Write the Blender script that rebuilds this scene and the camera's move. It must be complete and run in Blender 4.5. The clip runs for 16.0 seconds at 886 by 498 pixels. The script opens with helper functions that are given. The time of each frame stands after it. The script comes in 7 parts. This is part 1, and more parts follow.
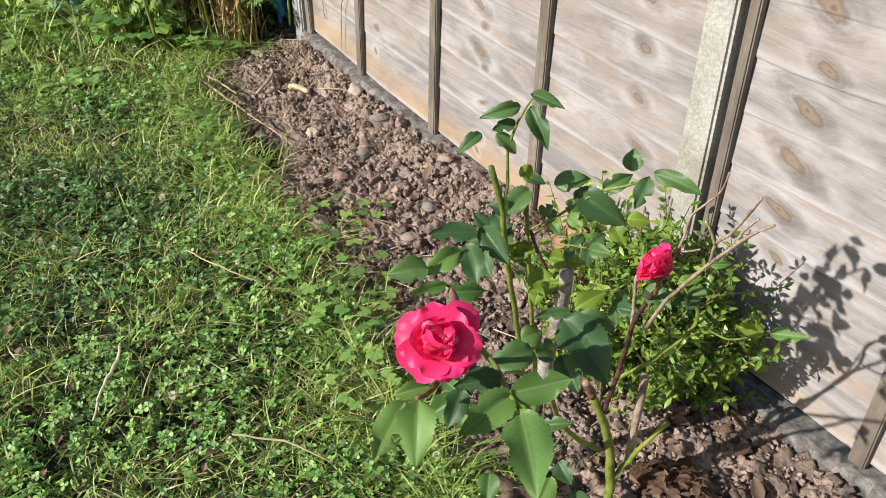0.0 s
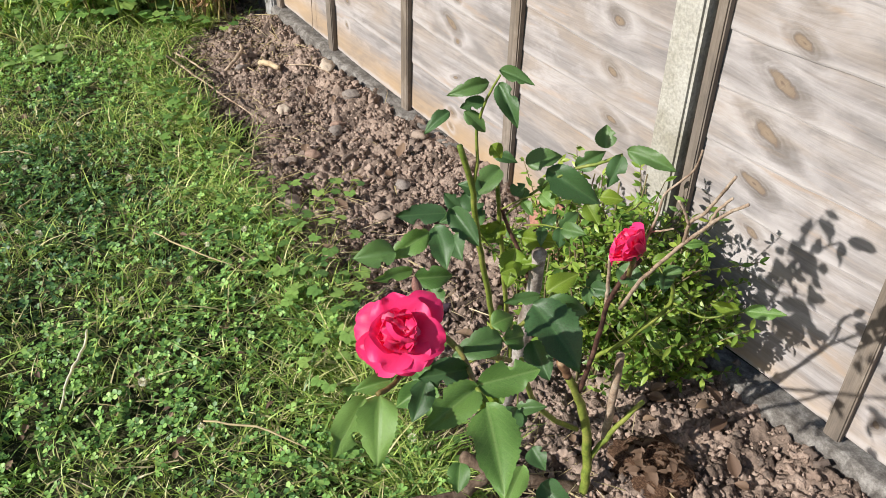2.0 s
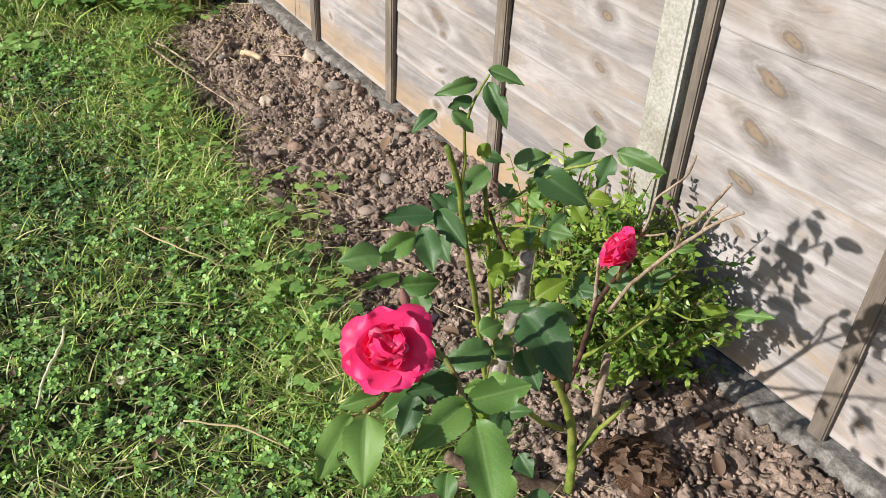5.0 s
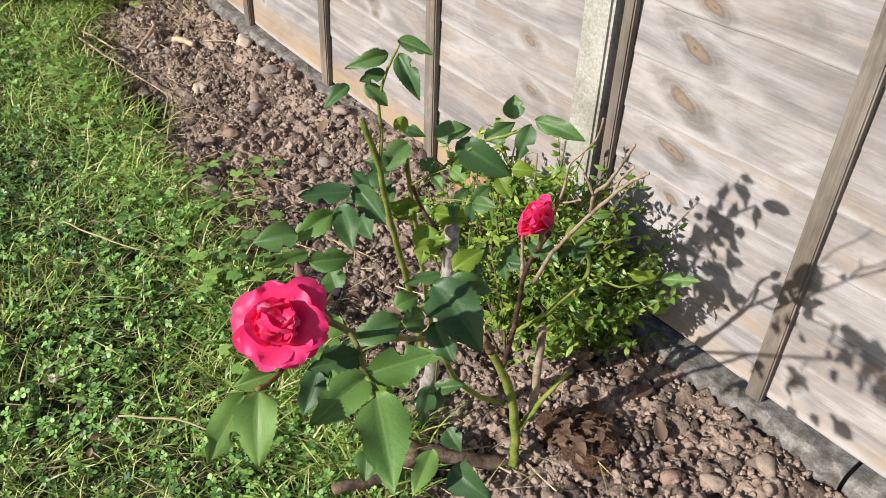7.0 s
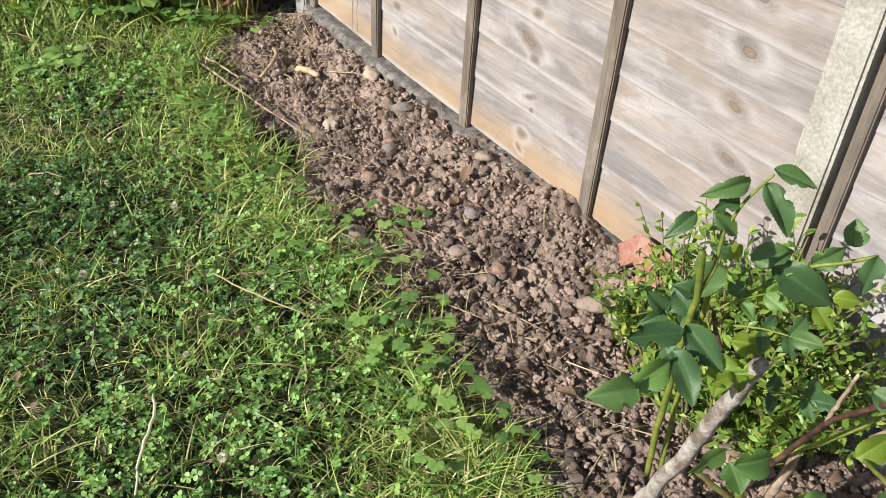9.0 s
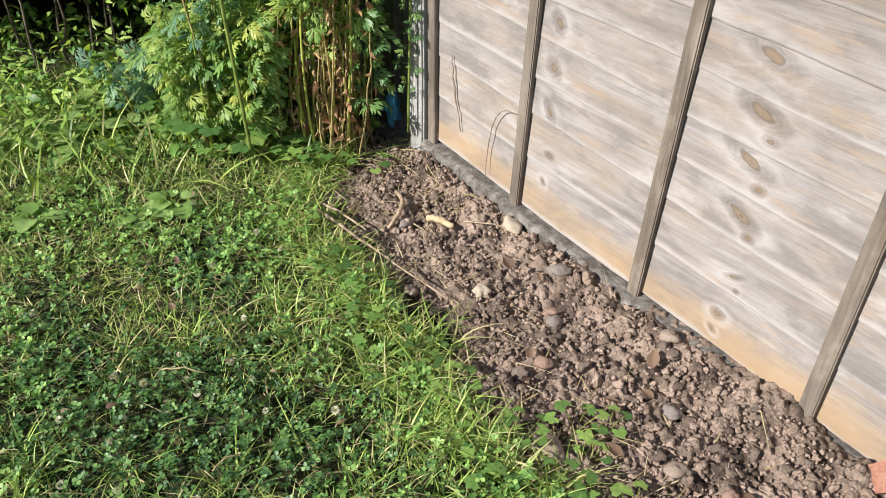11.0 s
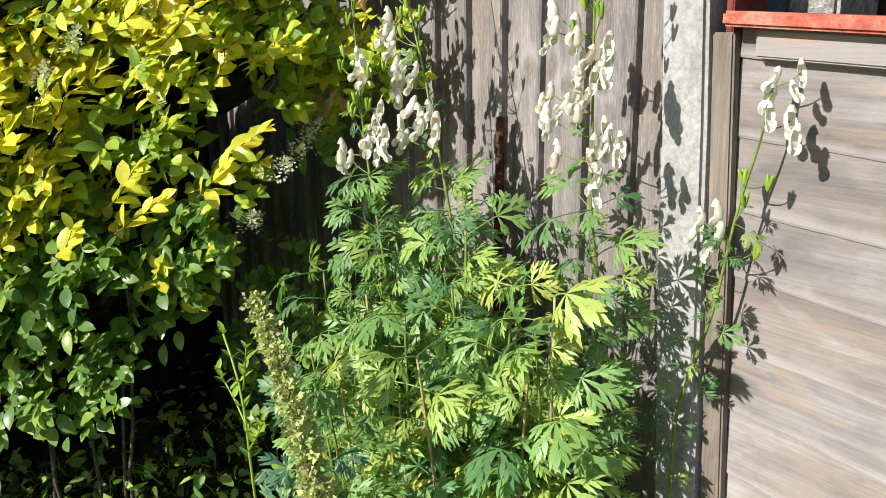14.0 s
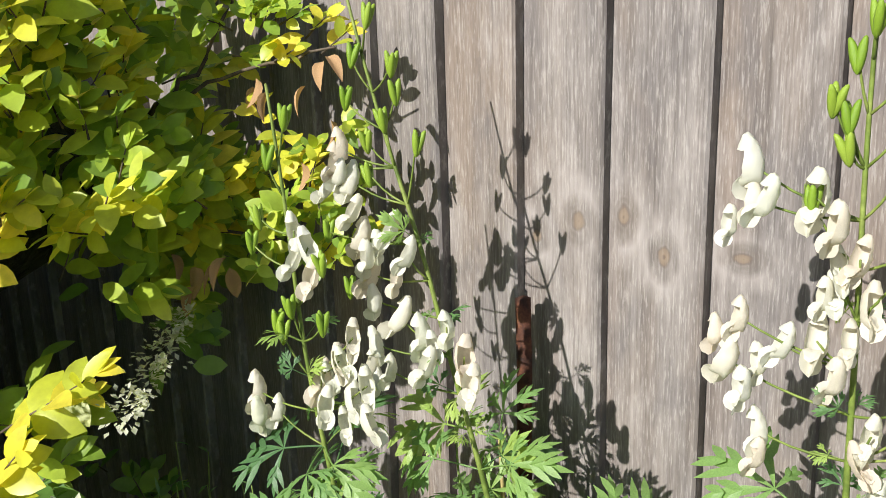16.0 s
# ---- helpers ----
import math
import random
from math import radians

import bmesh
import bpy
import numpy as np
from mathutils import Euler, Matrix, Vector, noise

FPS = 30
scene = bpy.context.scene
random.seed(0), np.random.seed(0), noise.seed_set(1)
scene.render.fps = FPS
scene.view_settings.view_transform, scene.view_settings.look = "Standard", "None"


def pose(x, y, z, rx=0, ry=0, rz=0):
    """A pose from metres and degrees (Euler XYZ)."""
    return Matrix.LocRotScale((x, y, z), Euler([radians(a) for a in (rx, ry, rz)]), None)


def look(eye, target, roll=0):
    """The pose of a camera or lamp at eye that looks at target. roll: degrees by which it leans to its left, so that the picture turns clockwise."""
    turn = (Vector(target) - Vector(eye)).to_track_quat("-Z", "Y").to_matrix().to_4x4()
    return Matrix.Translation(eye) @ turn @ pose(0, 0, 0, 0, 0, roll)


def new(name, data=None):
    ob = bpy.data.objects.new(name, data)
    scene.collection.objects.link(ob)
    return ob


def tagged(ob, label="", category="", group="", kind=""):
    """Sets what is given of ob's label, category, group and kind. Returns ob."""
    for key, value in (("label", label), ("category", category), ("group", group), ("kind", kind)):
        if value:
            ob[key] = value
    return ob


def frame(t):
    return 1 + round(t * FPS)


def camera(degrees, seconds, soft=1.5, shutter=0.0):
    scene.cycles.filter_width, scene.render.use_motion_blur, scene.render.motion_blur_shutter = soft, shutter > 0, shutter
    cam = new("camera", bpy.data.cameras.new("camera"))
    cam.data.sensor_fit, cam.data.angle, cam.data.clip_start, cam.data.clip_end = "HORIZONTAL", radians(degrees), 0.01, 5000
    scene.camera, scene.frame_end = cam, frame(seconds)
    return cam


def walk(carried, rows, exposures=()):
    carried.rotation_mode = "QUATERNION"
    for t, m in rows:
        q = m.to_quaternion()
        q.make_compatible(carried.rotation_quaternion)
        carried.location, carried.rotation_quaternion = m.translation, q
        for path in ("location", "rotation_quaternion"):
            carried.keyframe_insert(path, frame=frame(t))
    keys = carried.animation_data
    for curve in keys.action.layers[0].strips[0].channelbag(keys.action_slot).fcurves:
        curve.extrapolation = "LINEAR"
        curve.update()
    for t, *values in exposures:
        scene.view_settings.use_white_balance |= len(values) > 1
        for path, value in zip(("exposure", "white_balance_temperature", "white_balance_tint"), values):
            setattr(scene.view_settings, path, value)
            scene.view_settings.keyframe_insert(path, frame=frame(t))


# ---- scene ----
cam = camera(57.4, 16.0, soft=0.75)
METRES, EYE, TILT, LEAN, TURN = 3.25, 1.11, 0.0, 0.0, 57.4
ROWS = [
    (0.0, 0.0, 0.0, 0.0, 0.19, -34.32, -0.28),
    (0.5, 0.001, -0.0002, -0.0005, 0.25, -34.41, -0.25),
    (1.0, 0.0018, 0.0002, -0.0006, -0.04, -34.6, -0.03),
    (1.5, 0.0028, 0.003, -0.0009, -0.72, -35.3, 0.02),
    (2.0, 0.0038, 0.008, -0.0025, -1.48, -36.08, -0.4),
    (2.5, 0.0023, 0.0112, -0.0023, -1.95, -36.39, -0.76),
    (3.0, 0.0016, 0.0109, -0.0015, -2.03, -36.57, -0.92),
    (5.5, 0.005, 0.017, -0.003, -2.53, -37.03, -1.69),
    (6.0, 0.014, 0.0174, -0.0062, -4.74, -37.42, -1.15),
    (6.5, 0.017, 0.0155, -0.0066, -6.0, -37.71, -0.92),
    (7.0, 0.0154, 0.0152, -0.0067, -6.15, -37.82, -1.12),
    (7.5, 0.0043, 0.0191, -0.0048, -5.54, -37.92, -1.8),
    (8.0, -0.027, 0.0316, -0.0018, -4.92, -38.01, -2.22),
    (10.5, -0.142, 0.1679, 0.0022, -0.16, -36.62, -0.77),
    (11.0, -0.1928, 0.1992, 0.021, -3.01, -33.19, -2.16),
    (11.5, -0.2055, 0.2577, 0.0223, -1.39, -28.8, -2.97),
    (12.0, -0.2073, 0.3402, 0.0192, 0.4, -27.79, -3.94),
    (12.5, -0.2379, 0.3758, 0.0328, 0.67, -25.5, -3.57),
    (13.0, -0.2853, 0.4286, 0.0503, -3.6, -20.85, -1.25),
    (13.5, -0.2957, 0.4955, 0.0493, -4.48, -16.43, -1.22),
    (14.0, -0.3009, 0.577, 0.0618, -2.94, -14.64, 0.58),
    (14.5, -0.3461, 0.6408, 0.0726, -5.19, -14.64, 0.54),
    (15.0, -0.3696, 0.6988, 0.0888, -14.49, -14.15, -1.14),
    (15.5, -0.3599, 0.764, 0.0928, -16.41, -12.31, 0.08),
    (16.0, -0.3486, 0.8008, 0.0941, -17.74, -12.67, 1.66),
]
walk(cam, [(t, pose(0, 0, EYE, TILT, LEAN, TURN) @ pose(METRES * x, METRES * y, METRES * z, 90 + pitch, roll, yaw)) for t, x, y, z, yaw, pitch, roll in ROWS],
     exposures=((0.0, 0.32), (7.0, 0.32), (10.5, 0.36), (13.0, 0.36), (14.2, 0.45), (14.6, 0.45), (15.2, 0.36), (16.0, 0.36)))

# ---- light ----
SUN_WAY = Vector((0.06, 0.86, -0.51)).normalized()
world = bpy.data.worlds.new("world")
scene.world = world
world.use_nodes = True
wt = world.node_tree
sky = wt.nodes.new("ShaderNodeTexSky")
sky.sky_type = "NISHITA"
sky.sun_disc = False
sky.sun_elevation = math.asin(-SUN_WAY.z)
sky.sun_rotation = math.atan2(-SUN_WAY.x, -SUN_WAY.y)
wt.nodes["Background"].inputs["Strength"].default_value = 0.09
wt.links.new(sky.outputs[0], wt.nodes["Background"].inputs["Color"])
sun_data = bpy.data.lights.new("sun", "SUN")
sun_data.energy, sun_data.angle, sun_data.color = 5.6, radians(0.6), (1.0, 0.965, 0.91)
sun = new("sun", sun_data)
sun.matrix_world = look(Vector((-1, -4, 5)), Vector((-1, -4, 5)) + SUN_WAY)

# ---- building tools ----
rng = np.random.default_rng(7)


def bed_edge(x):
    """y of the lawn's edge along the soil bed."""
    return float(np.interp(x, [-3.1, -2.9, -2.62, -2.36, -2.13, -1.9, -1.63, -1.4, -1.1, -0.8, -0.5, 1.2],
                           [1.02, 0.88, 0.67, 0.645, 0.63, 0.59, 0.58, 0.59, 0.55, 0.52, 0.48, 0.42]))


def ground_z(x, y):
    """Height of the bare ground: it falls gently to the right and towards the fence."""
    base = np.interp(x, [-3.4, -2.8, -2.4, -1.4, -0.6, 0.2], [0.02, 0.015, -0.005, -0.025, -0.07, -0.10])
    flat = np.interp(x, [-3.4, -1.4, 0.2], [0.0, 0.0, -0.06])
    k = np.clip((y - 0.3) / 0.5, 0, 1)
    return flat * (1 - k) + base * k


def fast_mesh(name, verts, faces, uvs=None, smooth=True):
    """A mesh from arrays; all faces have the same number of corners."""
    verts, faces = np.asarray(verts, np.float32), np.asarray(faces, np.int32)
    me = bpy.data.meshes.new(name)
    n, k = faces.shape
    me.vertices.add(len(verts))
    me.vertices.foreach_set("co", verts.ravel())
    me.loops.add(n * k)
    me.loops.foreach_set("vertex_index", faces.ravel())
    me.polygons.add(n)
    me.polygons.foreach_set("loop_start", np.arange(0, n * k, k, dtype=np.int32))
    me.polygons.foreach_set("use_smooth", np.full(n, smooth))
    if uvs is not None:
        layer = me.uv_layers.new(name="UVMap")
        layer.data.foreach_set("uv", np.asarray(uvs, np.float32)[faces.ravel()].ravel())
    me.update(calc_edges=True)
    me.validate()
    return me


def merge(*templates):
    """Join templates (verts, faces, uvs) into one."""
    vs, fs, us, off = [], [], [], 0
    for v, f, u in templates:
        vs.append(v), fs.append(np.asarray(f) + off), us.append(u)
        off += len(v)
    return np.concatenate(vs), np.concatenate(fs), np.concatenate(us)


def moved(t, m):
    v, f, u = t
    m = np.array(m)
    return v @ m[:3, :3].T + m[:3, 3], f, u


def frames(way, up=None, roll=None):
    """Rotation matrices (n, 3, 3) whose y axis is way, and whose z axis is as near to up as can be."""
    way = np.asarray(way, float)
    way = way / np.linalg.norm(way, axis=1, keepdims=True)
    up = np.tile([0.0, 0.0, 1.0], (len(way), 1)) if up is None else np.asarray(up, float)
    x = np.cross(way, up)
    x += 1e-6 * np.array([1.0, 0.3, 0.0])
    x /= np.linalg.norm(x, axis=1, keepdims=True)
    z = np.cross(x, way)
    if roll is not None:
        c, s = np.cos(roll)[:, None], np.sin(roll)[:, None]
        x, z = x * c + z * s, z * c - x * s
    return np.stack([x, way, z], axis=2)


def sunward(n, spread=0.45):
    """Ways in which leaves face: to the light, with some scatter."""
    return np.array([-0.05, -0.62, 0.72]) + rng.normal(0, spread, (n, 3))


def scattered(template, rot, place, size):
    """Many copies of a template in arrays."""
    v, f, u = template
    n = len(place)
    size = np.asarray(size, float)
    size = size[:, None, None] if size.ndim == 1 else size[:, None, :]
    vv = np.einsum("nij,nkj->nki", rot, v[None] * size) + np.asarray(place)[:, None, :]
    ff = np.asarray(f)[None] + (np.arange(n) * len(v))[:, None, None]
    return vv.reshape(-1, 3), ff.reshape(-1, np.asarray(f).shape[1]), np.tile(u, (n, 1))


def leaf_form(rows=6, wide=0.5, fold=0.25, droop=0.25, teeth=0.0, peak=0.42, tip=1.0, twist=0.0, across=5):
    """A leaf of length 1 along y, 2 * half width = wide, folded at its rib, drooping at its tip."""
    v, u = [], []
    for i in range(rows + 1):
        s = i / rows
        a = s ** (math.log(0.5) / math.log(peak))
        w = 0.5 * wide * max(math.sin(math.pi * a), 0.0) ** (0.8 * tip) + (0.012 if 0 < i < rows else 0.004)
        if teeth and 0 < i < rows:
            w *= 1 + (teeth if i % 2 else -teeth)
        z = -droop * s * s
        for k in np.linspace(-1, 1, across):
            lift = fold * w * abs(k) - 0.35 * fold * w * k * k
            v.append((k * w + twist * s * s * 0.2, s - 0.15 * droop * s * s, z + lift))
            u.append((0.5 + 0.5 * k * w / (0.5 * wide), s))
    f = []
    for i in range(rows):
        for j in range(across - 1):
            a = i * across + j
            f.append((a, a + 1, a + across + 1, a + across))
    return np.array(v), np.array(f), np.array(u)


def blade_form(rows=3, wide=0.06, droop=0.4):
    v, u, f = [], [], []
    for i in range(rows + 1):
        s = i / rows
        w = 0.5 * wide * (1 - s ** 1.6) + 0.002
        for k in (-1, 1):
            v.append((k * w, s * (1 - 0.3 * droop * s), -droop * s * s))
            u.append((0.5 + 0.5 * k, s))
    for i in range(rows):
        f.append((2 * i, 2 * i + 1, 2 * i + 3, 2 * i + 2))
    return np.array(v), np.array(f), np.array(u)


def tube(points, radii, sides=7):
    """A round stem through points: verts, quads, uvs."""
    p = np.asarray(points, float)
    r = np.interp(np.linspace(0, 1, len(p)), np.linspace(0, 1, len(radii)), radii)
    t = np.gradient(p, axis=0)
    t /= np.linalg.norm(t, axis=1, keepdims=True)
    ref = np.array([0.31, 0.17, 0.93]) if abs(t[0][2]) < 0.8 else np.array([0.93, 0.31, 0.17])
    a = np.cross(t, ref)
    a /= np.linalg.norm(a, axis=1, keepdims=True)
    b = np.cross(t, a)
    ang = np.linspace(0, 2 * math.pi, sides, endpoint=False)
    v = p[:, None] + r[:, None, None] * (np.cos(ang)[None, :, None] * a[:, None] + np.sin(ang)[None, :, None] * b[:, None])
    v = np.concatenate([v.reshape(-1, 3), p[:1], p[-1:] + t[-1:] * r[-1] * 0.4])
    n, f = len(p), []
    for i in range(n - 1):
        for j in range(sides):
            k = (j + 1) % sides
            f.append((i * sides + j, i * sides + k, (i + 1) * sides + k, (i + 1) * sides + j))
    for j in range(sides):
        k = (j + 1) % sides
        f.append((n * sides, k, j, n * sides))
        e = (n - 1) * sides
        f.append((n * sides + 1, e + j, e + k, n * sides + 1))
    uv = np.zeros((len(v), 2))
    uv[:n * sides, 1] = np.repeat(np.linspace(0, 1, n), sides)
    return v, f, uv


def stem_mesh(name, paths):
    """Several tubes in one mesh; each path is (points, radii)."""
    v, f, off = [], [], 0
    for pts, radii in paths:
        a, b, _ = tube(pts, radii)
        v += [tuple(q) for q in a]
        f += [tuple(dict.fromkeys(i + off for i in q)) for q in b]
        off += len(a)
    me = bpy.data.meshes.new(name)
    me.from_pydata(v, [], f)
    me.polygons.foreach_set("use_smooth", [True] * len(me.polygons))
    me.update()
    return me


def bend(*pts, n=8, jitter=0.0, seed=0):
    """A smooth line through a few points."""
    p = np.array(pts, float)
    d = np.r_[0, np.cumsum(np.linalg.norm(np.diff(p, axis=0), axis=1))]
    s = np.linspace(0, d[-1], n)
    out = np.stack([np.interp(s, d, p[:, i]) for i in range(3)], 1)
    for _ in range(2):
        out[1:-1] = 0.25 * out[:-2] + 0.5 * out[1:-1] + 0.25 * out[2:]
    if jitter:
        r = np.random.default_rng(seed)
        out[1:-1] += r.normal(0, jitter, (n - 2, 3))
    return out


def rock_form(seed, detail=2, flat=0.7, rough=0.25):
    bm = bmesh.new()
    bmesh.ops.create_icosphere(bm, subdivisions=detail, radius=0.5)
    off = Vector((seed * 3.7, seed * 1.3, -seed * 2.1))
    for q in bm.verts:
        q.co *= 1 + rough * noise.noise(q.co * 2.2 + off) + 0.55 * rough * noise.noise(q.co * 6 + off)
        q.co.z *= flat
    v = np.array([q.co[:] for q in bm.verts])
    f = np.array([[q.index for q in p.verts] for p in bm.faces])
    bm.free()
    return v, f, np.zeros((len(v), 2))


def to_mesh(bm, name, smooth=False):
    me = bpy.data.meshes.new(name)
    bm.to_mesh(me)
    bm.free()
    if smooth:
        me.polygons.foreach_set("use_smooth", [True] * len(me.polygons))
    return me


def part(name, data, material, parent=None, label=""):
    """One mesh object of a mesh or a bmesh, under a thing or a part."""
    if isinstance(data, bmesh.types.BMesh):
        data = to_mesh(data, name)
    if material is not None and not data.materials:
        data.materials.append(material)
    ob = new(name, data)
    if parent is not None:
        ob.parent = parent
    if label:
        tagged(ob, label)
    return ob


def box_bm(x0, x1, y0, y1, z0, z1, bevel=0.0, cuts=0, shear=0.0, lean=0.0):
    """A box with soft edges. shear: how much its top sinks along x."""
    bm = bmesh.new()
    bmesh.ops.create_cube(bm, size=1)
    for v in bm.verts:
        v.co = Vector((x0 + (v.co.x + 0.5) * (x1 - x0), y0 + (v.co.y + 0.5) * (y1 - y0), z0 + (v.co.z + 0.5) * (z1 - z0)))
    if bevel:
        bmesh.ops.bevel(bm, geom=bm.edges[:], offset=bevel, segments=2, affect="EDGES")
    if cuts:
        bmesh.ops.subdivide_edges(bm, edges=[e for e in bm.edges if e.calc_length() > 0.3 * max(x1 - x0, z1 - z0)], cuts=cuts, use_grid_fill=True)
    for v in bm.verts:
        v.co.z += shear * (v.co.x - x0)
        v.co.x += lean * (v.co.z - z0)
    return bm

# ---- materials ----
def mat(name):
    m = bpy.data.materials.new(name)
    m.use_nodes = True
    return m, m.node_tree, m.node_tree.nodes["Principled BSDF"]


def node(tree, kind, links=None, **values):
    """A node; values are set on it or its inputs, links are {input: socket}."""
    n = tree.nodes.new(kind)
    for k, v in values.items():
        if k.startswith("i_"):
            n.inputs[int(k[2:])].default_value = v
        elif k == "operation":
            n.operation = v
        elif k == "blend_type":
            n.blend_type = v
        elif k == "data_type":
            n.data_type = v
        elif k == "feature":
            n.feature = v
    for k, s in (links or {}).items():
        tree.links.new(s, n.inputs[k])
    return n


def calc(tree, op, a, b=None, c=None, clamp=False):
    n = tree.nodes.new("ShaderNodeMath")
    n.operation, n.use_clamp = op, clamp
    for i, s in enumerate((a, b, c)):
        if s is None:
            continue
        if isinstance(s, (int, float)):
            n.inputs[i].default_value = s
        else:
            tree.links.new(s, n.inputs[i])
    return n.outputs[0]


def ramp(tree, value, *stops):
    n = tree.nodes.new("ShaderNodeValToRGB")
    cr = n.color_ramp
    while len(cr.elements) < len(stops):
        cr.elements.new(0.5)
    for e, (p, c) in zip(cr.elements, stops):
        e.position = p
        e.color = (*c, 1) if len(c) == 3 else c
    tree.links.new(value, n.inputs[0])
    return n.outputs[0]


def blend(tree, fac, a, b, kind="MIX"):
    n = tree.nodes.new("ShaderNodeMixRGB")
    n.blend_type = kind
    for i, s in enumerate((fac, a, b)):
        if isinstance(s, (int, float)):
            n.inputs[i].default_value = s
        elif isinstance(s, tuple):
            n.inputs[i].default_value = (*s, 1)
        else:
            tree.links.new(s, n.inputs[i])
    return n.outputs[0]


def fuzz(tree, vector, scale, detail=4.0, rough=0.55, warp=0.0):
    n = tree.nodes.new("ShaderNodeTexNoise")
    n.inputs["Scale"].default_value, n.inputs["Detail"].default_value = scale, detail
    n.inputs["Roughness"].default_value, n.inputs["Distortion"].default_value = rough, warp
    if vector is not None:
        tree.links.new(vector, n.inputs["Vector"])
    return n.outputs["Fac"]


def stretched(tree, vector, scale, offset=None):
    n = tree.nodes.new("ShaderNodeVectorMath")
    n.operation = "MULTIPLY"
    tree.links.new(vector, n.inputs[0])
    n.inputs[1].default_value = scale
    out = n.outputs[0]
    if offset is not None:
        a = tree.nodes.new("ShaderNodeVectorMath")
        a.operation = "ADD"
        tree.links.new(out, a.inputs[0]), tree.links.new(offset, a.inputs[1])
        out = a.outputs[0]
    return out


def relief(tree, bsdf, height, strength=0.3, distance=0.002):
    n = tree.nodes.new("ShaderNodeBump")
    n.inputs["Strength"].default_value, n.inputs["Distance"].default_value = strength, distance
    tree.links.new(height, n.inputs["Height"])
    tree.links.new(n.outputs[0], bsdf.inputs["Normal"])


def object_vector(tree):
    return tree.nodes.new("ShaderNodeTexCoord").outputs["Object"]


def turned(tree, vec, x, z, rx, rz, angle):
    """Distance from a tilted oval's middle, 1 at its edge, and the offset across it."""
    d = tree.nodes.new("ShaderNodeVectorMath")
    d.operation = "SUBTRACT"
    tree.links.new(vec, d.inputs[0])
    d.inputs[1].default_value = (x, 0, z)
    c, s = math.cos(radians(angle)), math.sin(radians(angle))
    out = []
    for way in ((c / rx, 0, s / rx), (-s / rz, 0, c / rz)):
        n = tree.nodes.new("ShaderNodeVectorMath")
        n.operation = "DOT_PRODUCT"
        tree.links.new(d.outputs[0], n.inputs[0])
        n.inputs[1].default_value = way
        out.append(n.outputs["Value"])
    r = calc(tree, "SQRT", calc(tree, "ADD", calc(tree, "MULTIPLY", out[0], out[0]), calc(tree, "MULTIPLY", out[1], out[1])))
    return r, calc(tree, "MULTIPLY", out[1], rz)


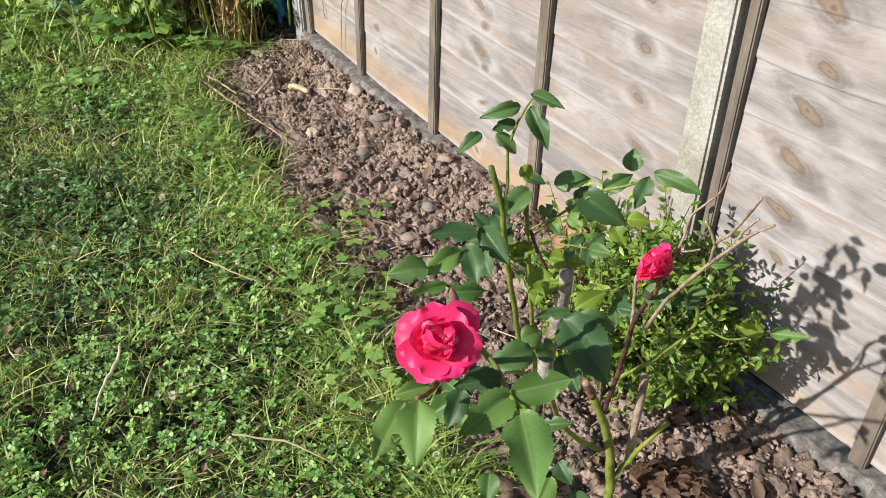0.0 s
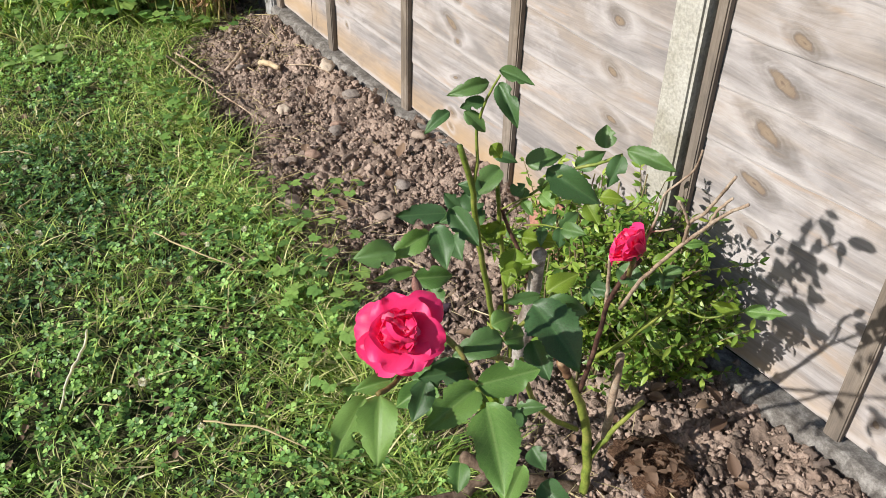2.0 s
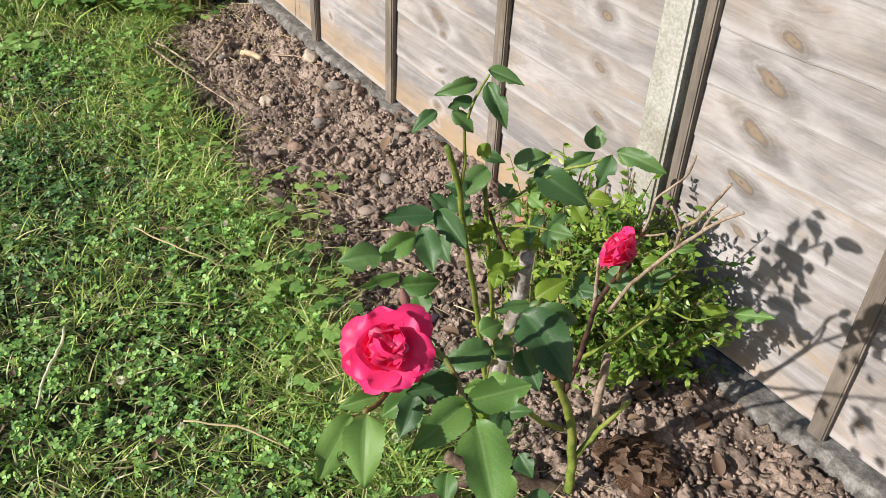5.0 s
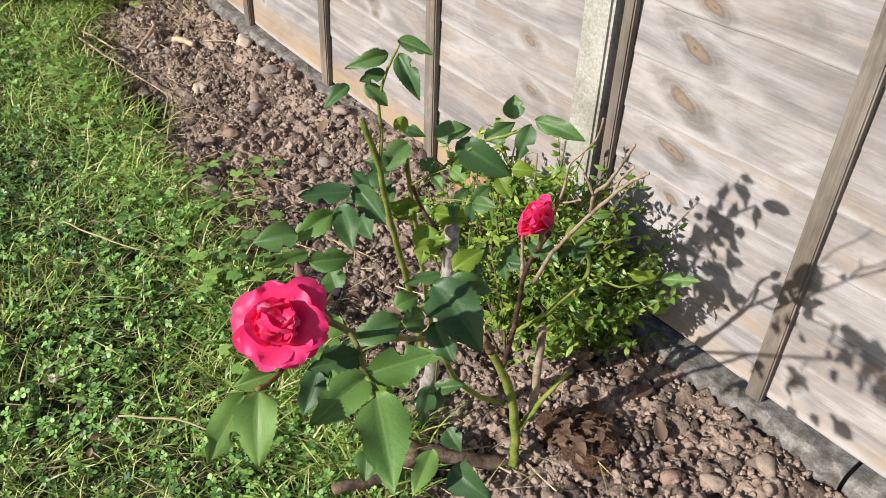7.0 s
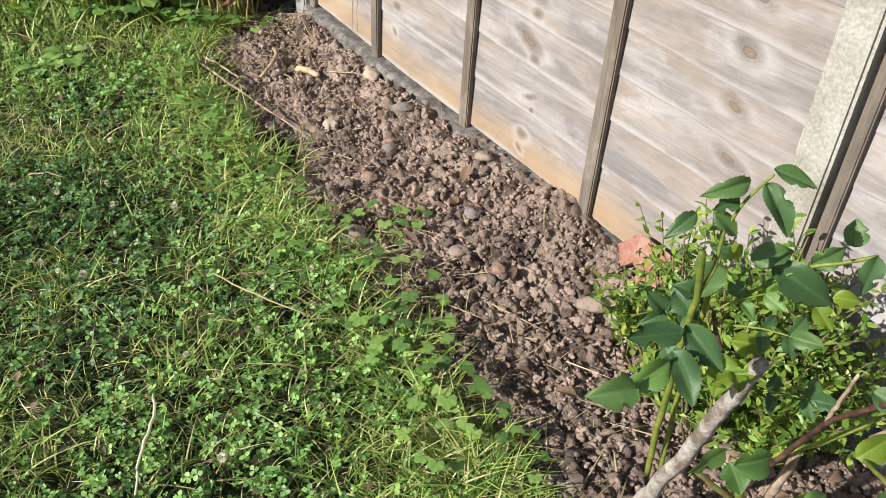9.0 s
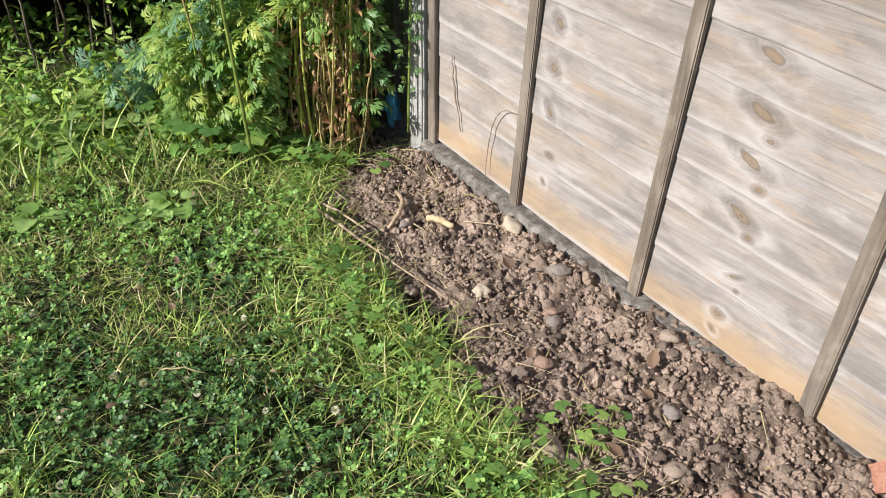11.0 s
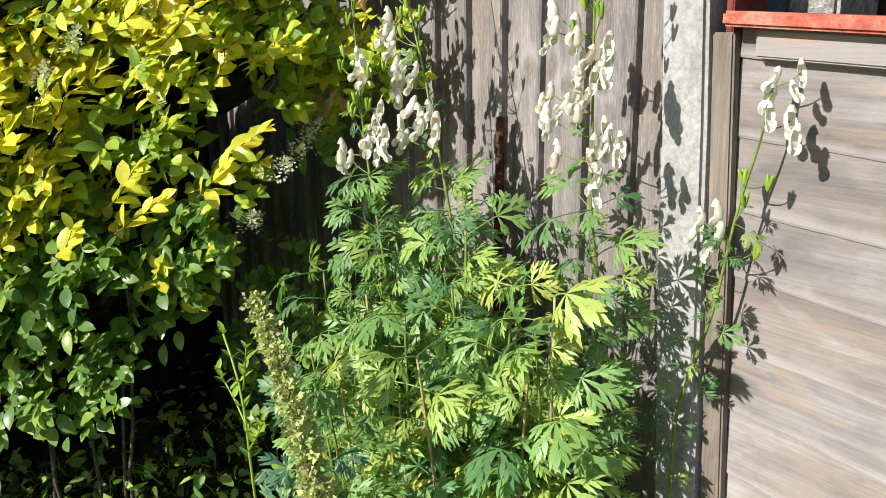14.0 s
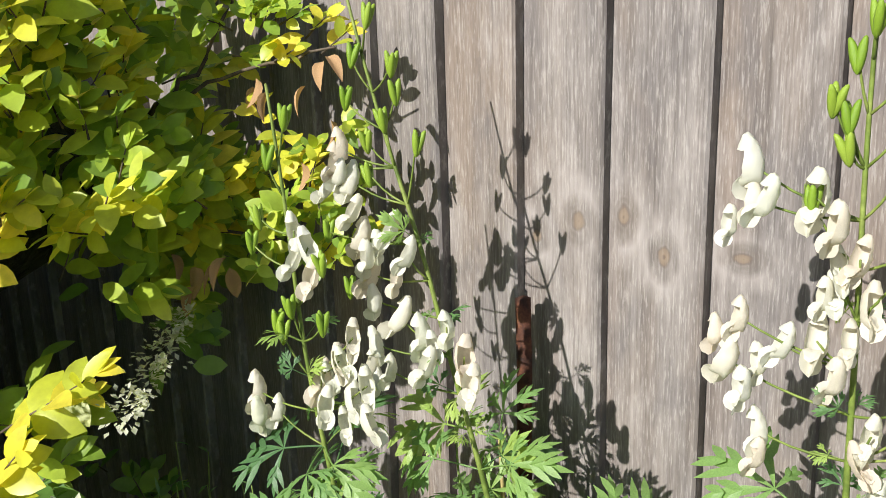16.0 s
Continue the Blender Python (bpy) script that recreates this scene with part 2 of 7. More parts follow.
def weathered_wood(name, along, tones, knots=(), low_stain=None, grain=1.0, fleck=0.0, soft=0.55, pale_knots=False, lit_edge=None):
    """Bare weathered timber, grain along x or z. knots: (x, z, half length, half width, tilt).
    tones: dark grain, middle, light, warm patch. Last argument: height, start and fall of a lower edge painted pale, as
    if catching light."""
    m, t, b = mat(name)
    vec = object_vector(t)
    info = t.nodes.new("ShaderNodeObjectInfo").outputs["Random"]
    shift = node(t, "ShaderNodeCombineXYZ", {0: calc(t, "MULTIPLY", info, 17.0), 1: calc(t, "MULTIPLY", info, 5.0), 2: calc(t, "MULTIPLY", info, 31.0)}).outputs[0]
    base, near = vec, None
    if knots:
        xyz = node(t, "ShaderNodeSeparateXYZ", {0: vec})
        push = None
        for kx, kz, rx, rz, tilt in knots:
            r, across = turned(t, vec, kx, kz, rx, rz, tilt)
            near = r if near is None else calc(t, "MINIMUM", near, r)
            w = calc(t, "EXPONENT", calc(t, "MULTIPLY", calc(t, "MULTIPLY", r, r), -0.25))
            p = calc(t, "MULTIPLY", calc(t, "MULTIPLY", across, w), -0.9)
            push = p if push is None else calc(t, "ADD", push, p)
        if along == "x":
            base = node(t, "ShaderNodeCombineXYZ", {0: xyz.outputs[0], 1: xyz.outputs[1], 2: calc(t, "ADD", xyz.outputs[2], push)}).outputs[0]
    long_, thin = (2.0, 34.0 * grain), (7.0, 230.0 * grain)
    s1 = (long_[0], 6, long_[1]) if along == "x" else (long_[1], 6, long_[0])
    s2 = (thin[0], 20, thin[1]) if along == "x" else (thin[1], 20, thin[0])
    band = fuzz(t, stretched(t, base, s1, shift), 1.0, 5.0, 0.6, 0.5)
    fibre = fuzz(t, stretched(t, base, s2, shift), 1.0, 3.0, 0.65)
    patch = fuzz(t, stretched(t, vec, (2.4, 3, 9) if along == "x" else (9, 3, 2.4), shift), 1.0, 4.0, 0.6, 0.4)
    cloud = fuzz(t, stretched(t, vec, (5, 5, 13) if along == "x" else (13, 5, 5), shift), 1.0, 5.0, 0.65, 0.3)
    col = ramp(t, band, (0.20, tones[0]), (0.40, tones[1]), (0.60, tones[2]), (0.82, tones[1]))
    col = blend(t, ramp(t, patch, (0.42, (0, 0, 0)), (0.66, (0.8, 0.8, 0.8))), col, tones[3])
    col = blend(t, ramp(t, cloud, (0.36, (0.7, 0.7, 0.7)), (0.5, (0, 0, 0))), col, tones[4])
    col = blend(t, ramp(t, cloud, (0.54, (0, 0, 0)), (0.68, (0.75, 0.75, 0.75))), col, tuple(min(1, c * 1.32) for c in tones[2]))
    col = blend(t, soft, col, blend(t, 1.0, col, ramp(t, fibre, (0.3, (0.66, 0.64, 0.62)), (0.6, (1.12, 1.12, 1.12))), "MULTIPLY"))
    if fleck:
        fl = fuzz(t, stretched(t, vec, (520, 90, 48) if along == "z" else (48, 90, 520), shift), 1.0, 4.0, 0.65)
        col = blend(t, ramp(t, fl, (0.53, (0, 0, 0)), (0.64, (fleck, fleck, fleck))), col, (0.50, 0.475, 0.45))
        col = blend(t, ramp(t, fl, (0.34, (fleck, fleck, fleck)), (0.44, (0, 0, 0))), col, (0.10, 0.085, 0.078))
    if low_stain:
        z = node(t, "ShaderNodeSeparateXYZ", {0: vec})
        h = calc(t, "ADD", calc(t, "ADD", z.outputs[2], calc(t, "MULTIPLY", z.outputs[0], 0.06)), calc(t, "MULTIPLY", cloud, -0.16))
        f = node(t, "ShaderNodeMapRange", {0: h}, i_1=low_stain[0], i_2=low_stain[1], i_3=0.7, i_4=0.0).outputs[0]
        col = blend(t, calc(t, "MULTIPLY", f, calc(t, "ADD", patch, 0.35)), col, (0.37, 0.245, 0.125))
    if lit_edge:
        at = node(t, "ShaderNodeSeparateXYZ", {0: vec})
        up = calc(t, "SUBTRACT", calc(t, "SUBTRACT", at.outputs[2], lit_edge[0]), calc(t, "MULTIPLY", calc(t, "SUBTRACT", at.outputs[0], lit_edge[1]), lit_edge[2]))
        up = calc(t, "ADD", up, calc(t, "MULTIPLY", calc(t, "SUBTRACT", fuzz(t, stretched(t, vec, (9, 9, 3), shift), 1.0, 4.0, 0.6), 0.5), 0.035))
        # Light caught along the lap's lower lip, painted pale into the wood.
        edge_light = node(t, "ShaderNodeMapRange", {0: up}, i_1=0.004, i_2=0.016, i_3=0.75, i_4=0.0).outputs[0]
        col = blend(t, edge_light, col, tuple(min(1, c * 1.27) for c in tones[2]))
        warm = ramp(t, fuzz(t, stretched(t, vec, (4, 4, 30), shift), 1.0, 5.0, 0.6, 0.6), (0.58, (0, 0, 0)), (0.7, (0.5, 0.5, 0.5)))
        col = blend(t, warm, col, (0.36, 0.255, 0.175))
    if near is not None:
        wob = calc(t, "ADD", near, calc(t, "MULTIPLY", calc(t, "SUBTRACT", fuzz(t, vec, 38.0, 4.0, 0.6), 0.5), 0.9))
        half = calc(t, "MULTIPLY", wob, 0.25)
        gate = ramp(t, fuzz(t, stretched(t, vec, (11, 11, 24) if along == "x" else (24, 11, 11)), 1.0, 3.0), (0.36, (0.15, 0.15, 0.15)), (0.6, (1, 1, 1)))
        rings = calc(t, "MULTIPLY", calc(t, "ADD", calc(t, "SINE", calc(t, "MULTIPLY", wob, 15.0)), 1.0), 0.5)
        halo = ramp(t, half, (0.30, (0, 0, 0)), (0.46, (0.8, 0.8, 0.8)), (0.85, (0, 0, 0)))
        col = blend(t, calc(t, "MULTIPLY", halo, calc(t, "SUBTRACT", 1.1, gate)), col, tuple(min(1, c * (1.5 if pale_knots else 1.3)) for c in tones[2]))
        much = 0.8 if pale_knots else 1.0
        grey = ramp(t, half, (0.10, (0, 0, 0)), (0.17, (0.85, 0.85, 0.85)), (0.28, (0.55, 0.55, 0.55)), (0.48, (0, 0, 0)))
        grey = calc(t, "MULTIPLY", grey, calc(t, "MULTIPLY", gate, calc(t, "MULTIPLY_ADD", rings, 0.35 * much, 0.62 * much)))
        col = blend(t, grey, col, (0.125, 0.104, 0.088))
        core = ramp(t, wob, (0.0, (0.13, 0.09, 0.062)), (0.15, (0.215, 0.158, 0.108)), (0.42, (0.18, 0.132, 0.092)), (0.62, (0.085, 0.063, 0.049)))
        col = blend(t, ramp(t, half, (0.12, (0.9 * much,) * 3), (0.18, (0, 0, 0))), col, core)
    t.links.new(col, b.inputs["Base Color"])
    b.inputs["Roughness"].default_value = 0.82
    b.inputs["Specular IOR Level"].default_value = 0.25
    relief(t, b, calc(t, "ADD", fibre, calc(t, "MULTIPLY", band, 1.2)), 0.5, 0.0016)
    return m


def leaf_mat(name, tones, by="island", veins=0.0, spots=0.0, gloss=0.42, through_=0.32, rib=(0.3, 0.42, 0.12), glow=(1.35, 1.3, 0.6)):
    """Leaf skin in three or more tones, picked at random leaf by leaf, letting some light through."""
    m, t, b = mat(name)
    rnd = t.nodes.new("ShaderNodeNewGeometry").outputs["Random Per Island"] if by == "island" else t.nodes.new("ShaderNodeObjectInfo").outputs["Random"]
    stops = [(0.04 + 0.92 * i / max(len(tones) - 1, 1), c) for i, c in enumerate(tones)]
    col = ramp(t, rnd, *stops)
    vec = object_vector(t)
    mottled = fuzz(t, vec, 55.0, 4.0, 0.6)
    col = blend(t, 0.5, col, blend(t, 1.0, col, ramp(t, mottled, (0.3, (0.62, 0.62, 0.6)), (0.7, (1.25, 1.25, 1.2))), "MULTIPLY"))
    h = mottled
    if veins:
        uv = node(t, "ShaderNodeSeparateXYZ", {0: t.nodes.new("ShaderNodeTexCoord").outputs["UV"]})
        side = calc(t, "ABSOLUTE", calc(t, "SUBTRACT", uv.outputs[0], 0.5))
        mid = ramp(t, side, (0.0, (1, 1, 1)), (0.05, (0, 0, 0)))
        lane = calc(t, "FRACT", calc(t, "SUBTRACT", calc(t, "MULTIPLY", uv.outputs[1], 8.0), calc(t, "MULTIPLY", side, 7.0)))
        lane = calc(t, "ABSOLUTE", calc(t, "SUBTRACT", lane, 0.5))
        fine = ramp(t, lane, (0.0, (0.55, 0.55, 0.55)), (0.09, (0, 0, 0)))
        both = calc(t, "MAXIMUM", mid, calc(t, "MULTIPLY", fine, 0.7))
        col = blend(t, calc(t, "MULTIPLY", both, veins), col, rib)
        h = calc(t, "SUBTRACT", calc(t, "MULTIPLY", mottled, 0.5), calc(t, "MULTIPLY", both, 0.35))
    if spots:
        s = fuzz(t, vec, 95.0, 2.0, 0.5)
        col = blend(t, ramp(t, s, (0.61, (0, 0, 0)), (0.66, (spots, spots, spots))), col, (0.05, 0.03, 0.025))
    t.links.new(col, b.inputs["Base Color"])
    b.inputs["Roughness"].default_value = gloss
    b.inputs["Specular IOR Level"].default_value = 0.4
    relief(t, b, h, 0.35, 0.001)
    thin = t.nodes.new("ShaderNodeBsdfTranslucent")
    t.links.new(blend(t, 1.0, col, glow, "MULTIPLY"), thin.inputs[0])
    mix = t.nodes.new("ShaderNodeMixShader")
    mix.inputs[0].default_value = through_
    t.links.new(b.outputs[0], mix.inputs[1]), t.links.new(thin.outputs[0], mix.inputs[2])
    t.links.new(mix.outputs[0], t.nodes["Material Output"].inputs[0])
    return m


def stained(name, tones, scale=12.0, fine=160.0, rough=0.85, bump=0.4, depth=0.002, spread=(0.35, 0.5, 0.65)):
    """An uneven mineral or bark surface in three tones."""
    m, t, b = mat(name)
    vec = object_vector(t)
    a, f = fuzz(t, vec, scale, 6.0, 0.62, 0.3), fuzz(t, vec, fine, 4.0, 0.6)
    col = ramp(t, a, *zip(spread, tones))
    col = blend(t, 0.7, col, blend(t, 1.0, col, ramp(t, f, (0.3, (0.6, 0.6, 0.6)), (0.68, (1.25, 1.25, 1.25))), "MULTIPLY"))
    t.links.new(col, b.inputs["Base Color"])
    b.inputs["Roughness"].default_value = rough
    b.inputs["Specular IOR Level"].default_value = 0.25
    relief(t, b, calc(t, "ADD", a, f), bump, depth)
    return m


def picked(name, tones, by="island", rough=0.85, fine=120.0, bump=0.5):
    """Many small pieces, each of its own tone."""
    m, t, b = mat(name)
    rnd = t.nodes.new("ShaderNodeNewGeometry").outputs["Random Per Island"] if by == "island" else t.nodes.new("ShaderNodeObjectInfo").outputs["Random"]
    col = ramp(t, rnd, *[(0.03 + 0.94 * i / (len(tones) - 1), c) for i, c in enumerate(tones)])
    f = fuzz(t, object_vector(t), fine, 5.0, 0.7)
    col = blend(t, 0.7, col, blend(t, 1.0, col, ramp(t, f, (0.3, (0.6, 0.6, 0.6)), (0.7, (1.3, 1.3, 1.3))), "MULTIPLY"))
    t.links.new(col, b.inputs["Base Color"])
    b.inputs["Roughness"].default_value = rough
    b.inputs["Specular IOR Level"].default_value = 0.25
    relief(t, b, f, bump, 0.004)
    return m


LAP_TONES = ((0.165, 0.146, 0.138), (0.255, 0.233, 0.226), (0.345, 0.321, 0.315), (0.325, 0.268, 0.222), (0.185, 0.172, 0.170))
KNOTS_A = ((-2.268, 0.69, 0.024, 0.014, -50), (-2.262, 0.585, 0.023, 0.015, -50), (-2.26, 0.472, 0.023, 0.015, -45), (-2.258, 0.358, 0.022, 0.012, -50), (-2.242, 0.240, 0.013, 0.008, 0), (-2.257, 0.159, 0.010, 0.007, -40),
           (-1.695, 0.682, 0.048, 0.018, -20), (-1.682, 0.570, 0.047, 0.017, -19), (-1.686, 0.470, 0.047, 0.016, -22), (-1.671, 0.348, 0.041, 0.014, -25),
           (-1.651, 0.523, 0.015, 0.008, 0), (-1.648, 0.418, 0.014, 0.009, 0), (-1.642, 0.309, 0.012, 0.009, 0), (-1.647, 0.208, 0.018, 0.006, 20), (-1.634, 0.178, 0.006, 0.005, 0),
           (-1.662, 0.100, 0.014, 0.010, 0), (-1.666, 0.057, 0.010, 0.006, -30), (-1.095, 0.427, 0.026, 0.013, -20), (-1.08, 0.325, 0.028, 0.010, -10), (-1.098, 0.534, 0.024, 0.015, -20), (-1.10, 0.63, 0.022, 0.012, -20),
           (-2.443, 0.83, 0.042, 0.013, 18), (-2.433, 0.906, 0.036, 0.010, 18), (-1.92, 0.888, 0.03, 0.010, -15), (-1.92, 0.799, 0.03, 0.010, -15))
KNOTS_B = ((-0.724, 0.715, 0.05, 0.026, -22), (-0.70, 0.62, 0.034, 0.014, -22), (-0.722, 0.545, 0.053, 0.018, -24), (-0.722, 0.45, 0.052, 0.018, -24), (-0.722, 0.352, 0.052, 0.015, -18), (-0.70, 0.258, 0.034, 0.012, -24), (-0.378, 0.043, 0.014, 0.010, -60))


def lap_wood(z, x0, fall, knots, stain):
    """The wood of one lapped board, with the knots that lie on it."""
    mine = tuple(k for k in knots if -0.035 < k[1] - (z + fall * (k[0] - x0)) < 0.145)
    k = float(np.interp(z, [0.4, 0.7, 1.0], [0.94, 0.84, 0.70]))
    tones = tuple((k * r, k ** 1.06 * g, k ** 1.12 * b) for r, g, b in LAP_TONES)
    return weathered_wood("weathered lap board", "x", tones, mine, stain, soft=0.32, lit_edge=(z, x0, fall))


M_batten = weathered_wood("weathered batten wood", "z", ((0.075, 0.06, 0.048), (0.145, 0.12, 0.098), (0.21, 0.178, 0.15), (0.15, 0.118, 0.09), (0.10, 0.085, 0.073)), grain=1.6)
BOARD_KNOTS = ((-3.290, 1.229, 0.013, 0.013, 0), (-3.232, 1.253, 0.015, 0.017, 0), (-3.184, 1.261, 0.012, 0.018, 0), (-3.136, 1.226, 0.012, 0.017, 0), (-3.06, 1.232, 0.016, 0.010, 0))
M_board = weathered_wood("grey feathered boards", "z", ((0.09, 0.081, 0.078), (0.162, 0.146, 0.14), (0.235, 0.215, 0.206), (0.208, 0.166, 0.138), (0.13, 0.119, 0.12)), BOARD_KNOTS, grain=1.5, fleck=0.30, soft=0.75, pale_knots=True)
M_concrete = stained("aged concrete", ((0.25, 0.245, 0.23), (0.325, 0.32, 0.31), (0.365, 0.36, 0.35)), 7.0, 120.0, 0.9, 0.35)
M_concrete_old = stained("lichened concrete", ((0.27, 0.252, 0.205), (0.345, 0.328, 0.285), (0.40, 0.385, 0.345)), 12.0, 160.0, 0.9, 0.45)
M_kerb = stained("grey kerb concrete", ((0.085, 0.075, 0.066), (0.15, 0.137, 0.124), (0.25, 0.234, 0.215)), 40.0, 260.0, 0.9, 0.8)
M_red_paint = stained("faded red paint", ((0.30, 0.07, 0.045), (0.42, 0.11, 0.07), (0.48, 0.22, 0.16)), 25.0, 220.0, 0.6, 0.3)
M_soil = stained("moist brown soil", ((0.070, 0.050, 0.039), (0.21, 0.155, 0.122), (0.36, 0.272, 0.218)), 11.0, 150.0, 0.95, 1.0, 0.006, (0.36, 0.5, 0.64))
M_clods = picked("crumbled soil", ((0.235, 0.169, 0.132), (0.295, 0.216, 0.170), (0.345, 0.257, 0.205), (0.375, 0.282, 0.227), (0.315, 0.232, 0.184), (0.41, 0.311, 0.252)), bump=1.0)
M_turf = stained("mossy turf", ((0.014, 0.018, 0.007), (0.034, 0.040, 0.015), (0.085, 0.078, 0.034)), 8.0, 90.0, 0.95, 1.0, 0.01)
M_grass = leaf_mat("lawn grass", ((0.090, 0.166, 0.036), (0.172, 0.290, 0.056), (0.30, 0.43, 0.09), (0.44, 0.535, 0.14), (0.60, 0.53, 0.30)), gloss=0.45, through_=0.26, glow=(1.35, 1.3, 0.75))
M_clover = leaf_mat("clover leaf", ((0.075, 0.168, 0.048), (0.145, 0.295, 0.074), (0.235, 0.415, 0.105), (0.35, 0.53, 0.145)), gloss=0.48, through_=0.24, glow=(1.35, 1.3, 0.75))
# Darker copy of the clover tones, for the softly shaded patch.
M_clover_shade = leaf_mat("shaded clover leaf", ((0.034, 0.088, 0.032), (0.064, 0.150, 0.046), (0.108, 0.22, 0.064), (0.18, 0.315, 0.09)), gloss=0.45, through_=0.22, glow=(1.3, 1.3, 0.8))
M_straw = leaf_mat("dry grass", ((0.45, 0.36, 0.2), (0.36, 0.29, 0.15), (0.55, 0.46, 0.3)), gloss=0.7, through_=0.15)
M_bloom = leaf_mat("white clover bloom", ((0.66, 0.66, 0.58), (0.76, 0.75, 0.68), (0.58, 0.50, 0.42)), gloss=0.7)
M_pebble = picked("garden pebbles", ((0.24, 0.15, 0.11), (0.34, 0.26, 0.19), (0.16, 0.13, 0.115), (0.40, 0.33, 0.26), (0.30, 0.19, 0.14), (0.26, 0.23, 0.21)), bump=0.3)

# ---- ground ----
def lines(lo, hi, step, far):
    out = list(np.arange(lo, hi + 1e-6, step))
    d, grow = step, []
    while sum(grow) < far:
        d *= 1.5
        grow.append(d)
    return np.array(list(lo - np.cumsum(grow))[::-1] + out + list(hi + np.cumsum(grow)))


def grid_mesh(name, xs, ys, z):
    gx, gy = np.meshgrid(xs, ys)
    v = np.stack([gx.ravel(), gy.ravel(), z(gx.ravel(), gy.ravel())], 1)
    a = (np.arange(len(ys) - 1)[:, None] * len(xs) + np.arange(len(xs) - 1)[None]).ravel()
    return fast_mesh(name, v, np.stack([a, a + 1, a + len(xs) + 1, a + len(xs)], 1))


def bumps(x, y, scale, seed=0.0):
    return np.array([noise.noise((a * scale + seed, b * scale - seed, seed)) for a, b in zip(x, y)])


def turf_z(x, y):
    edge = np.interp(x, [-3.1, -2.9, -2.62, -2.36, -2.13, -1.9, -1.63, -1.4, -1.1, -0.8, -0.5, 1.2],
                     [1.02, 0.88, 0.67, 0.645, 0.63, 0.59, 0.58, 0.59, 0.55, 0.52, 0.48, 0.42])
    inside = np.clip((y - edge) / 0.05, 0, 1) * (x > -3.1) * (x < 1.2)
    near = (np.abs(x) < 6) & (np.abs(y) < 4)
    wave = np.where(near, bumps(x, y, 3.0) * 0.016 + bumps(x, y, 11.0, 4.0) * 0.017, 0)
    return ground_z(x, y) + wave - 0.05 * inside


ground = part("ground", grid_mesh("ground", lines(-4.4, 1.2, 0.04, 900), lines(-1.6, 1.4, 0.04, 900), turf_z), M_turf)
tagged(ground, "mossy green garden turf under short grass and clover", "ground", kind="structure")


def soil_z(x, y):
    big = bumps(x, y, 5.0, 9.0) * 0.022 + bumps(x, y, 14.0, 2.0) * 0.014
    small = np.abs(bumps(x, y, 40.0, 3.0)) * 0.012 + bumps(x, y, 95.0, 6.0) * 0.005
    hole = -0.085 * np.exp(-(((x + 2.12) / 0.16) ** 2 + ((y - 0.72) / 0.075) ** 2)) - 0.05 * np.exp(-(((x + 2.5) / 0.12) ** 2 + ((y - 0.78) / 0.08) ** 2))
    edge = np.interp(x, [-3.1, -2.9, -2.62, -2.36, -2.13, -1.9, -1.63, -1.4, -1.1, -0.8, -0.5, 1.2],
                     [1.02, 0.88, 0.67, 0.645, 0.63, 0.59, 0.58, 0.59, 0.55, 0.52, 0.48, 0.42])
    rim = np.clip((y - edge + 0.05) / 0.06, 0, 1)
    small = small + 0.032 * np.clip((y - 1.0) / 0.1, 0, 1) * np.clip((x + 2.95) / 0.25, 0, 1) * np.clip((-0.95 - x) / 0.1, 0.5, 1)
    return ground_z(x, y) + big + small + hole - 0.004 - 0.06 * (1 - rim)


def crumbs(x, y, scale, seed):
    """Rounded crumbs of uneven height."""
    out = []
    for a, b in zip(x, y):
        d, p = noise.voronoi((a * scale + 0.35 * noise.noise((a * scale, b * scale, 5.0)), b * scale, seed))
        out.append(math.sqrt(max(0.0, 1 - (d[0] / 0.75) ** 2)) * (0.35 + 0.65 * abs(noise.cell(p[0] * 9.7))))
    return np.array(out)


def dug_z(x, y):
    return soil_z(x, y) - 0.018 + 0.024 * crumbs(x, y, 34.0, 2.0) + 0.015 * crumbs(x, y, 76.0, 7.0)


soil_bed = part("soil_bed", grid_mesh("soil_bed", np.arange(-3.1, 0.55, 0.0046), np.arange(0.34, 1.20, 0.0046), dug_z), M_soil)
tagged(soil_bed, "dug brown garden soil with crumbly clods beside the fence", "flower bed", kind="structure")

# ---- fence ----
FALL = -0.06


def slat_bm(x0, x1, z0, z1, fall, seed):
    """One lapped board: thicker at its wavy lower edge, leaning out over the board below."""
    bm = bmesh.new()
    n = 70
    rows = []
    for i in range(n + 1):
        x = x0 + (x1 - x0) * i / n
        w = 0.008 * noise.noise((x * 2.3, seed * 2.7, 0)) + 0.004 * noise.noise((x * 7, seed, 3)) + 0.0012 * noise.noise((x * 25, seed, 5))
        c = 0.003 * noise.noise((x * 2.0, seed * 1.9, 8))
        dz = fall * (x - x0)
        rows.append([bm.verts.new((x, y + c, z + dz)) for y, z in ((1.1772, z0 + w), (1.1760, z0 + 0.004 + w), (1.1780, 0.5 * (z0 + z1)), (1.1802, z1), (1.188, z1), (1.1825, z0 + w))])
    for a, b in zip(rows, rows[1:]):
        for j in range(6):
            bm.faces.new((a[j], b[j], b[(j + 1) % 6], a[(j + 1) % 6]))
    bm.faces.new(rows[0]), bm.faces.new(rows[-1][::-1])
    bmesh.ops.recalc_face_normals(bm, faces=bm.faces[:])
    return bm


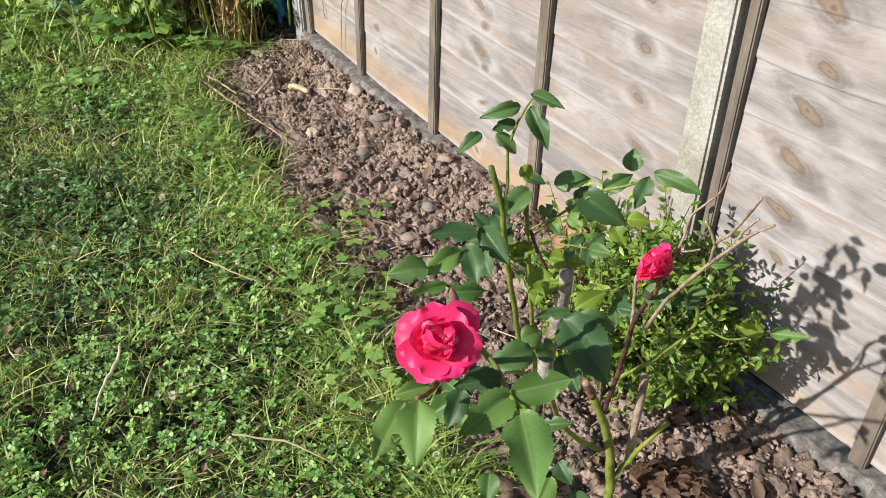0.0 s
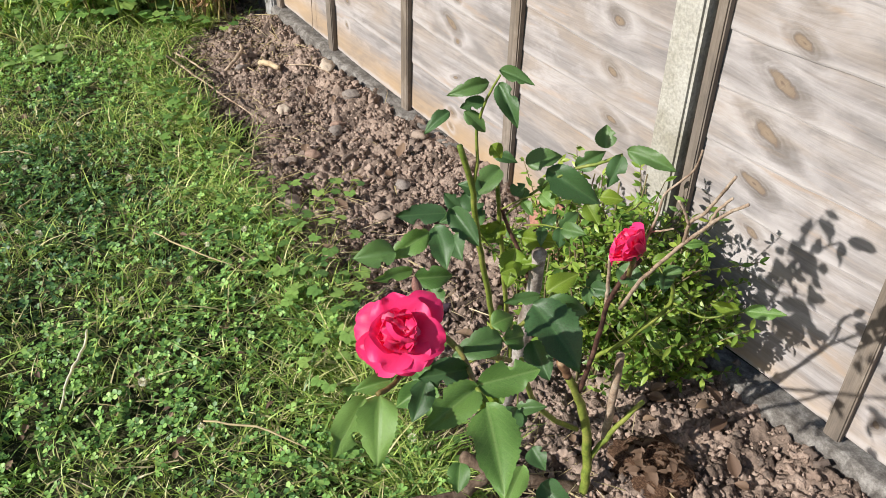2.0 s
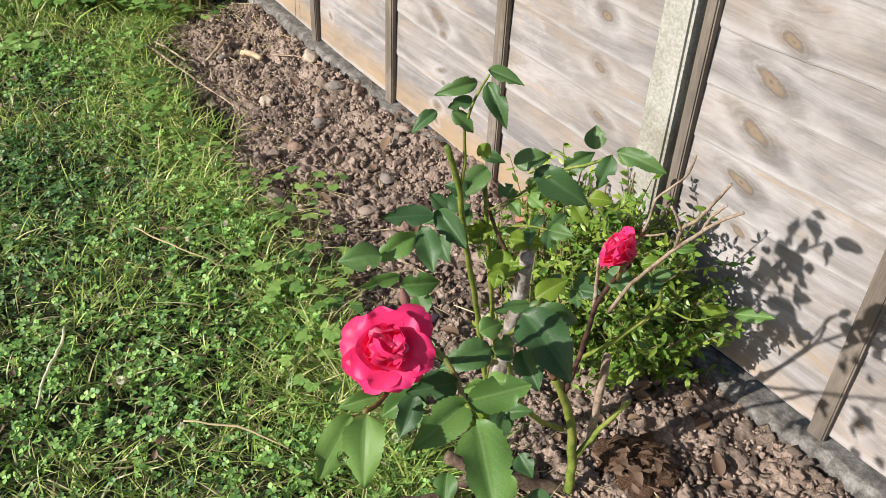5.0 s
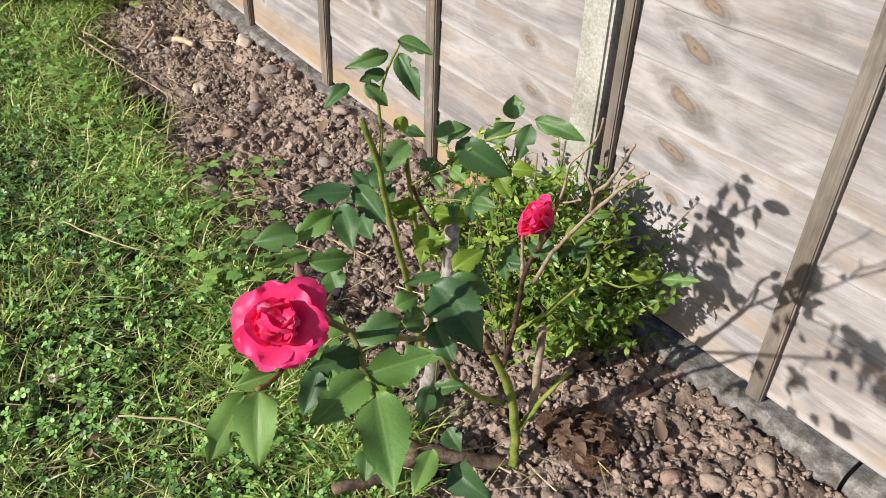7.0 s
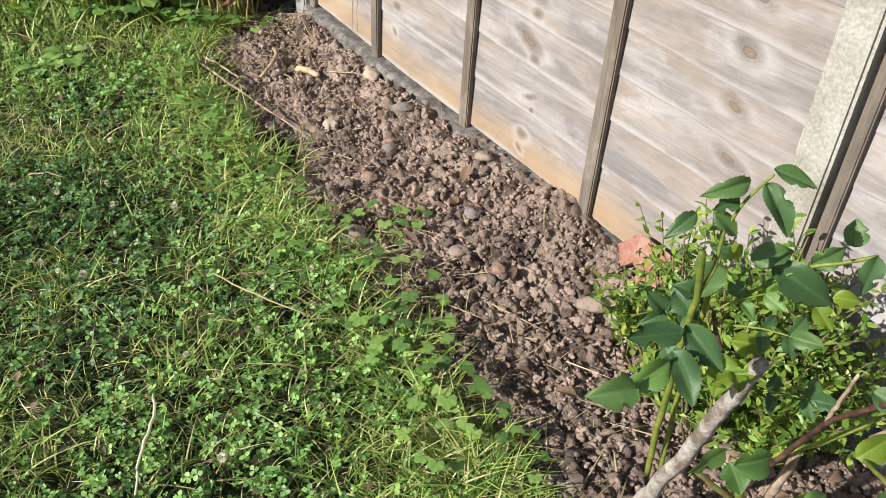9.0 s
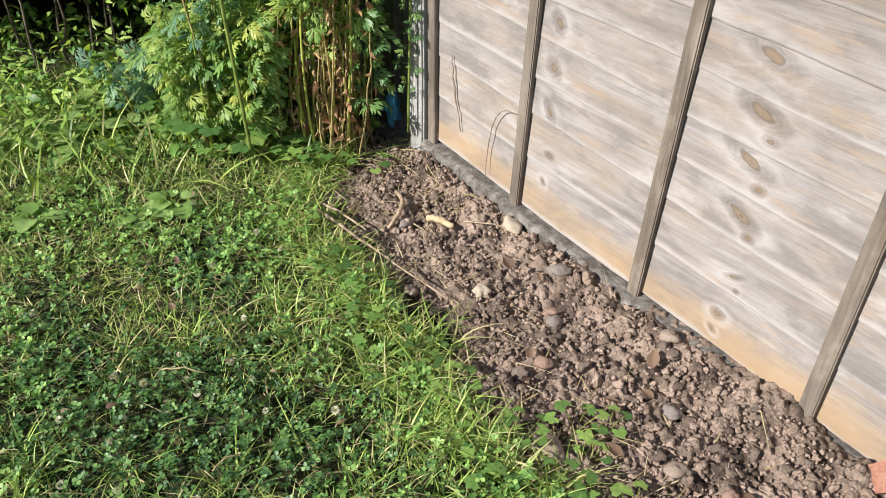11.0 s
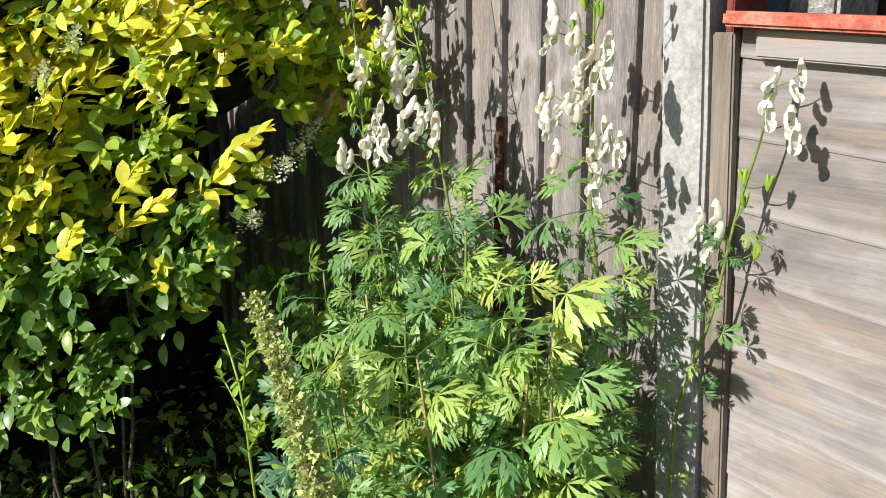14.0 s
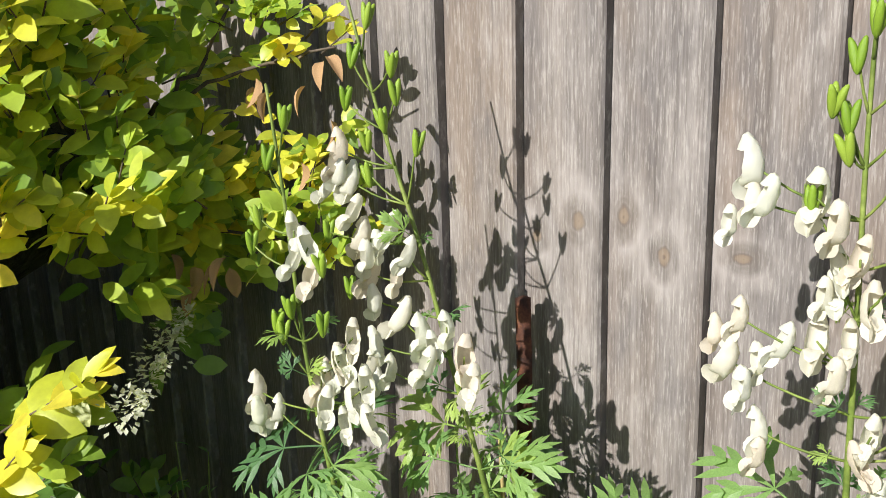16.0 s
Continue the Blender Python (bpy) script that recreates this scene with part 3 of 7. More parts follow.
def lap_panel(x0, x1, z_left, top, fall, battens, knots, stain, label, first):
    panel = new("fence_panel")
    tagged(panel, label, "fence panel", group="lap fence panels", kind="structure")
    z, i = z_left, 0
    while z < z_left + top - 0.03:
        step = first[i] if i < len(first) else 0.103 + 0.006 * noise.noise((i * 1.7, x0, 0))
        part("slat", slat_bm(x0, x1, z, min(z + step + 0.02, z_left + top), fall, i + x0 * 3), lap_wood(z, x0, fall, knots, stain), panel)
        z += step
        i += 1
    for bx, wide, lean in battens:
        zb = z_left + fall * (bx - x0)
        part("batten", box_bm(bx - wide + 0.004, bx + 0.004, 1.1595, 1.1765, zb - 0.012, zb + top - 0.002, 0.003, lean=lean), M_batten, panel, "dark weathered upright batten")
    return panel


panel_a = lap_panel(-2.795, -0.932, 0.085, 1.235, FALL, ((-2.731, 0.036, -0.055), (-2.331, 0.036, 0.012), (-1.873, 0.036, 0.034), (-1.391, 0.037, 0.018)), KNOTS_A, (-0.14, -0.05),
                    "sun-bleached lapped timber fence panel with dark knots", (0.145, 0.125))
cap = part("top_rail", box_bm(-2.80, -0.938, 1.135, 1.2, 0, 0.02, 0.004, shear=FALL), M_red_paint, panel_a, "red painted capping rail")
cap.location = (0, 0, 1.322)
rail = part("top_rail", box_bm(-2.762, -0.938, 1.1585, 1.1755, 1.281, 1.319, 0.003, shear=FALL), lap_wood(2.0, 0, 0, (), None), panel_a)
panel_b = lap_panel(-0.870, 0.94, -0.02, 1.30, 0.0, ((-0.845, 0.024, 0.0), (-0.419, 0.033, -0.004), (0.05, 0.036, 0.0), (0.51, 0.036, 0.0), (0.936, 0.036, 0.0)), KNOTS_B, (-0.16, -0.07),
                    "bleached lapped timber fence panel with large knots", (0.10,))


def concrete_post(x0, x1, y0, z0, z1, lean, label, skin):
    bm = box_bm(x0, x1, y0, y0 + 0.1, z0, z1, 0.006, 6, lean=lean)
    for v in bm.verts:
        v.co += Vector((1, 1, 0)) * 0.0025 * noise.noise(v.co * 18)
        if v.co.z > z1 - 0.03:
            k = (v.co.x - x0) / (x1 - x0)
            v.co.z += 0.012 * math.sin(math.pi * min(max(k, 0), 1)) - 0.012 + 0.006 * noise.noise(v.co * 40)
    post = part("fence_post", bm, skin)
    return tagged(post, label, "fence post", group="concrete fence posts", kind="structure")


concrete_post(-0.942, -0.874, 1.142, -0.3, 1.42, 0.0, "pale pitted concrete fence post between the panels", M_concrete_old)
concrete_post(-2.836, -2.757, 1.146, -0.2, 1.422, -0.048, "pale concrete fence post beside the grey boards", M_concrete)


def gravel_board(x0, x1, z0, z1, label):
    """A broken-edged concrete kerb under a panel."""
    bm = bmesh.new()
    rows, n = [], 170
    for i in range(n + 1):
        k = i / n
        x = x0 + (x1 - x0) * k
        z = z0 + (z1 - z0) * k
        d = 0.010 * noise.noise((x * 9, 3, x0)) + 0.008 * noise.noise((x * 27, 1, x0)) + 0.006 * noise.noise((x * 70, 4, x0))
        front = 1.138 + d
        rows.append([bm.verts.new(p) for p in ((x, front - 0.004, z - 0.2), (x, front, z - 0.016 + d * 0.4), (x, front + 0.005, z - 0.004 + d * 0.4),
                                               (x, front + 0.013, z + d * 0.25), (x, 1.2, z + 0.002), (x, 1.2, z - 0.2))])
    for a, b in zip(rows, rows[1:]):
        for j in range(6):
            bm.faces.new((a[j], b[j], b[(j + 1) % 6], a[(j + 1) % 6]))
    bm.faces.new(rows[0]), bm.faces.new(rows[-1][::-1])
    bmesh.ops.recalc_face_normals(bm, faces=bm.faces[:])
    ob = part("gravel_board", to_mesh(bm, "gravel_board"), M_kerb)
    return tagged(ob, label, "gravel board", kind="structure")


gravel_board(-2.77, -0.945, 0.076, -0.035, "chipped grey concrete kerb below the fence panel")
gravel_board(-0.872, -0.235, -0.045, -0.035, "grey concrete kerb half buried in soil")
gravel_board(-0.228, 0.94, -0.037, -0.03, "broken grey concrete kerb with a cracked joint")


def feather_board(x0, x1, z0, z1, seed):
    """One tapered upright board, thick at its right edge."""
    bm = bmesh.new()
    rows, n = [], 14
    for i in range(n + 1):
        z = z0 + (z1 - z0) * i / n
        w = 0.0025 * noise.noise((seed * 3.3, z * 2.2, 0))
        c = 0.003 * noise.noise((seed * 1.3, z * 1.7, 4))
        rows.append([bm.verts.new(p) for p in ((x0 + w, 1.197 + c, z), (x1 + w - 0.003, 1.178 + c, z), (x1 + w, 1.181 + c, z), (x1 + w, 1.2, z), (x0 + w, 1.206, z))])
    for a, b in zip(rows, rows[1:]):
        for j in range(5):
            bm.faces.new((a[j], a[(j + 1) % 5], b[(j + 1) % 5], b[j]))
    bm.faces.new(rows[0][::-1]), bm.faces.new(rows[-1])
    bmesh.ops.recalc_face_normals(bm, faces=bm.faces[:])
    return bm


board_fence = new("board_fence")
tagged(board_fence, "weathered grey upright board fence with pale flecks", "fence", kind="structure")
edges = [-2.885, -2.985, -3.093, -3.203, -3.310, -3.420, -3.526, -3.635] + [-3.635 - 0.108 * i for i in range(1, 24)]
for i, (b, a) in enumerate(zip(edges, edges[1:])):
    part("board", feather_board(a - 0.012, b, -0.05, 1.86 + 0.012 * math.sin(i * 2.1), i), M_board, board_fence)
part("rail", box_bm(-6.1, -2.9, 1.207, 1.25, 1.35, 1.43, 0.004), M_batten, board_fence, "weathered horizontal rail")

# ---- beyond the fence ----
M_shed = weathered_wood("dark stained boards", "z", ((0.018, 0.012, 0.009), (0.035, 0.024, 0.017), (0.055, 0.038, 0.027), (0.045, 0.028, 0.018), (0.025, 0.018, 0.014)))
M_dash = stained("grey pebble-dash", ((0.20, 0.19, 0.175), (0.33, 0.315, 0.29), (0.45, 0.43, 0.40)), 60.0, 200.0, 0.95, 1.0, 0.006)
M_slate_paint = stained("blue-grey paint", ((0.08, 0.11, 0.15), (0.11, 0.15, 0.20), (0.15, 0.19, 0.24)), 14.0, 120.0, 0.6, 0.2)
outbuilding = new("outbuilding")
tagged(outbuilding, "neighbour's dark brown timber outbuilding with a grey pebble-dash pier", "outbuilding", kind="structure")
for i in range(14):
    part("board", box_bm(-2.96 + 0.16 * i, -2.805 + 0.16 * i, 1.60 + 0.004 * (i % 2), 1.63, -0.05, 2.3, 0.004), M_shed, outbuilding)
pier_bm = box_bm(-2.905, -2.818, 1.45, 1.58, -0.05, 2.3, 0.008, 10)
for v in pier_bm.verts:
    v.co += Vector((1, 1, 0)) * 0.004 * noise.noise(v.co * 45)
part("pier", pier_bm, M_dash, outbuilding, "rough grey pebble-dash pier")
part("corner_board", box_bm(-2.965, -2.909, 1.46, 1.57, -0.05, 2.3, 0.004), M_slate_paint, outbuilding, "blue-grey painted corner board")
# Thin strip added for paint on the post's side; red darkened for shade.
red_board = part("red_board", box_bm(-2.762, -2.750, 1.172, 1.25, 1.02, 1.62, 0.002, lean=-0.036), stained("red paint darkened for shade", ((0.10, 0.018, 0.014), (0.15, 0.028, 0.02), (0.2, 0.05, 0.035)), 25.0, 220.0, 0.6, 0.3))
red_board.location.x = -0.046
tagged(red_board, "thin red strip for shaded paint on the side of the concrete post", "board", kind="structure")

# ---- loose bits on the panels ----
M_dry_wood = stained("split bare wood", ((0.16, 0.12, 0.085), (0.26, 0.20, 0.15), (0.34, 0.28, 0.22)), 40, 200, 0.85, 0.3)
splinter = part("splinter", stem_mesh("splinter", [(bend((-2.668, 1.171, 0.378), (-2.655, 1.166, 0.30), (-2.635, 1.168, 0.25), (-2.612, 1.170, 0.165), n=12, jitter=0.002, seed=5), (0.0012, 0.003, 0.002, 0.0012))]), M_dry_wood)
tagged(splinter, "split splinter strip peeling from the fence board", "splinter")
vine = part("dead_vine", stem_mesh("dead_vine", [(bend((-2.368, 1.168, 0.309), (-2.42, 1.160, 0.312), (-2.457, 1.160, 0.256), (-2.478, 1.165, 0.152), (-2.47, 1.158, 0.075), n=16), (0.0012, 0.0015, 0.0009))]), M_dry_wood)
tagged(vine, "thin dead vine hanging on the fence boards", "vine")

# ---- lawn ----
def edges_of(x):
    return np.interp(x, [-3.1, -2.9, -2.62, -2.36, -2.13, -1.9, -1.63, -1.4, -1.1, -0.8, -0.5, 1.2],
                     [1.02, 0.88, 0.67, 0.645, 0.63, 0.59, 0.58, 0.59, 0.55, 0.52, 0.48, 0.42])


def lawn_points(n, x0, x1, y0, spill, keep=None):
    x = rng.uniform(x0, x1, n)
    top = np.where(x > -3.05, edges_of(x) + rng.normal(0, spill, n), 1.1)
    y = rng.uniform(y0, 1.1, n)
    ok = y < top
    if keep is not None:
        ok &= rng.uniform(0, 1, n) < keep(x, y) * np.clip(0.85 + 1.9 * bumps(x, y, 24.0, 13.0), 0.12, 1)
    x, y = x[ok], y[ok]
    return np.stack([x, y, turf_z(x, y) + np.where(y > edges_of(x) - 0.03, 0.02, 0)], 1)


def leaning(n, low, high):
    a = rng.uniform(0, 2 * np.pi, n)
    e = np.radians(rng.uniform(low, high, n))
    return np.stack([np.cos(a) * np.cos(e), np.sin(a) * np.cos(e), np.sin(e)], 1)


def shade_patch(x, y):
    """Patch where the lawn's soft shade is painted in as darker clover."""
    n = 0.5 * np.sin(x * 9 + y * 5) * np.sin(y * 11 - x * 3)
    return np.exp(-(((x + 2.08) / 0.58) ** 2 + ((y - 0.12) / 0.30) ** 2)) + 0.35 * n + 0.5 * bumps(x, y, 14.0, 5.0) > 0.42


def clover_ground(x, y):
    """Where clover crowds out the grass."""
    k = 0.45 + 1.3 * bumps(x, y, 3.6, 21.0)
    k += 0.5 * np.exp(-(((x + 2.15) / 0.55) ** 2 + ((y - 0.1) / 0.28) ** 2)) + 0.35 * np.exp(-(((x + 1.0) / 0.35) ** 2 + ((y - 0.2) / 0.3) ** 2))
    return np.clip(k, 0.10, 1)


def lawn_grass(n, x0, x1, y0):
    p = lawn_points(n, x0, x1, y0, 0.05, lambda x, y: (1.15 - 0.75 * clover_ground(x, y)) * np.where(shade_patch(x, y), 0.75, 1.0))
    k = len(p)
    size = rng.uniform(0.022, 0.062, k) * (1 + 0.5 * np.clip(1 - np.abs(p[:, 1] - edges_of(p[:, 0])) / 0.12, 0, 1))
    return scattered(blade_form(3, 0.055, 0.5), frames(leaning(k, 25, 80), roll=rng.uniform(-1, 1, k)), p, size)


me = fast_mesh("grass", *merge(lawn_grass(92000, -4.1, -0.40, -0.5), lawn_grass(90000, -4.7, 3.2, -3.4)))
tagged(part("grass", me, M_grass), "short uneven green lawn grass", "grass", kind="stuff")


def clover_form():
    """Three rounded leaflets on a short stalk."""
    one = leaf_form(2, 0.95, 0.35, 0.05, peak=0.62, tip=0.55)
    keep = [0, 2, 4, 5, 7, 9, 10, 12, 14]
    v, u = one[0][keep] * 0.5, one[2][keep]
    v[6:, 0] *= [1, 1, 1]
    v[6], v[8] = v[7] + (-0.13, -0.03, 0.02), v[7] + (0.13, -0.03, 0.02)
    f = np.array([(0, 1, 4, 3), (1, 2, 5, 4), (3, 4, 7, 6), (4, 5, 8, 7)])
    out = [moved((v, f, u), pose(0, 0, 0, 12, 0, 120 * i)) for i in range(3)]
    return merge(*out)


def clover(n, x0, x1, y0, lo, hi, spill):
    p = lawn_points(n, x0, x1, y0, spill, clover_ground)
    k = len(p)
    p[:, 2] += rng.uniform(0.006, 0.042, k)
    a = rng.uniform(0, 2 * np.pi, k)
    way = np.stack([np.cos(a), np.sin(a), rng.normal(0, 0.28, k)], 1)
    return scattered(clover_form(), frames(way, sunward(k, 0.55) + (0, 0.3, 0.3)), p, rng.uniform(lo, hi, k))


def split(mesh, wanted):
    """The pieces of a scatter whose middle lies in a stretch of the plan."""
    v, f, u = mesh
    mid = v[f[:, 0]]
    k = wanted(mid[:, 0], mid[:, 1])
    used = np.unique(f[k])
    back = np.zeros(len(v), int)
    back[used] = np.arange(len(used))
    return v[used], back[f[k]], u[used]


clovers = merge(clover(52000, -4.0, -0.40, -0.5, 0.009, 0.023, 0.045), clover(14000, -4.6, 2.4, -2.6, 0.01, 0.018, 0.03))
tagged(part("dark_clover", fast_mesh("dark_clover", *split(clovers, shade_patch)), M_clover_shade), "patch of clover darkened for soft shade on the lawn", "clover", kind="stuff")
me = fast_mesh("clover", *split(clovers, lambda x, y: ~shade_patch(x, y)))
tagged(part("clover", me, M_clover), "low dark green clover leaves in the lawn", "clover", kind="stuff")


def tufts(n):
    """Longer grass in tufts along the bed and here and there in the lawn."""
    p = []
    for i in range(n):
        x = rng.uniform(-3.0, -0.7) if i < 210 else rng.uniform(-1.15, -0.55) if i < 270 else rng.uniform(-3.12, -2.84)
        y = rng.uniform(0.76, 0.94) if i >= 270 else float(edges_of(x)) + rng.normal(-0.04, 0.05) if i % 3 else rng.uniform(-0.3, 0.5)
        k = rng.integers(12, 34)
        q = np.stack([x + rng.normal(0, 0.018, k), y + rng.normal(0, 0.018, k)], 1)
        p.append(np.column_stack([q, ground_z(q[:, 0], q[:, 1]) - 0.006]))
    p = np.concatenate(p)
    k = len(p)
    return scattered(blade_form(5, 0.035, 0.7), frames(leaning(k, 35, 80), roll=rng.uniform(-1, 1, k)), p, rng.uniform(0.05, 0.12, k))


tagged(part("grass_tufts", fast_mesh("grass_tufts", *tufts(300)), M_grass), "longer grass tufts leaning over the edge of the bed", "grass", kind="stuff")


def straws(n):
    p = lawn_points(n, -3.6, -0.5, -0.3, 0.06)
    p[:, 2] += 0.012
    k = len(p)
    return scattered(blade_form(3, 0.03, 0.12), frames(leaning(k, -4, 22)), p, rng.uniform(0.015, 0.10, k))


tagged(part("dry_grass", fast_mesh("dry_grass", *straws(2400)), M_straw), "pale dry grass stalks lying in the lawn", "dry grass", kind="stuff")

straw_a = part("straw", stem_mesh("straw", [(bend((-1.379, 0.118, 0.04), (-1.316, 0.10, 0.052), (-1.268, 0.06, 0.046), (-1.198, 0.024, 0.036), n=14, jitter=0.0015, seed=2), (0.0022, 0.003, 0.0016))]), M_bloom)
tagged(straw_a, "curled white dry stalk lying on the lawn", "stalk")
for line in (((-2.21, 0.114, 0.045), (-2.18, 0.155, 0.055), (-2.154, 0.189, 0.04)), ((-1.90, 0.098, 0.045), (-1.912, 0.13, 0.055), (-1.908, 0.157, 0.045)), ((-1.62, 0.33, 0.05), (-1.50, 0.37, 0.06), (-1.40, 0.43, 0.055)), ((-1.02, 0.22, 0.05), (-0.94, 0.30, 0.06), (-0.87, 0.34, 0.05))):
    tagged(part("straw", stem_mesh("straw", [(bend(*line, n=9, jitter=0.001, seed=4), (0.0018, 0.0022, 0.001))]), M_straw), "pale dry straw lying on the lawn", "stalk", group="straws on the lawn")

bloom_a, bloom_b = np.arange(46) * 2.4, np.arcsin(np.linspace(-0.75, 0.98, 46))
bloom_d = np.stack([np.cos(bloom_a) * np.cos(bloom_b), np.sin(bloom_a) * np.cos(bloom_b), np.sin(bloom_b)], 1)
bloom = fast_mesh("clover_flower", *scattered(leaf_form(2, 0.42, 0.6, 0.2, across=3), frames(bloom_d + (0, 0, 0.35)), bloom_d * 0.0022, np.full(46, 0.0062)))
bloom.materials.append(M_bloom)
for q in lawn_points(420, -3.3, -0.7, -0.45, 0.0, lambda x, y: np.where(shade_patch(x, y), 0.8, 0.22) * clover_ground(x, y))[:115]:
    ob = new("clover_flower", bloom)
    ob.location = (q[0], q[1], q[2] + 0.03)
    ob.rotation_euler = (rng.uniform(-0.6, 0.6), rng.uniform(-0.6, 0.6), rng.uniform(0, 6))
    ob.scale = [rng.uniform(0.8, 1.45)] * 3
    tagged(ob, "small round white clover flower head in the grass", "clover flower", group="clover flowers in the lawn")

# ---- soil crumbs and stones ----
def bed_points(n, x0=-3.05, x1=0.3, lift=0.0):
    x, y = rng.uniform(x0, x1, n), rng.uniform(0.36, 1.13, n)
    ok = y > edges_of(x) + rng.normal(0.015, 0.03, n)
    x, y = x[ok], y[ok]
    return np.stack([x, y, soil_z(x, y) + lift], 1)


def rocks(n, lo, hi, detail, power, seeds, flat=0.75, rough=0.35):
    out = []
    for s in seeds:
        p = bed_points(n // len(seeds))
        k = len(p)
        size = lo + (hi - lo) * rng.uniform(0, 1, k) ** power
        p[:, 2] += size * 0.12
        w = leaning(k, -30, 30)
        out.append(scattered(rock_form(s, detail, flat, rough), frames(w, roll=rng.uniform(0, 6, k)), p, size[:, None] * rng.uniform(0.75, 1.25, (k, 3))))
    return merge(*out)


tagged(part("soil_clods", fast_mesh("soil_clods", *rocks(20000, 0.003, 0.013, 2, 1.9, (1, 2, 3, 4, 9, 12), rough=1.25)), M_clods),
       "loose crumbs and clods of dry brown soil", "soil", kind="stuff")
tagged(part("large_clods", fast_mesh("large_clods", *rocks(1100, 0.012, 0.026, 3, 2.6, (5, 6, 7, 15, 25), rough=1.25)), M_clods),
       "larger lumps of dry brown soil", "soil", kind="stuff")
tagged(part("gravel", fast_mesh("gravel", *rocks(90, 0.005, 0.013, 2, 2.0, (8, 9), 0.7, 0.2)), M_pebble),
       "small rounded pebbles strewn over the soil", "gravel", kind="stuff")


def stone(x, y, size, tone, label, spin=0.0, seed=1.0, rough=0.25, name="stone"):
    me = fast_mesh(name, *rock_form(seed, 3, 0.66, rough + 0.22))
    size = tuple(0.84 * c for c in size)
    ob = part(name, me, tone)
    z = float(soil_z(np.array([x]), np.array([y]))[0])
    ob.matrix_basis = pose(x, y, z + size[2] * 0.22, rng.uniform(-10, 10), rng.uniform(-10, 10), spin) @ Matrix.Diagonal((*size, 1))
    return tagged(ob, label, name, group="stones on the soil")


M_tan = stained("tan sandstone", ((0.22, 0.165, 0.128), (0.30, 0.232, 0.185), (0.36, 0.29, 0.235)), 20, 140, 0.8, 0.2)
M_pale = stained("pale quartz stone", ((0.34, 0.27, 0.21), (0.45, 0.37, 0.29), (0.52, 0.44, 0.36)), 30, 150, 0.75, 0.3)
M_greystone = stained("grey river stone", ((0.17, 0.142, 0.125), (0.24, 0.205, 0.18), (0.30, 0.26, 0.23)), 20, 150, 0.7, 0.2)
M_redstone = stained("reddish brown stone", ((0.20, 0.125, 0.095), (0.28, 0.185, 0.14), (0.34, 0.24, 0.19)), 22, 150, 0.75, 0.2)
M_terracotta = stained("terracotta", ((0.24, 0.11, 0.075), (0.31, 0.15, 0.105), (0.36, 0.21, 0.16)), 14, 180, 0.85, 0.3)
stone(-1.635, 0.668, (0.095, 0.06, 0.07), M_tan, "smooth tan cobble at the edge of the lawn", -20, 2.0, 0.15)
stone(-2.115, 0.872, (0.055, 0.04, 0.055), M_pale, "pale angular quartz stone in a hollow of the soil", 10, 3.0, 0.4)
stone(-1.935, 0.955, (0.045, 0.055, 0.055), M_greystone, "rounded grey stone on the soil", 20, 4.0, 0.15)
stone(-1.965, 0.975, (0.05, 0.03, 0.035), M_redstone, "dull red brick fragment on the soil", 60, 5.0, 0.4)
stone(-2.285, 1.112, (0.085, 0.06, 0.06), M_pale, "pale brick-like stone beside the kerb", -30, 6.0, 0.35)
stone(-1.835, 0.828, (0.055, 0.04, 0.045), M_redstone, "smooth brown pebble lying on the soil", 40, 7.0, 0.15)
stone(-1.72, 1.105, (0.055, 0.04, 0.045), M_tan, "pinkish stone near the fence", 10, 8.0, 0.2)
stone(-1.795, 1.065, (0.032, 0.028, 0.03), M_tan, "small pale pebble lying near the fence", 0, 9.0, 0.15)
stone(-1.362, 0.876, (0.038, 0.036, 0.04), M_redstone, "rounded orange-brown pebble on the soil", 0, 10.0, 0.12)
stone(-1.175, 0.985, (0.08, 0.055, 0.06), M_tan, "flat tan pebble beside the broken terracotta", 30, 11.0, 0.15)
stone(-1.15, 1.02, (0.07, 0.05, 0.065), M_tan, "oval tan pebble against the terracotta", -20, 12.0, 0.15)
stone(-1.46, 0.838, (0.06, 0.045, 0.045), M_tan, "buff stone half sunk in the soil", 80, 13.0, 0.3)
stone(-2.48, 0.893, (0.035, 0.055, 0.04), M_greystone, "brown oval stone on the soil", 10, 14.0, 0.12)
stone(-0.423, 0.925, (0.045, 0.035, 0.045), M_redstone, "smooth brown pebble in front of the kerb", 50, 16.0, 0.1)
stone(-0.335, 1.072, (0.055, 0.04, 0.045), M_tan, "smooth buff pebble against the kerb", -30, 17.0, 0.1)
stone(-0.375, 0.985, (0.05, 0.035, 0.04), M_tan, "grey-brown pebble in front of the kerb", 20, 18.0, 0.15)
stone(-2.25, 0.76, (0.045, 0.04, 0.04), M_tan, "pinkish stone in loose soil", 0, 19.0, 0.3)
stone(-2.03, 0.80, (0.05, 0.03, 0.03), M_redstone, "dark reddish stone in a hollow", 30, 20.0, 0.2)
stone(-1.58, 0.965, (0.05, 0.045, 0.045), M_greystone, "dull grey stone lying on the soil", 30, 21.0, 0.3)
stone(-2.05, 1.07, (0.065, 0.05, 0.05), M_greystone, "grey clod-like stone near the kerb", 30, 22.0, 0.4)
stone(-0.76, 0.93, (0.07, 0.05, 0.05), M_tan, "buff stone below the rose", 0, 23.0, 0.3)


def stick(points, radii, material, label, name="stick"):
    return tagged(part(name, stem_mesh(name, [(bend(*points, n=12, jitter=0.0012, seed=len(label)), radii)]), material), label, name)


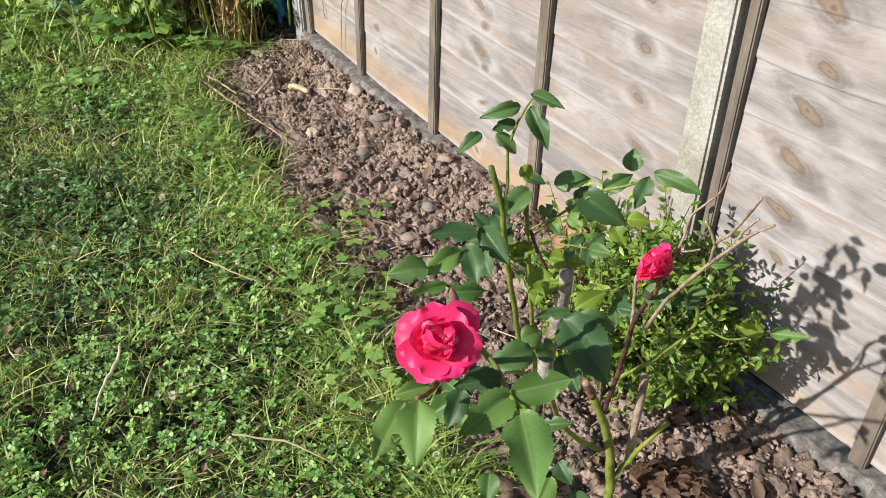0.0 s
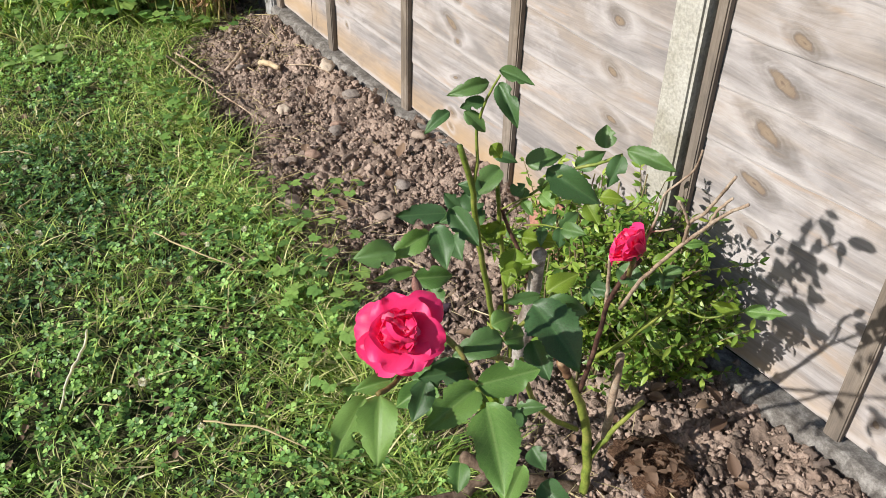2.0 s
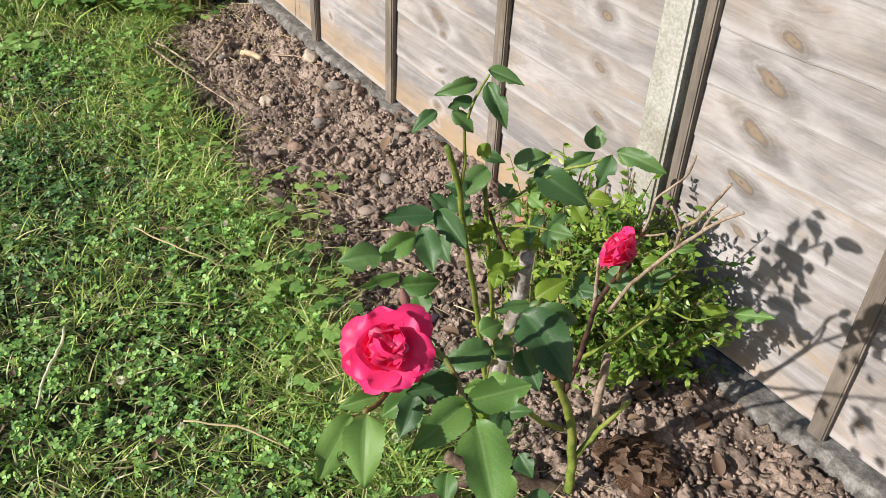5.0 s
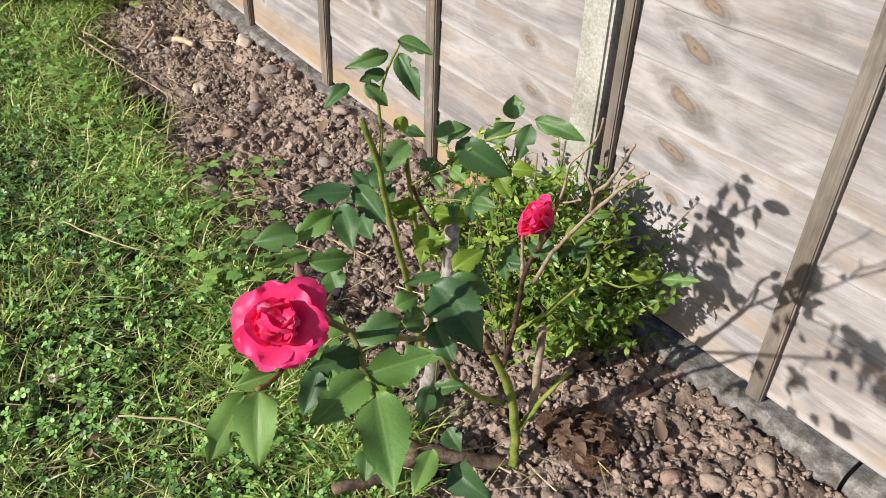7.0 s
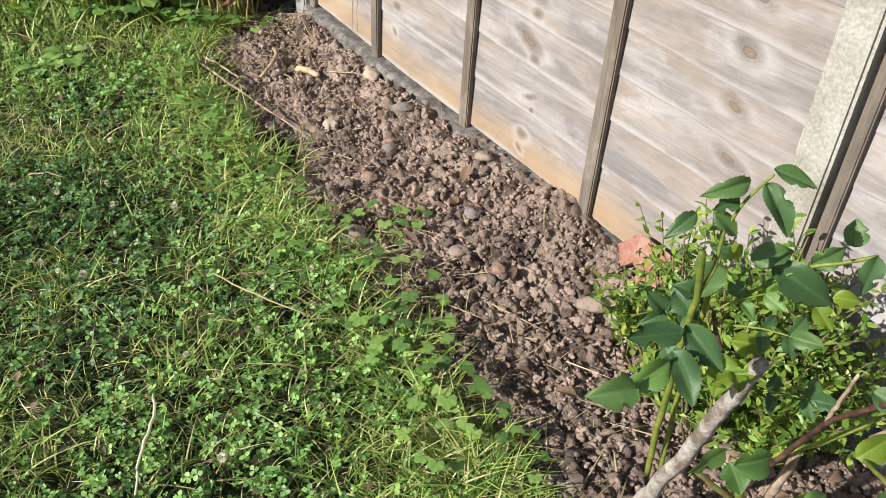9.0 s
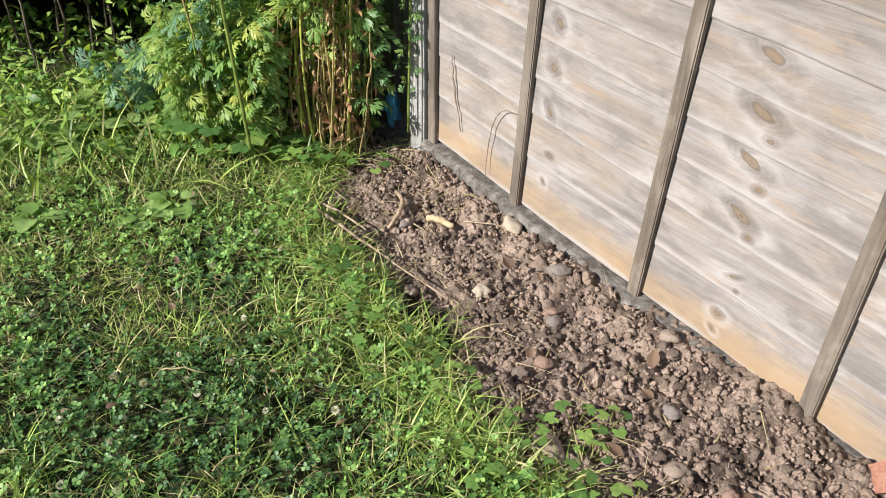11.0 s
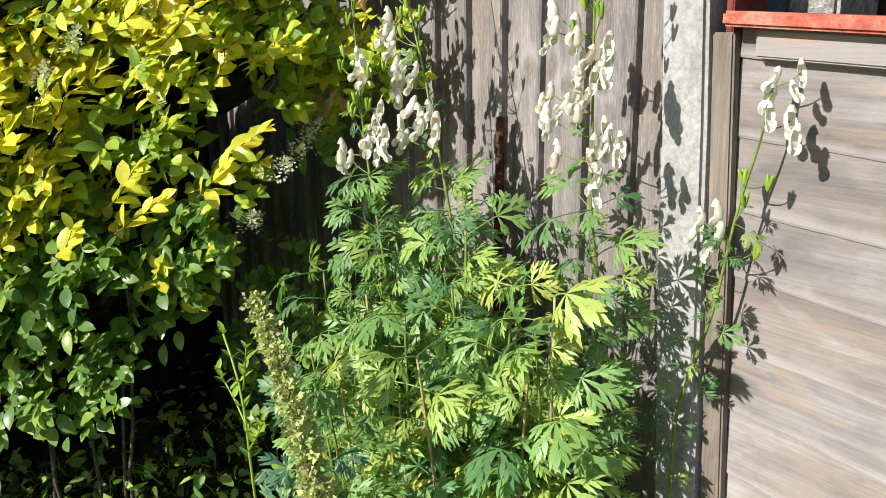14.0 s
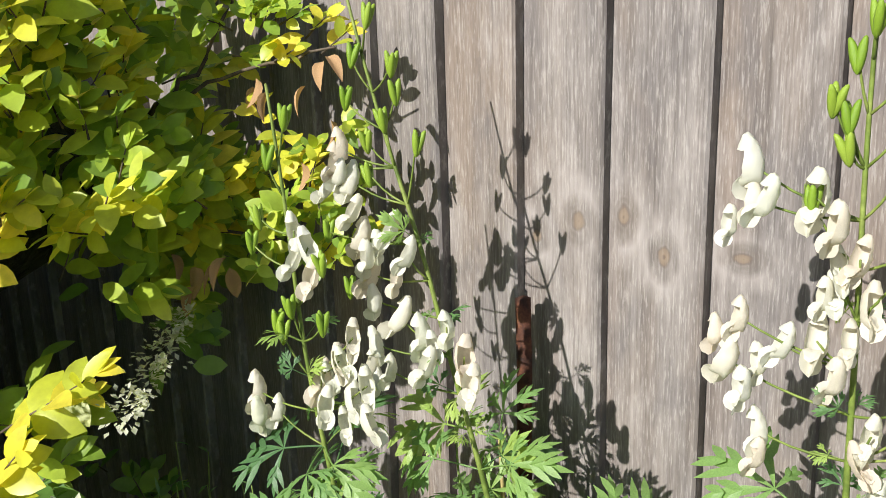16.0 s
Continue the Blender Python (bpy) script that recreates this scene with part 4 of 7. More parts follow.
M_twig = stained("dry twig bark", ((0.22, 0.15, 0.10), (0.36, 0.27, 0.19), (0.48, 0.38, 0.28)), 40, 200, 0.85, 0.3)
M_chip = stained("split pale wood", ((0.38, 0.27, 0.16), (0.50, 0.38, 0.24), (0.56, 0.44, 0.30)), 30, 200, 0.8, 0.3)
stick(((-2.64, 0.70, 0.03), (-2.4, 0.735, 0.022), (-2.138, 0.785, 0.0)), (0.0045, 0.003, 0.0022), M_twig, "thin dry twig lying across the soil")
stick(((-2.66, 0.735, 0.025), (-2.58, 0.76, 0.02), (-2.5, 0.775, 0.01)), (0.004, 0.003), M_twig, "short dry twig on the soil")
stick(((-2.46, 0.95, 0.014), (-2.43, 0.967, 0.016), (-2.385, 0.985, 0.014)), (0.009, 0.010, 0.008), M_chip, "short split piece of pale wood", "wood_chip")
stick(((-2.4, 1.02, 0.01), (-2.3, 1.08, 0.03), (-2.15, 1.12, 0.012)), (0.0022, 0.002), M_twig, "wiry root curling over the soil", "root")
stick(((-2.62, 0.95, 0.02), (-2.55, 0.93, 0.03), (-2.5, 0.88, 0.02), (-2.49, 0.84, 0.0)), (0.006, 0.007, 0.005), M_twig, "gnarled brown root on the soil", "root")


def shard(x, y, z, turn, tilt, outline, label):
    """A flat broken piece of fired clay with chipped edges, leaning."""
    bm = bmesh.new()
    ring = []
    for (a, b), (c, d) in zip(outline, outline[1:] + outline[:1]):
        for k in range(4):
            u, v = a + (c - a) * k / 4, b + (d - b) * k / 4
            ring.append((u + 0.003 * noise.noise((u * 90, v * 90, turn)), v + 0.003 * noise.noise((u * 90, v * 90, turn + 7))))
    top = [bm.verts.new((a, b, 0.007 + 0.002 * noise.noise((a * 60, b * 60, 2)))) for a, b in ring]
    low = [bm.verts.new((a, b, -0.007)) for a, b in ring]
    bm.faces.new(top), bm.faces.new(low[::-1])
    for i in range(len(ring)):
        j = (i + 1) % len(ring)
        bm.faces.new((low[i], low[j], top[j], top[i]))
    bmesh.ops.recalc_face_normals(bm, faces=bm.faces[:])
    ob = part("pot_shard", bm, M_terracotta)
    ob.matrix_basis = pose(x, y, z, tilt, 0, turn)
    return tagged(ob, label, "pot shard", group="terracotta shards")


shard(-1.13, 1.112, 0.035, -4, 52, [(-0.115, 0.0), (-0.085, 0.05), (0.0, 0.052), (0.11, 0.045), (0.12, -0.05), (0.03, -0.065), (-0.03, -0.05), (-0.032, -0.018), (-0.058, -0.012), (-0.075, -0.035)], "long flat broken terracotta slab with a chipped notch beside the fence")
shard(-1.06, 1.02, 0.015, -20, 30, [(-0.05, -0.04), (0.04, -0.05), (0.06, 0.0), (0.02, 0.04), (-0.03, 0.045), (-0.04, 0.005)], "angular terracotta shard lying on the soil")


# ---- dry litter on the bed ----
def litter(n):
    """Dry strands and bits of stalk along the bed's edge and at its far end."""
    x = np.where(rng.uniform(0, 1, n) < 0.40, rng.uniform(-3.1, -2.45, n), rng.uniform(-2.5, -0.5, n))
    y = np.where(x < -2.45, rng.uniform(0.5, 1.1, n), edges_of(x) + np.abs(rng.normal(0, 0.16, n)))
    p = np.stack([x, y, soil_z(x, y) + 0.01], 1)
    return scattered(blade_form(4, 0.022, 0.18), frames(leaning(n, -5, 14), roll=rng.uniform(-1, 1, n)), p, rng.uniform(0.03, 0.14, n))


tagged(part("dry_litter", fast_mesh("dry_litter", *litter(1250)), M_straw), "dry straw and stalk litter on the soil", "litter", kind="stuff")

# ---- clods that can be picked out one by one ----
M_clod = picked("dry clod", ((0.165, 0.12, 0.096), (0.23, 0.172, 0.14), (0.28, 0.214, 0.175), (0.315, 0.244, 0.20), (0.245, 0.186, 0.152)), "object", bump=0.9)
CLODS = []
for i in range(6):
    v, f, u = rock_form(51.0 + i * 3.3, 2, 0.78, 1.25)
    CLODS.append(fast_mesh("clod", v, f, u))
    CLODS[-1].materials.append(M_clod)
for i, q in enumerate(bed_points(520, -2.95, -0.35)[:280]):
    ob = new("clod", CLODS[i % 6])
    ob.parent = soil_bed
    k = 0.013 + 0.020 * rng.uniform() ** 2.2
    ob.matrix_basis = pose(q[0], q[1], q[2] + 0.18 * k, rng.uniform(-40, 40), rng.uniform(-40, 40), rng.uniform(0, 360)) @ Matrix.Diagonal((k, k * rng.uniform(0.75, 1.1), k * rng.uniform(0.7, 1.0), 1))

# ---- rose bush ----
M_rose_leaf = leaf_mat("rose leaf", ((0.078, 0.165, 0.042), (0.118, 0.228, 0.055), (0.168, 0.29, 0.07)), "object", 0.42, 0.45, 0.44, 0.30, (0.27, 0.38, 0.14))
M_rose_dark = leaf_mat("dark rose leaf", ((0.045, 0.102, 0.038), (0.066, 0.14, 0.046), (0.10, 0.185, 0.056)), "object", 0.30, 0.8, 0.44, 0.24, (0.12, 0.22, 0.08))
M_rose_young = leaf_mat("young rose leaf", ((0.13, 0.22, 0.025), (0.20, 0.28, 0.03), (0.16, 0.27, 0.035)), "object", 0.6, 0.5, 0.42, 0.35, (0.30, 0.38, 0.1))
M_cane = stained("green cane skin", ((0.10, 0.15, 0.025), (0.18, 0.22, 0.04), (0.24, 0.25, 0.06)), 30, 160, 0.5, 0.15)
M_cut = stained("pruned cane end", ((0.12, 0.06, 0.035), (0.2, 0.11, 0.06), (0.32, 0.22, 0.13)), 40, 200, 0.8, 0.3)
M_dead = stained("bare dead twig", ((0.20, 0.14, 0.10), (0.34, 0.25, 0.18), (0.44, 0.36, 0.28)), 45, 220, 0.85, 0.4)
M_dark_twig = stained("dark twig bark", ((0.035, 0.018, 0.015), (0.085, 0.04, 0.03), (0.15, 0.08, 0.06)), 50, 200, 0.75, 0.4)
M_bark = stained("lichened grey bark", ((0.16, 0.125, 0.10), (0.32, 0.28, 0.25), (0.46, 0.43, 0.40)), 38, 180, 0.9, 0.7, 0.003)
M_old = stained("old brown stem", ((0.07, 0.045, 0.03), (0.14, 0.095, 0.065), (0.22, 0.165, 0.12)), 38, 180, 0.9, 0.7, 0.003)
M_stem_red = stained("reddish green stalk", ((0.13, 0.075, 0.03), (0.15, 0.13, 0.04), (0.14, 0.17, 0.045)), 40, 200, 0.5, 0.15)


def petal_mat(name, tones, edge):
    m, t, b = mat(name)
    uv = node(t, "ShaderNodeSeparateXYZ", {0: t.nodes.new("ShaderNodeTexCoord").outputs["UV"]})
    rnd = t.nodes.new("ShaderNodeObjectInfo").outputs["Random"]
    col = ramp(t, rnd, (0.0, tones[0]), (0.5, tones[1]), (1.0, tones[2]))
    streak = fuzz(t, stretched(t, t.nodes.new("ShaderNodeTexCoord").outputs["UV"], (40, 3, 1)), 1.0, 3.0)
    col = blend(t, calc(t, "MULTIPLY", streak, 0.35), col, edge)
    foot = ramp(t, uv.outputs[1], (0.0, (0.8, 0.8, 0.8)), (0.3, (0, 0, 0)))
    col = blend(t, calc(t, "MULTIPLY", foot, 0.45), col, (0.75, 0.40, 0.38))
    t.links.new(col, b.inputs["Base Color"])
    b.inputs["Roughness"].default_value = 0.5
    b.inputs["Sheen Weight"].default_value = 0.08
    relief(t, b, streak, 0.12, 0.001)
    thin = t.nodes.new("ShaderNodeBsdfTranslucent")
    t.links.new(col, thin.inputs[0])
    mix = t.nodes.new("ShaderNodeMixShader")
    mix.inputs[0].default_value = 0.42
    t.links.new(b.outputs[0], mix.inputs[1]), t.links.new(thin.outputs[0], mix.inputs[2])
    t.links.new(mix.outputs[0], t.nodes["Material Output"].inputs[0])
    return m


M_petal = petal_mat("deep pink petal", ((0.88, 0.010, 0.125), (0.93, 0.018, 0.165), (0.95, 0.035, 0.21)), (0.96, 0.13, 0.33))
M_petal_heart = petal_mat("pale pink heart petal", ((0.88, 0.08, 0.24), (0.9, 0.15, 0.32), (0.9, 0.24, 0.40)), (0.92, 0.38, 0.5))
M_sepal = leaf_mat("sepal", ((0.06, 0.11, 0.03), (0.10, 0.13, 0.04)), "object", gloss=0.5)
M_bud = stained("dry pink-brown bud", ((0.10, 0.045, 0.035), (0.22, 0.11, 0.09), (0.35, 0.22, 0.17)), 60, 240, 0.7, 0.3)
M_dead_bud = stained("blackened bud", ((0.016, 0.010, 0.016), (0.035, 0.02, 0.032), (0.07, 0.045, 0.06)), 60, 240, 0.7, 0.5)


def petal_mesh(long_, wide, open_, curl, ruffle, seed, notch=0.0, hug=0.0):
    """A petal that rises from the origin. open_: degrees from the axis; curl: how far the tip bends out; hug: how it cups round the axis."""
    nu, nv = 9, 9
    v, u = [], []
    for j in range(nv):
        s = j / (nv - 1)
        w = 0.5 * wide * (math.sin(math.pi * (0.12 + 0.60 * s)) ** 0.8) * (1 - 0.35 * max(0, s - 0.8) / 0.2)
        a = radians(open_ + curl * s * s)
        for i in range(nu):
            k = 2 * i / (nu - 1) - 1
            top = s * (1 - 0.13 * k * k * s + notch * (1 - abs(k)) * -s ** 6)
            wave = ruffle * s * s * (noise.noise((k * 1.7 + seed, s * 1.8, seed * 2.3)) + 0.4 * math.sin(3.1 * k + seed))
            cup = hug * (k * w) ** 2 / max(wide, 1e-5)
            r = long_ * top * math.sin(a) - cup * math.cos(a) + wave * math.cos(a)
            z = long_ * top * math.cos(a) + cup * math.sin(a) * 0.6 - wave * math.sin(a)
            v.append((r + 0.0012, k * w, z)), u.append((0.5 + 0.5 * k, s))
    f = [(j * nu + i, j * nu + i + 1, (j + 1) * nu + i + 1, (j + 1) * nu + i) for j in range(nv - 1) for i in range(nu - 1)]
    return fast_mesh("petal", np.array(v), np.array(f), np.array(u))


def rose_flower(parent, place, axis, size, label, full=1.0, out=1.0):
    """A rose of ruffled petals in four turns round a pale heart."""
    flower = new("rose_flower")
    flower.parent = parent
    flower.matrix_basis = Matrix.Translation(place) @ Vector(axis).to_track_quat("Z", "Y").to_matrix().to_4x4() @ Matrix.Diagonal((size, size, size, 1))
    tagged(flower, label)
    n = 0
    for count, long_, wide, open_, curl, hug, ruffle, skin in ((5, 0.70, 0.62, 66 * full, 30, 0.20, 0.16, M_petal), (5, 0.64, 0.64, 48 * full, 18, 0.45, 0.12, M_petal), (5, 0.58, 0.58, 34 * full, -6, 0.8, 0.06, M_petal),
                                                          (5, 0.56, 0.52, 26 * full, -24, 1.0, 0.05, M_petal), (4, 0.54, 0.42, 20, -36, 1.1, 0.05, M_petal), (4, 0.53, 0.34, 14, -36, 1.2, 0.05, M_petal_heart), (4, 0.52, 0.26, 7, -30, 1.2, 0.05, M_petal_heart)):
        for i in range(count):
            n += 1
            me = petal_mesh(long_ * (1 + 0.10 * math.sin(n * 2.4)), wide * (1 + 0.1 * math.sin(n * 1.7)), open_ + 5 * math.sin(n * 3.1), (curl + 9 * math.sin(n * 1.3)) * out, ruffle, n * 1.37, 0.12, hug)
            p = part("petal", me, skin, flower)
            p.rotation_euler = (0, 0, 2 * math.pi * (i + 0.37 * (n % 3)) / count + count * 0.6 + 0.5 * n)
    for i in range(5):
        p = part("sepal", fast_mesh("sepal", *moved(leaf_form(4, 0.3, 0.2, -0.2), pose(0, 0, -0.03))), M_sepal, flower)
        p.rotation_euler = (0.2, 0, i * 1.257)
        p.scale = (0.28, 0.28, 0.28)
    return flower


rose_bush = new("rose_bush")
tagged(rose_bush, "leggy rose bush with deep pink blooms and blackspotted leaves in soil", "rose bush")


def cane(name, material, radii, *points, label=""):
    return part(name, stem_mesh(name, [(bend(*points, n=4 * len(points), jitter=radii[-1] * 0.16, seed=len(points)), radii)]), material, rose_bush, label)


def rose_leaf_form(seed, fold, droop, rows=26, across=9):
    """A broad oval leaflet with fine forward teeth, a puckered face and a rolling edge."""
    v, u = [], []
    for i in range(rows + 1):
        t = i / rows
        w = 0.345 * max(math.sin(math.pi * t ** 0.80), 0.0) ** 0.72 * (1 - 0.3 * max(0.0, t - 0.7) / 0.3) + 0.003
        if 1 < i < rows - 1:
            w *= 1.0 + (0.055 if i % 2 else -0.03)
        for k in np.linspace(-1, 1, across):
            a = abs(k)
            bite = max(0.0, noise.noise((t * 4.5, seed * 3.7, 2.0 if k > 0 else -2.0)) - 0.22) * 1.5 * a
            k = k * (1 - min(bite, 0.6))
            roll = 0.085 * math.sin(7.0 * t + seed * 2.1 + (1.7 if k > 0 else 0.0)) * a * a
            pucker = 0.010 * math.sin(26 * (t - 0.42 * a)) * a * (1 - a)
            lift = fold * w * (a - 0.45 * a * a)
            x = k * w * (1 - 0.10 * fold)
            v.append((x + 0.05 * math.sin(seed) * t * t, t - 0.12 * droop * t * t, -droop * t * t + lift + roll + pucker))
            u.append((0.5 + 0.5 * k * w / 0.33, t))
    f = [(i * across + j, i * across + j + 1, (i + 1) * across + j + 1, (i + 1) * across + j) for i in range(rows) for j in range(across - 1)]
    return np.array(v), np.array(f), np.array(u)


ROSE_LEAVES = [fast_mesh("leaf", *rose_leaf_form(float(i), 0.42 + 0.18 * i, 0.10 + 0.10 * ((i * 2) % 5))) for i in range(5)]
LEAF_DATA = {}


def rose_leaf(base, tip, wide, material):
    """A toothed leaflet from base to tip."""
    base, tip = Vector(base), Vector(tip)
    n = len(LEAF_DATA) + sum(o.name.startswith("leaf") for o in rose_bush.children)
    key = (n % 5, material.name)
    if key not in LEAF_DATA:
        LEAF_DATA[key] = ROSE_LEAVES[n % 5].copy()
        LEAF_DATA[key].materials.append(material)
    way = tip - base
    long_ = way.length
    side = Vector((0.62 + 0.2 * math.sin(n * 2.1), -0.55 + 0.25 * math.sin(n * 1.3), 0.75 + 0.3 * math.sin(n * 3.7)))
    r = frames([way], [side])[0]
    ob = new("leaf", LEAF_DATA[key])
    ob.parent = rose_bush
    ob.matrix_basis = Matrix.Translation(base) @ Matrix(r.tolist()).to_4x4() @ Matrix.Diagonal((wide / 0.66, long_, 0.5 * (long_ + wide), 1))
    return ob


def bud(place, axis, size, material, label):
    bm = bmesh.new()
    bmesh.ops.create_uvsphere(bm, u_segments=14, v_segments=10, radius=0.5)
    for v in bm.verts:
        k = v.co.z + 0.5
        v.co.x *= 0.75 * (1.15 - 0.6 * k)
        v.co.y *= 0.75 * (1.15 - 0.6 * k)
        v.co *= 1 + 0.15 * noise.noise(v.co * 6)
    ob = part("bud", to_mesh(bm, "bud", True), material, rose_bush, label)
    ob.matrix_basis = Matrix.Translation(place) @ Vector(axis).to_track_quat("Z", "Y").to_matrix().to_4x4() @ Matrix.Diagonal((size, size, size * 1.35, 1))
    for i in range(4):
        s = part("sepal", fast_mesh("sepal", *leaf_form(4, 0.4, 0.3, -0.5)), M_sepal, ob)
        s.location = (0, 0, -0.45)
        s.rotation_euler = (1.1, 0, i * 1.57)
        s.scale = (0.8, 0.8, 0.8)
    return ob


# canes and twigs
cane("cane", M_cane, (0.0085, 0.008, 0.0065), (-0.608, 0.731, -0.082), (-0.622, 0.742, -0.005), (-0.624, 0.725, 0.105), (-0.628, 0.697, 0.184), (-0.631, 0.676, 0.228), label="thick yellow-green rose cane")
cane("cane", M_cut, (0.007, 0.0065), (-0.631, 0.676, 0.228), (-0.635, 0.660, 0.263), label="brown cut end of a pruned cane")
cane("cane", M_cane, (0.005, 0.004), (-0.623, 0.743, -0.004), (-0.605, 0.779, 0.077), (-0.583, 0.806, 0.138))
cane("cane", M_cane, (0.0045, 0.004, 0.003), (-0.635, 0.717, 0.080), (-0.620, 0.645, 0.159), (-0.607, 0.586, 0.249), (-0.574, 0.542, 0.337), (-0.516, 0.476, 0.461))
cane("twig", M_dark_twig, (0.0042, 0.0034, 0.0026), (-0.626, 0.700, 0.186), (-0.601, 0.686, 0.271), (-0.568, 0.660, 0.374), (-0.542, 0.634, 0.453), (-0.494, 0.600, 0.543), (-0.461, 0.580, 0.593), label="dark dead twig")
cane("twig", M_dead, (0.0028, 0.0024, 0.0019), (-0.549, 0.642, 0.435), (-0.542, 0.630, 0.482), (-0.532, 0.614, 0.541))
cane("twig", M_dead, (0.0026, 0.0022, 0.0019, 0.0014), (-0.493, 0.601, 0.494), (-0.460, 0.585, 0.564), (-0.424, 0.574, 0.622), (-0.405, 0.570, 0.652), (-0.373, 0.556, 0.697), (-0.354, 0.546, 0.723), (-0.330, 0.538, 0.748), label="bare pale brown twig")
cane("twig", M_dead, (0.0019, 0.0014), (-0.405, 0.570, 0.652), (-0.397, 0.559, 0.686), (-0.381, 0.554, 0.703), (-0.364, 0.545, 0.732), (-0.343, 0.531, 0.770))
cane("twig", M_dead, (0.0016, 0.0012), (-0.373, 0.556, 0.697), (-0.365, 0.549, 0.719), (-0.351, 0.547, 0.740))
cane("twig", M_dead, (0.0015, 0.0012), (-0.396, 0.558, 0.684), (-0.399, 0.552, 0.699), (-0.402, 0.545, 0.711))
cane("twig", M_dead, (0.0017, 0.0014, 0.0010), (-0.494, 0.600, 0.543), (-0.462, 0.587, 0.619), (-0.446, 0.578, 0.665), (-0.441, 0.571, 0.689), (-0.425, 0.569, 0.709), (-0.409, 0.570, 0.732), (-0.402, 0.563, 0.757))
cane("twig", M_dead, (0.0012, 0.0010), (-0.457, 0.585, 0.630), (-0.444, 0.587, 0.638), (-0.433, 0.588, 0.646))
cane("dead_stick", M_dead, (0.0075, 0.007, 0.0065), (-0.629, 0.785, 0.001), (-0.617, 0.771, 0.106), (-0.604, 0.756, 0.197), (-0.598, 0.748, 0.260), label="pale dead stick beside the cane")
cane("dead_stick", M_bark, (0.012, 0.011, 0.0095), (-0.746, 0.634, 0.037), (-0.706, 0.625, 0.165), (-0.670, 0.611, 0.285), (-0.634, 0.593, 0.422), (-0.610, 0.575, 0.513), label="pale grey lichen-covered old stem")
cane("old_stem", M_old, (0.015, 0.013, 0.011), (-0.564, 0.807, -0.122), (-0.619, 0.736, -0.074), (-0.656, 0.656, -0.035), (-0.694, 0.588, 0.005), (-0.723, 0.552, 0.033), label="brown woody stem lying on the soil")
cane("old_stem", M_old, (0.011, 0.009), (-0.691, 0.586, 0.002), (-0.683, 0.523, -0.005), (-0.703, 0.430, 0.021))
cane("cane", M_cane, (0.0046, 0.0042, 0.0036), (-0.729, 0.628, 0.157), (-0.719, 0.602, 0.276), (-0.703, 0.577, 0.365), (-0.686, 0.544, 0.469), (-0.672, 0.522, 0.538), (-0.661, 0.508, 0.604), (-0.655, 0.483, 0.669), label="green rose cane with a cut tip")
cane("cane", M_cane, (0.0022, 0.0018, 0.0012), (-0.661, 0.508, 0.604), (-0.651, 0.506, 0.646), (-0.652, 0.502, 0.684), (-0.644, 0.509, 0.724), (-0.630, 0.515, 0.754))
cane("cane", M_cane, (0.0038, 0.0034, 0.003), (-0.719, 0.641, 0.157), (-0.717, 0.629, 0.263), (-0.704, 0.601, 0.383), (-0.694, 0.583, 0.474), (-0.684, 0.567, 0.538), (-0.683, 0.561, 0.585), label="slender green cane")
cane("twig", M_dark_twig, (0.0032, 0.0028, 0.0022), (-0.644, 0.596, 0.434), (-0.658, 0.583, 0.486), (-0.668, 0.570, 0.520), (-0.671, 0.560, 0.552))
cane("cane", M_stem_red, (0.0035, 0.003, 0.0026), (-0.632, 0.560, 0.322), (-0.484, 0.400, 0.531), (-0.393, 0.304, 0.657), (-0.374, 0.270, 0.709), (-0.364, 0.253, 0.735), (-0.347, 0.228, 0.750))
cane("stalk", M_stem_red, (0.0022, 0.0018), (-0.317, 0.258, 0.710), (-0.351, 0.277, 0.692), (-0.375, 0.284, 0.688))
cane("stalk", M_stem_red, (0.0022, 0.0018), (-0.376, 0.270, 0.710), (-0.380, 0.263, 0.726), (-0.382, 0.259, 0.741), (-0.381, 0.254, 0.752))
cane("stalk", M_stem_red, (0.002, 0.0018), (-0.377, 0.260, 0.721), (-0.390, 0.276, 0.712), (-0.397, 0.285, 0.709))
cane("stalk", M_stem_red, (0.0018, 0.0014), (-0.332, 0.192, 0.729), (-0.334, 0.201, 0.727), (-0.341, 0.214, 0.724), (-0.353, 0.229, 0.728))
cane("stalk", M_cane, (0.002, 0.0016), (-0.316, 0.259, 0.710), (-0.306, 0.258, 0.708), (-0.298, 0.256, 0.708))
cane("stalk", M_cane, (0.0022, 0.0018), (-0.382, 0.334, 0.665), (-0.415, 0.378, 0.633), (-0.400, 0.392, 0.661), (-0.452, 0.450, 0.613))
cane("stalk", M_cane, (0.0022, 0.0016), (-0.577, 0.659, 0.640), (-0.602, 0.649, 0.619), (-0.628, 0.629, 0.606), (-0.657, 0.594, 0.566), (-0.677, 0.571, 0.532))
cane("cane", M_cane, (0.0035, 0.003, 0.0025), (-0.615, 0.700, 0.263), (-0.573, 0.716, 0.319), (-0.539, 0.727, 0.379), (-0.524, 0.743, 0.415), (-0.527, 0.733, 0.456), (-0.519, 0.680, 0.511), label="young green shoot")
cane("stalk", M_cane, (0.0016, 0.0014), (-0.524, 0.743, 0.415), (-0.485, 0.761, 0.406), (-0.452, 0.789, 0.429))
cane("stalk", M_stem_red, (0.003, 0.0025), (-0.471, 0.579, 0.567), (-0.445, 0.551, 0.617))
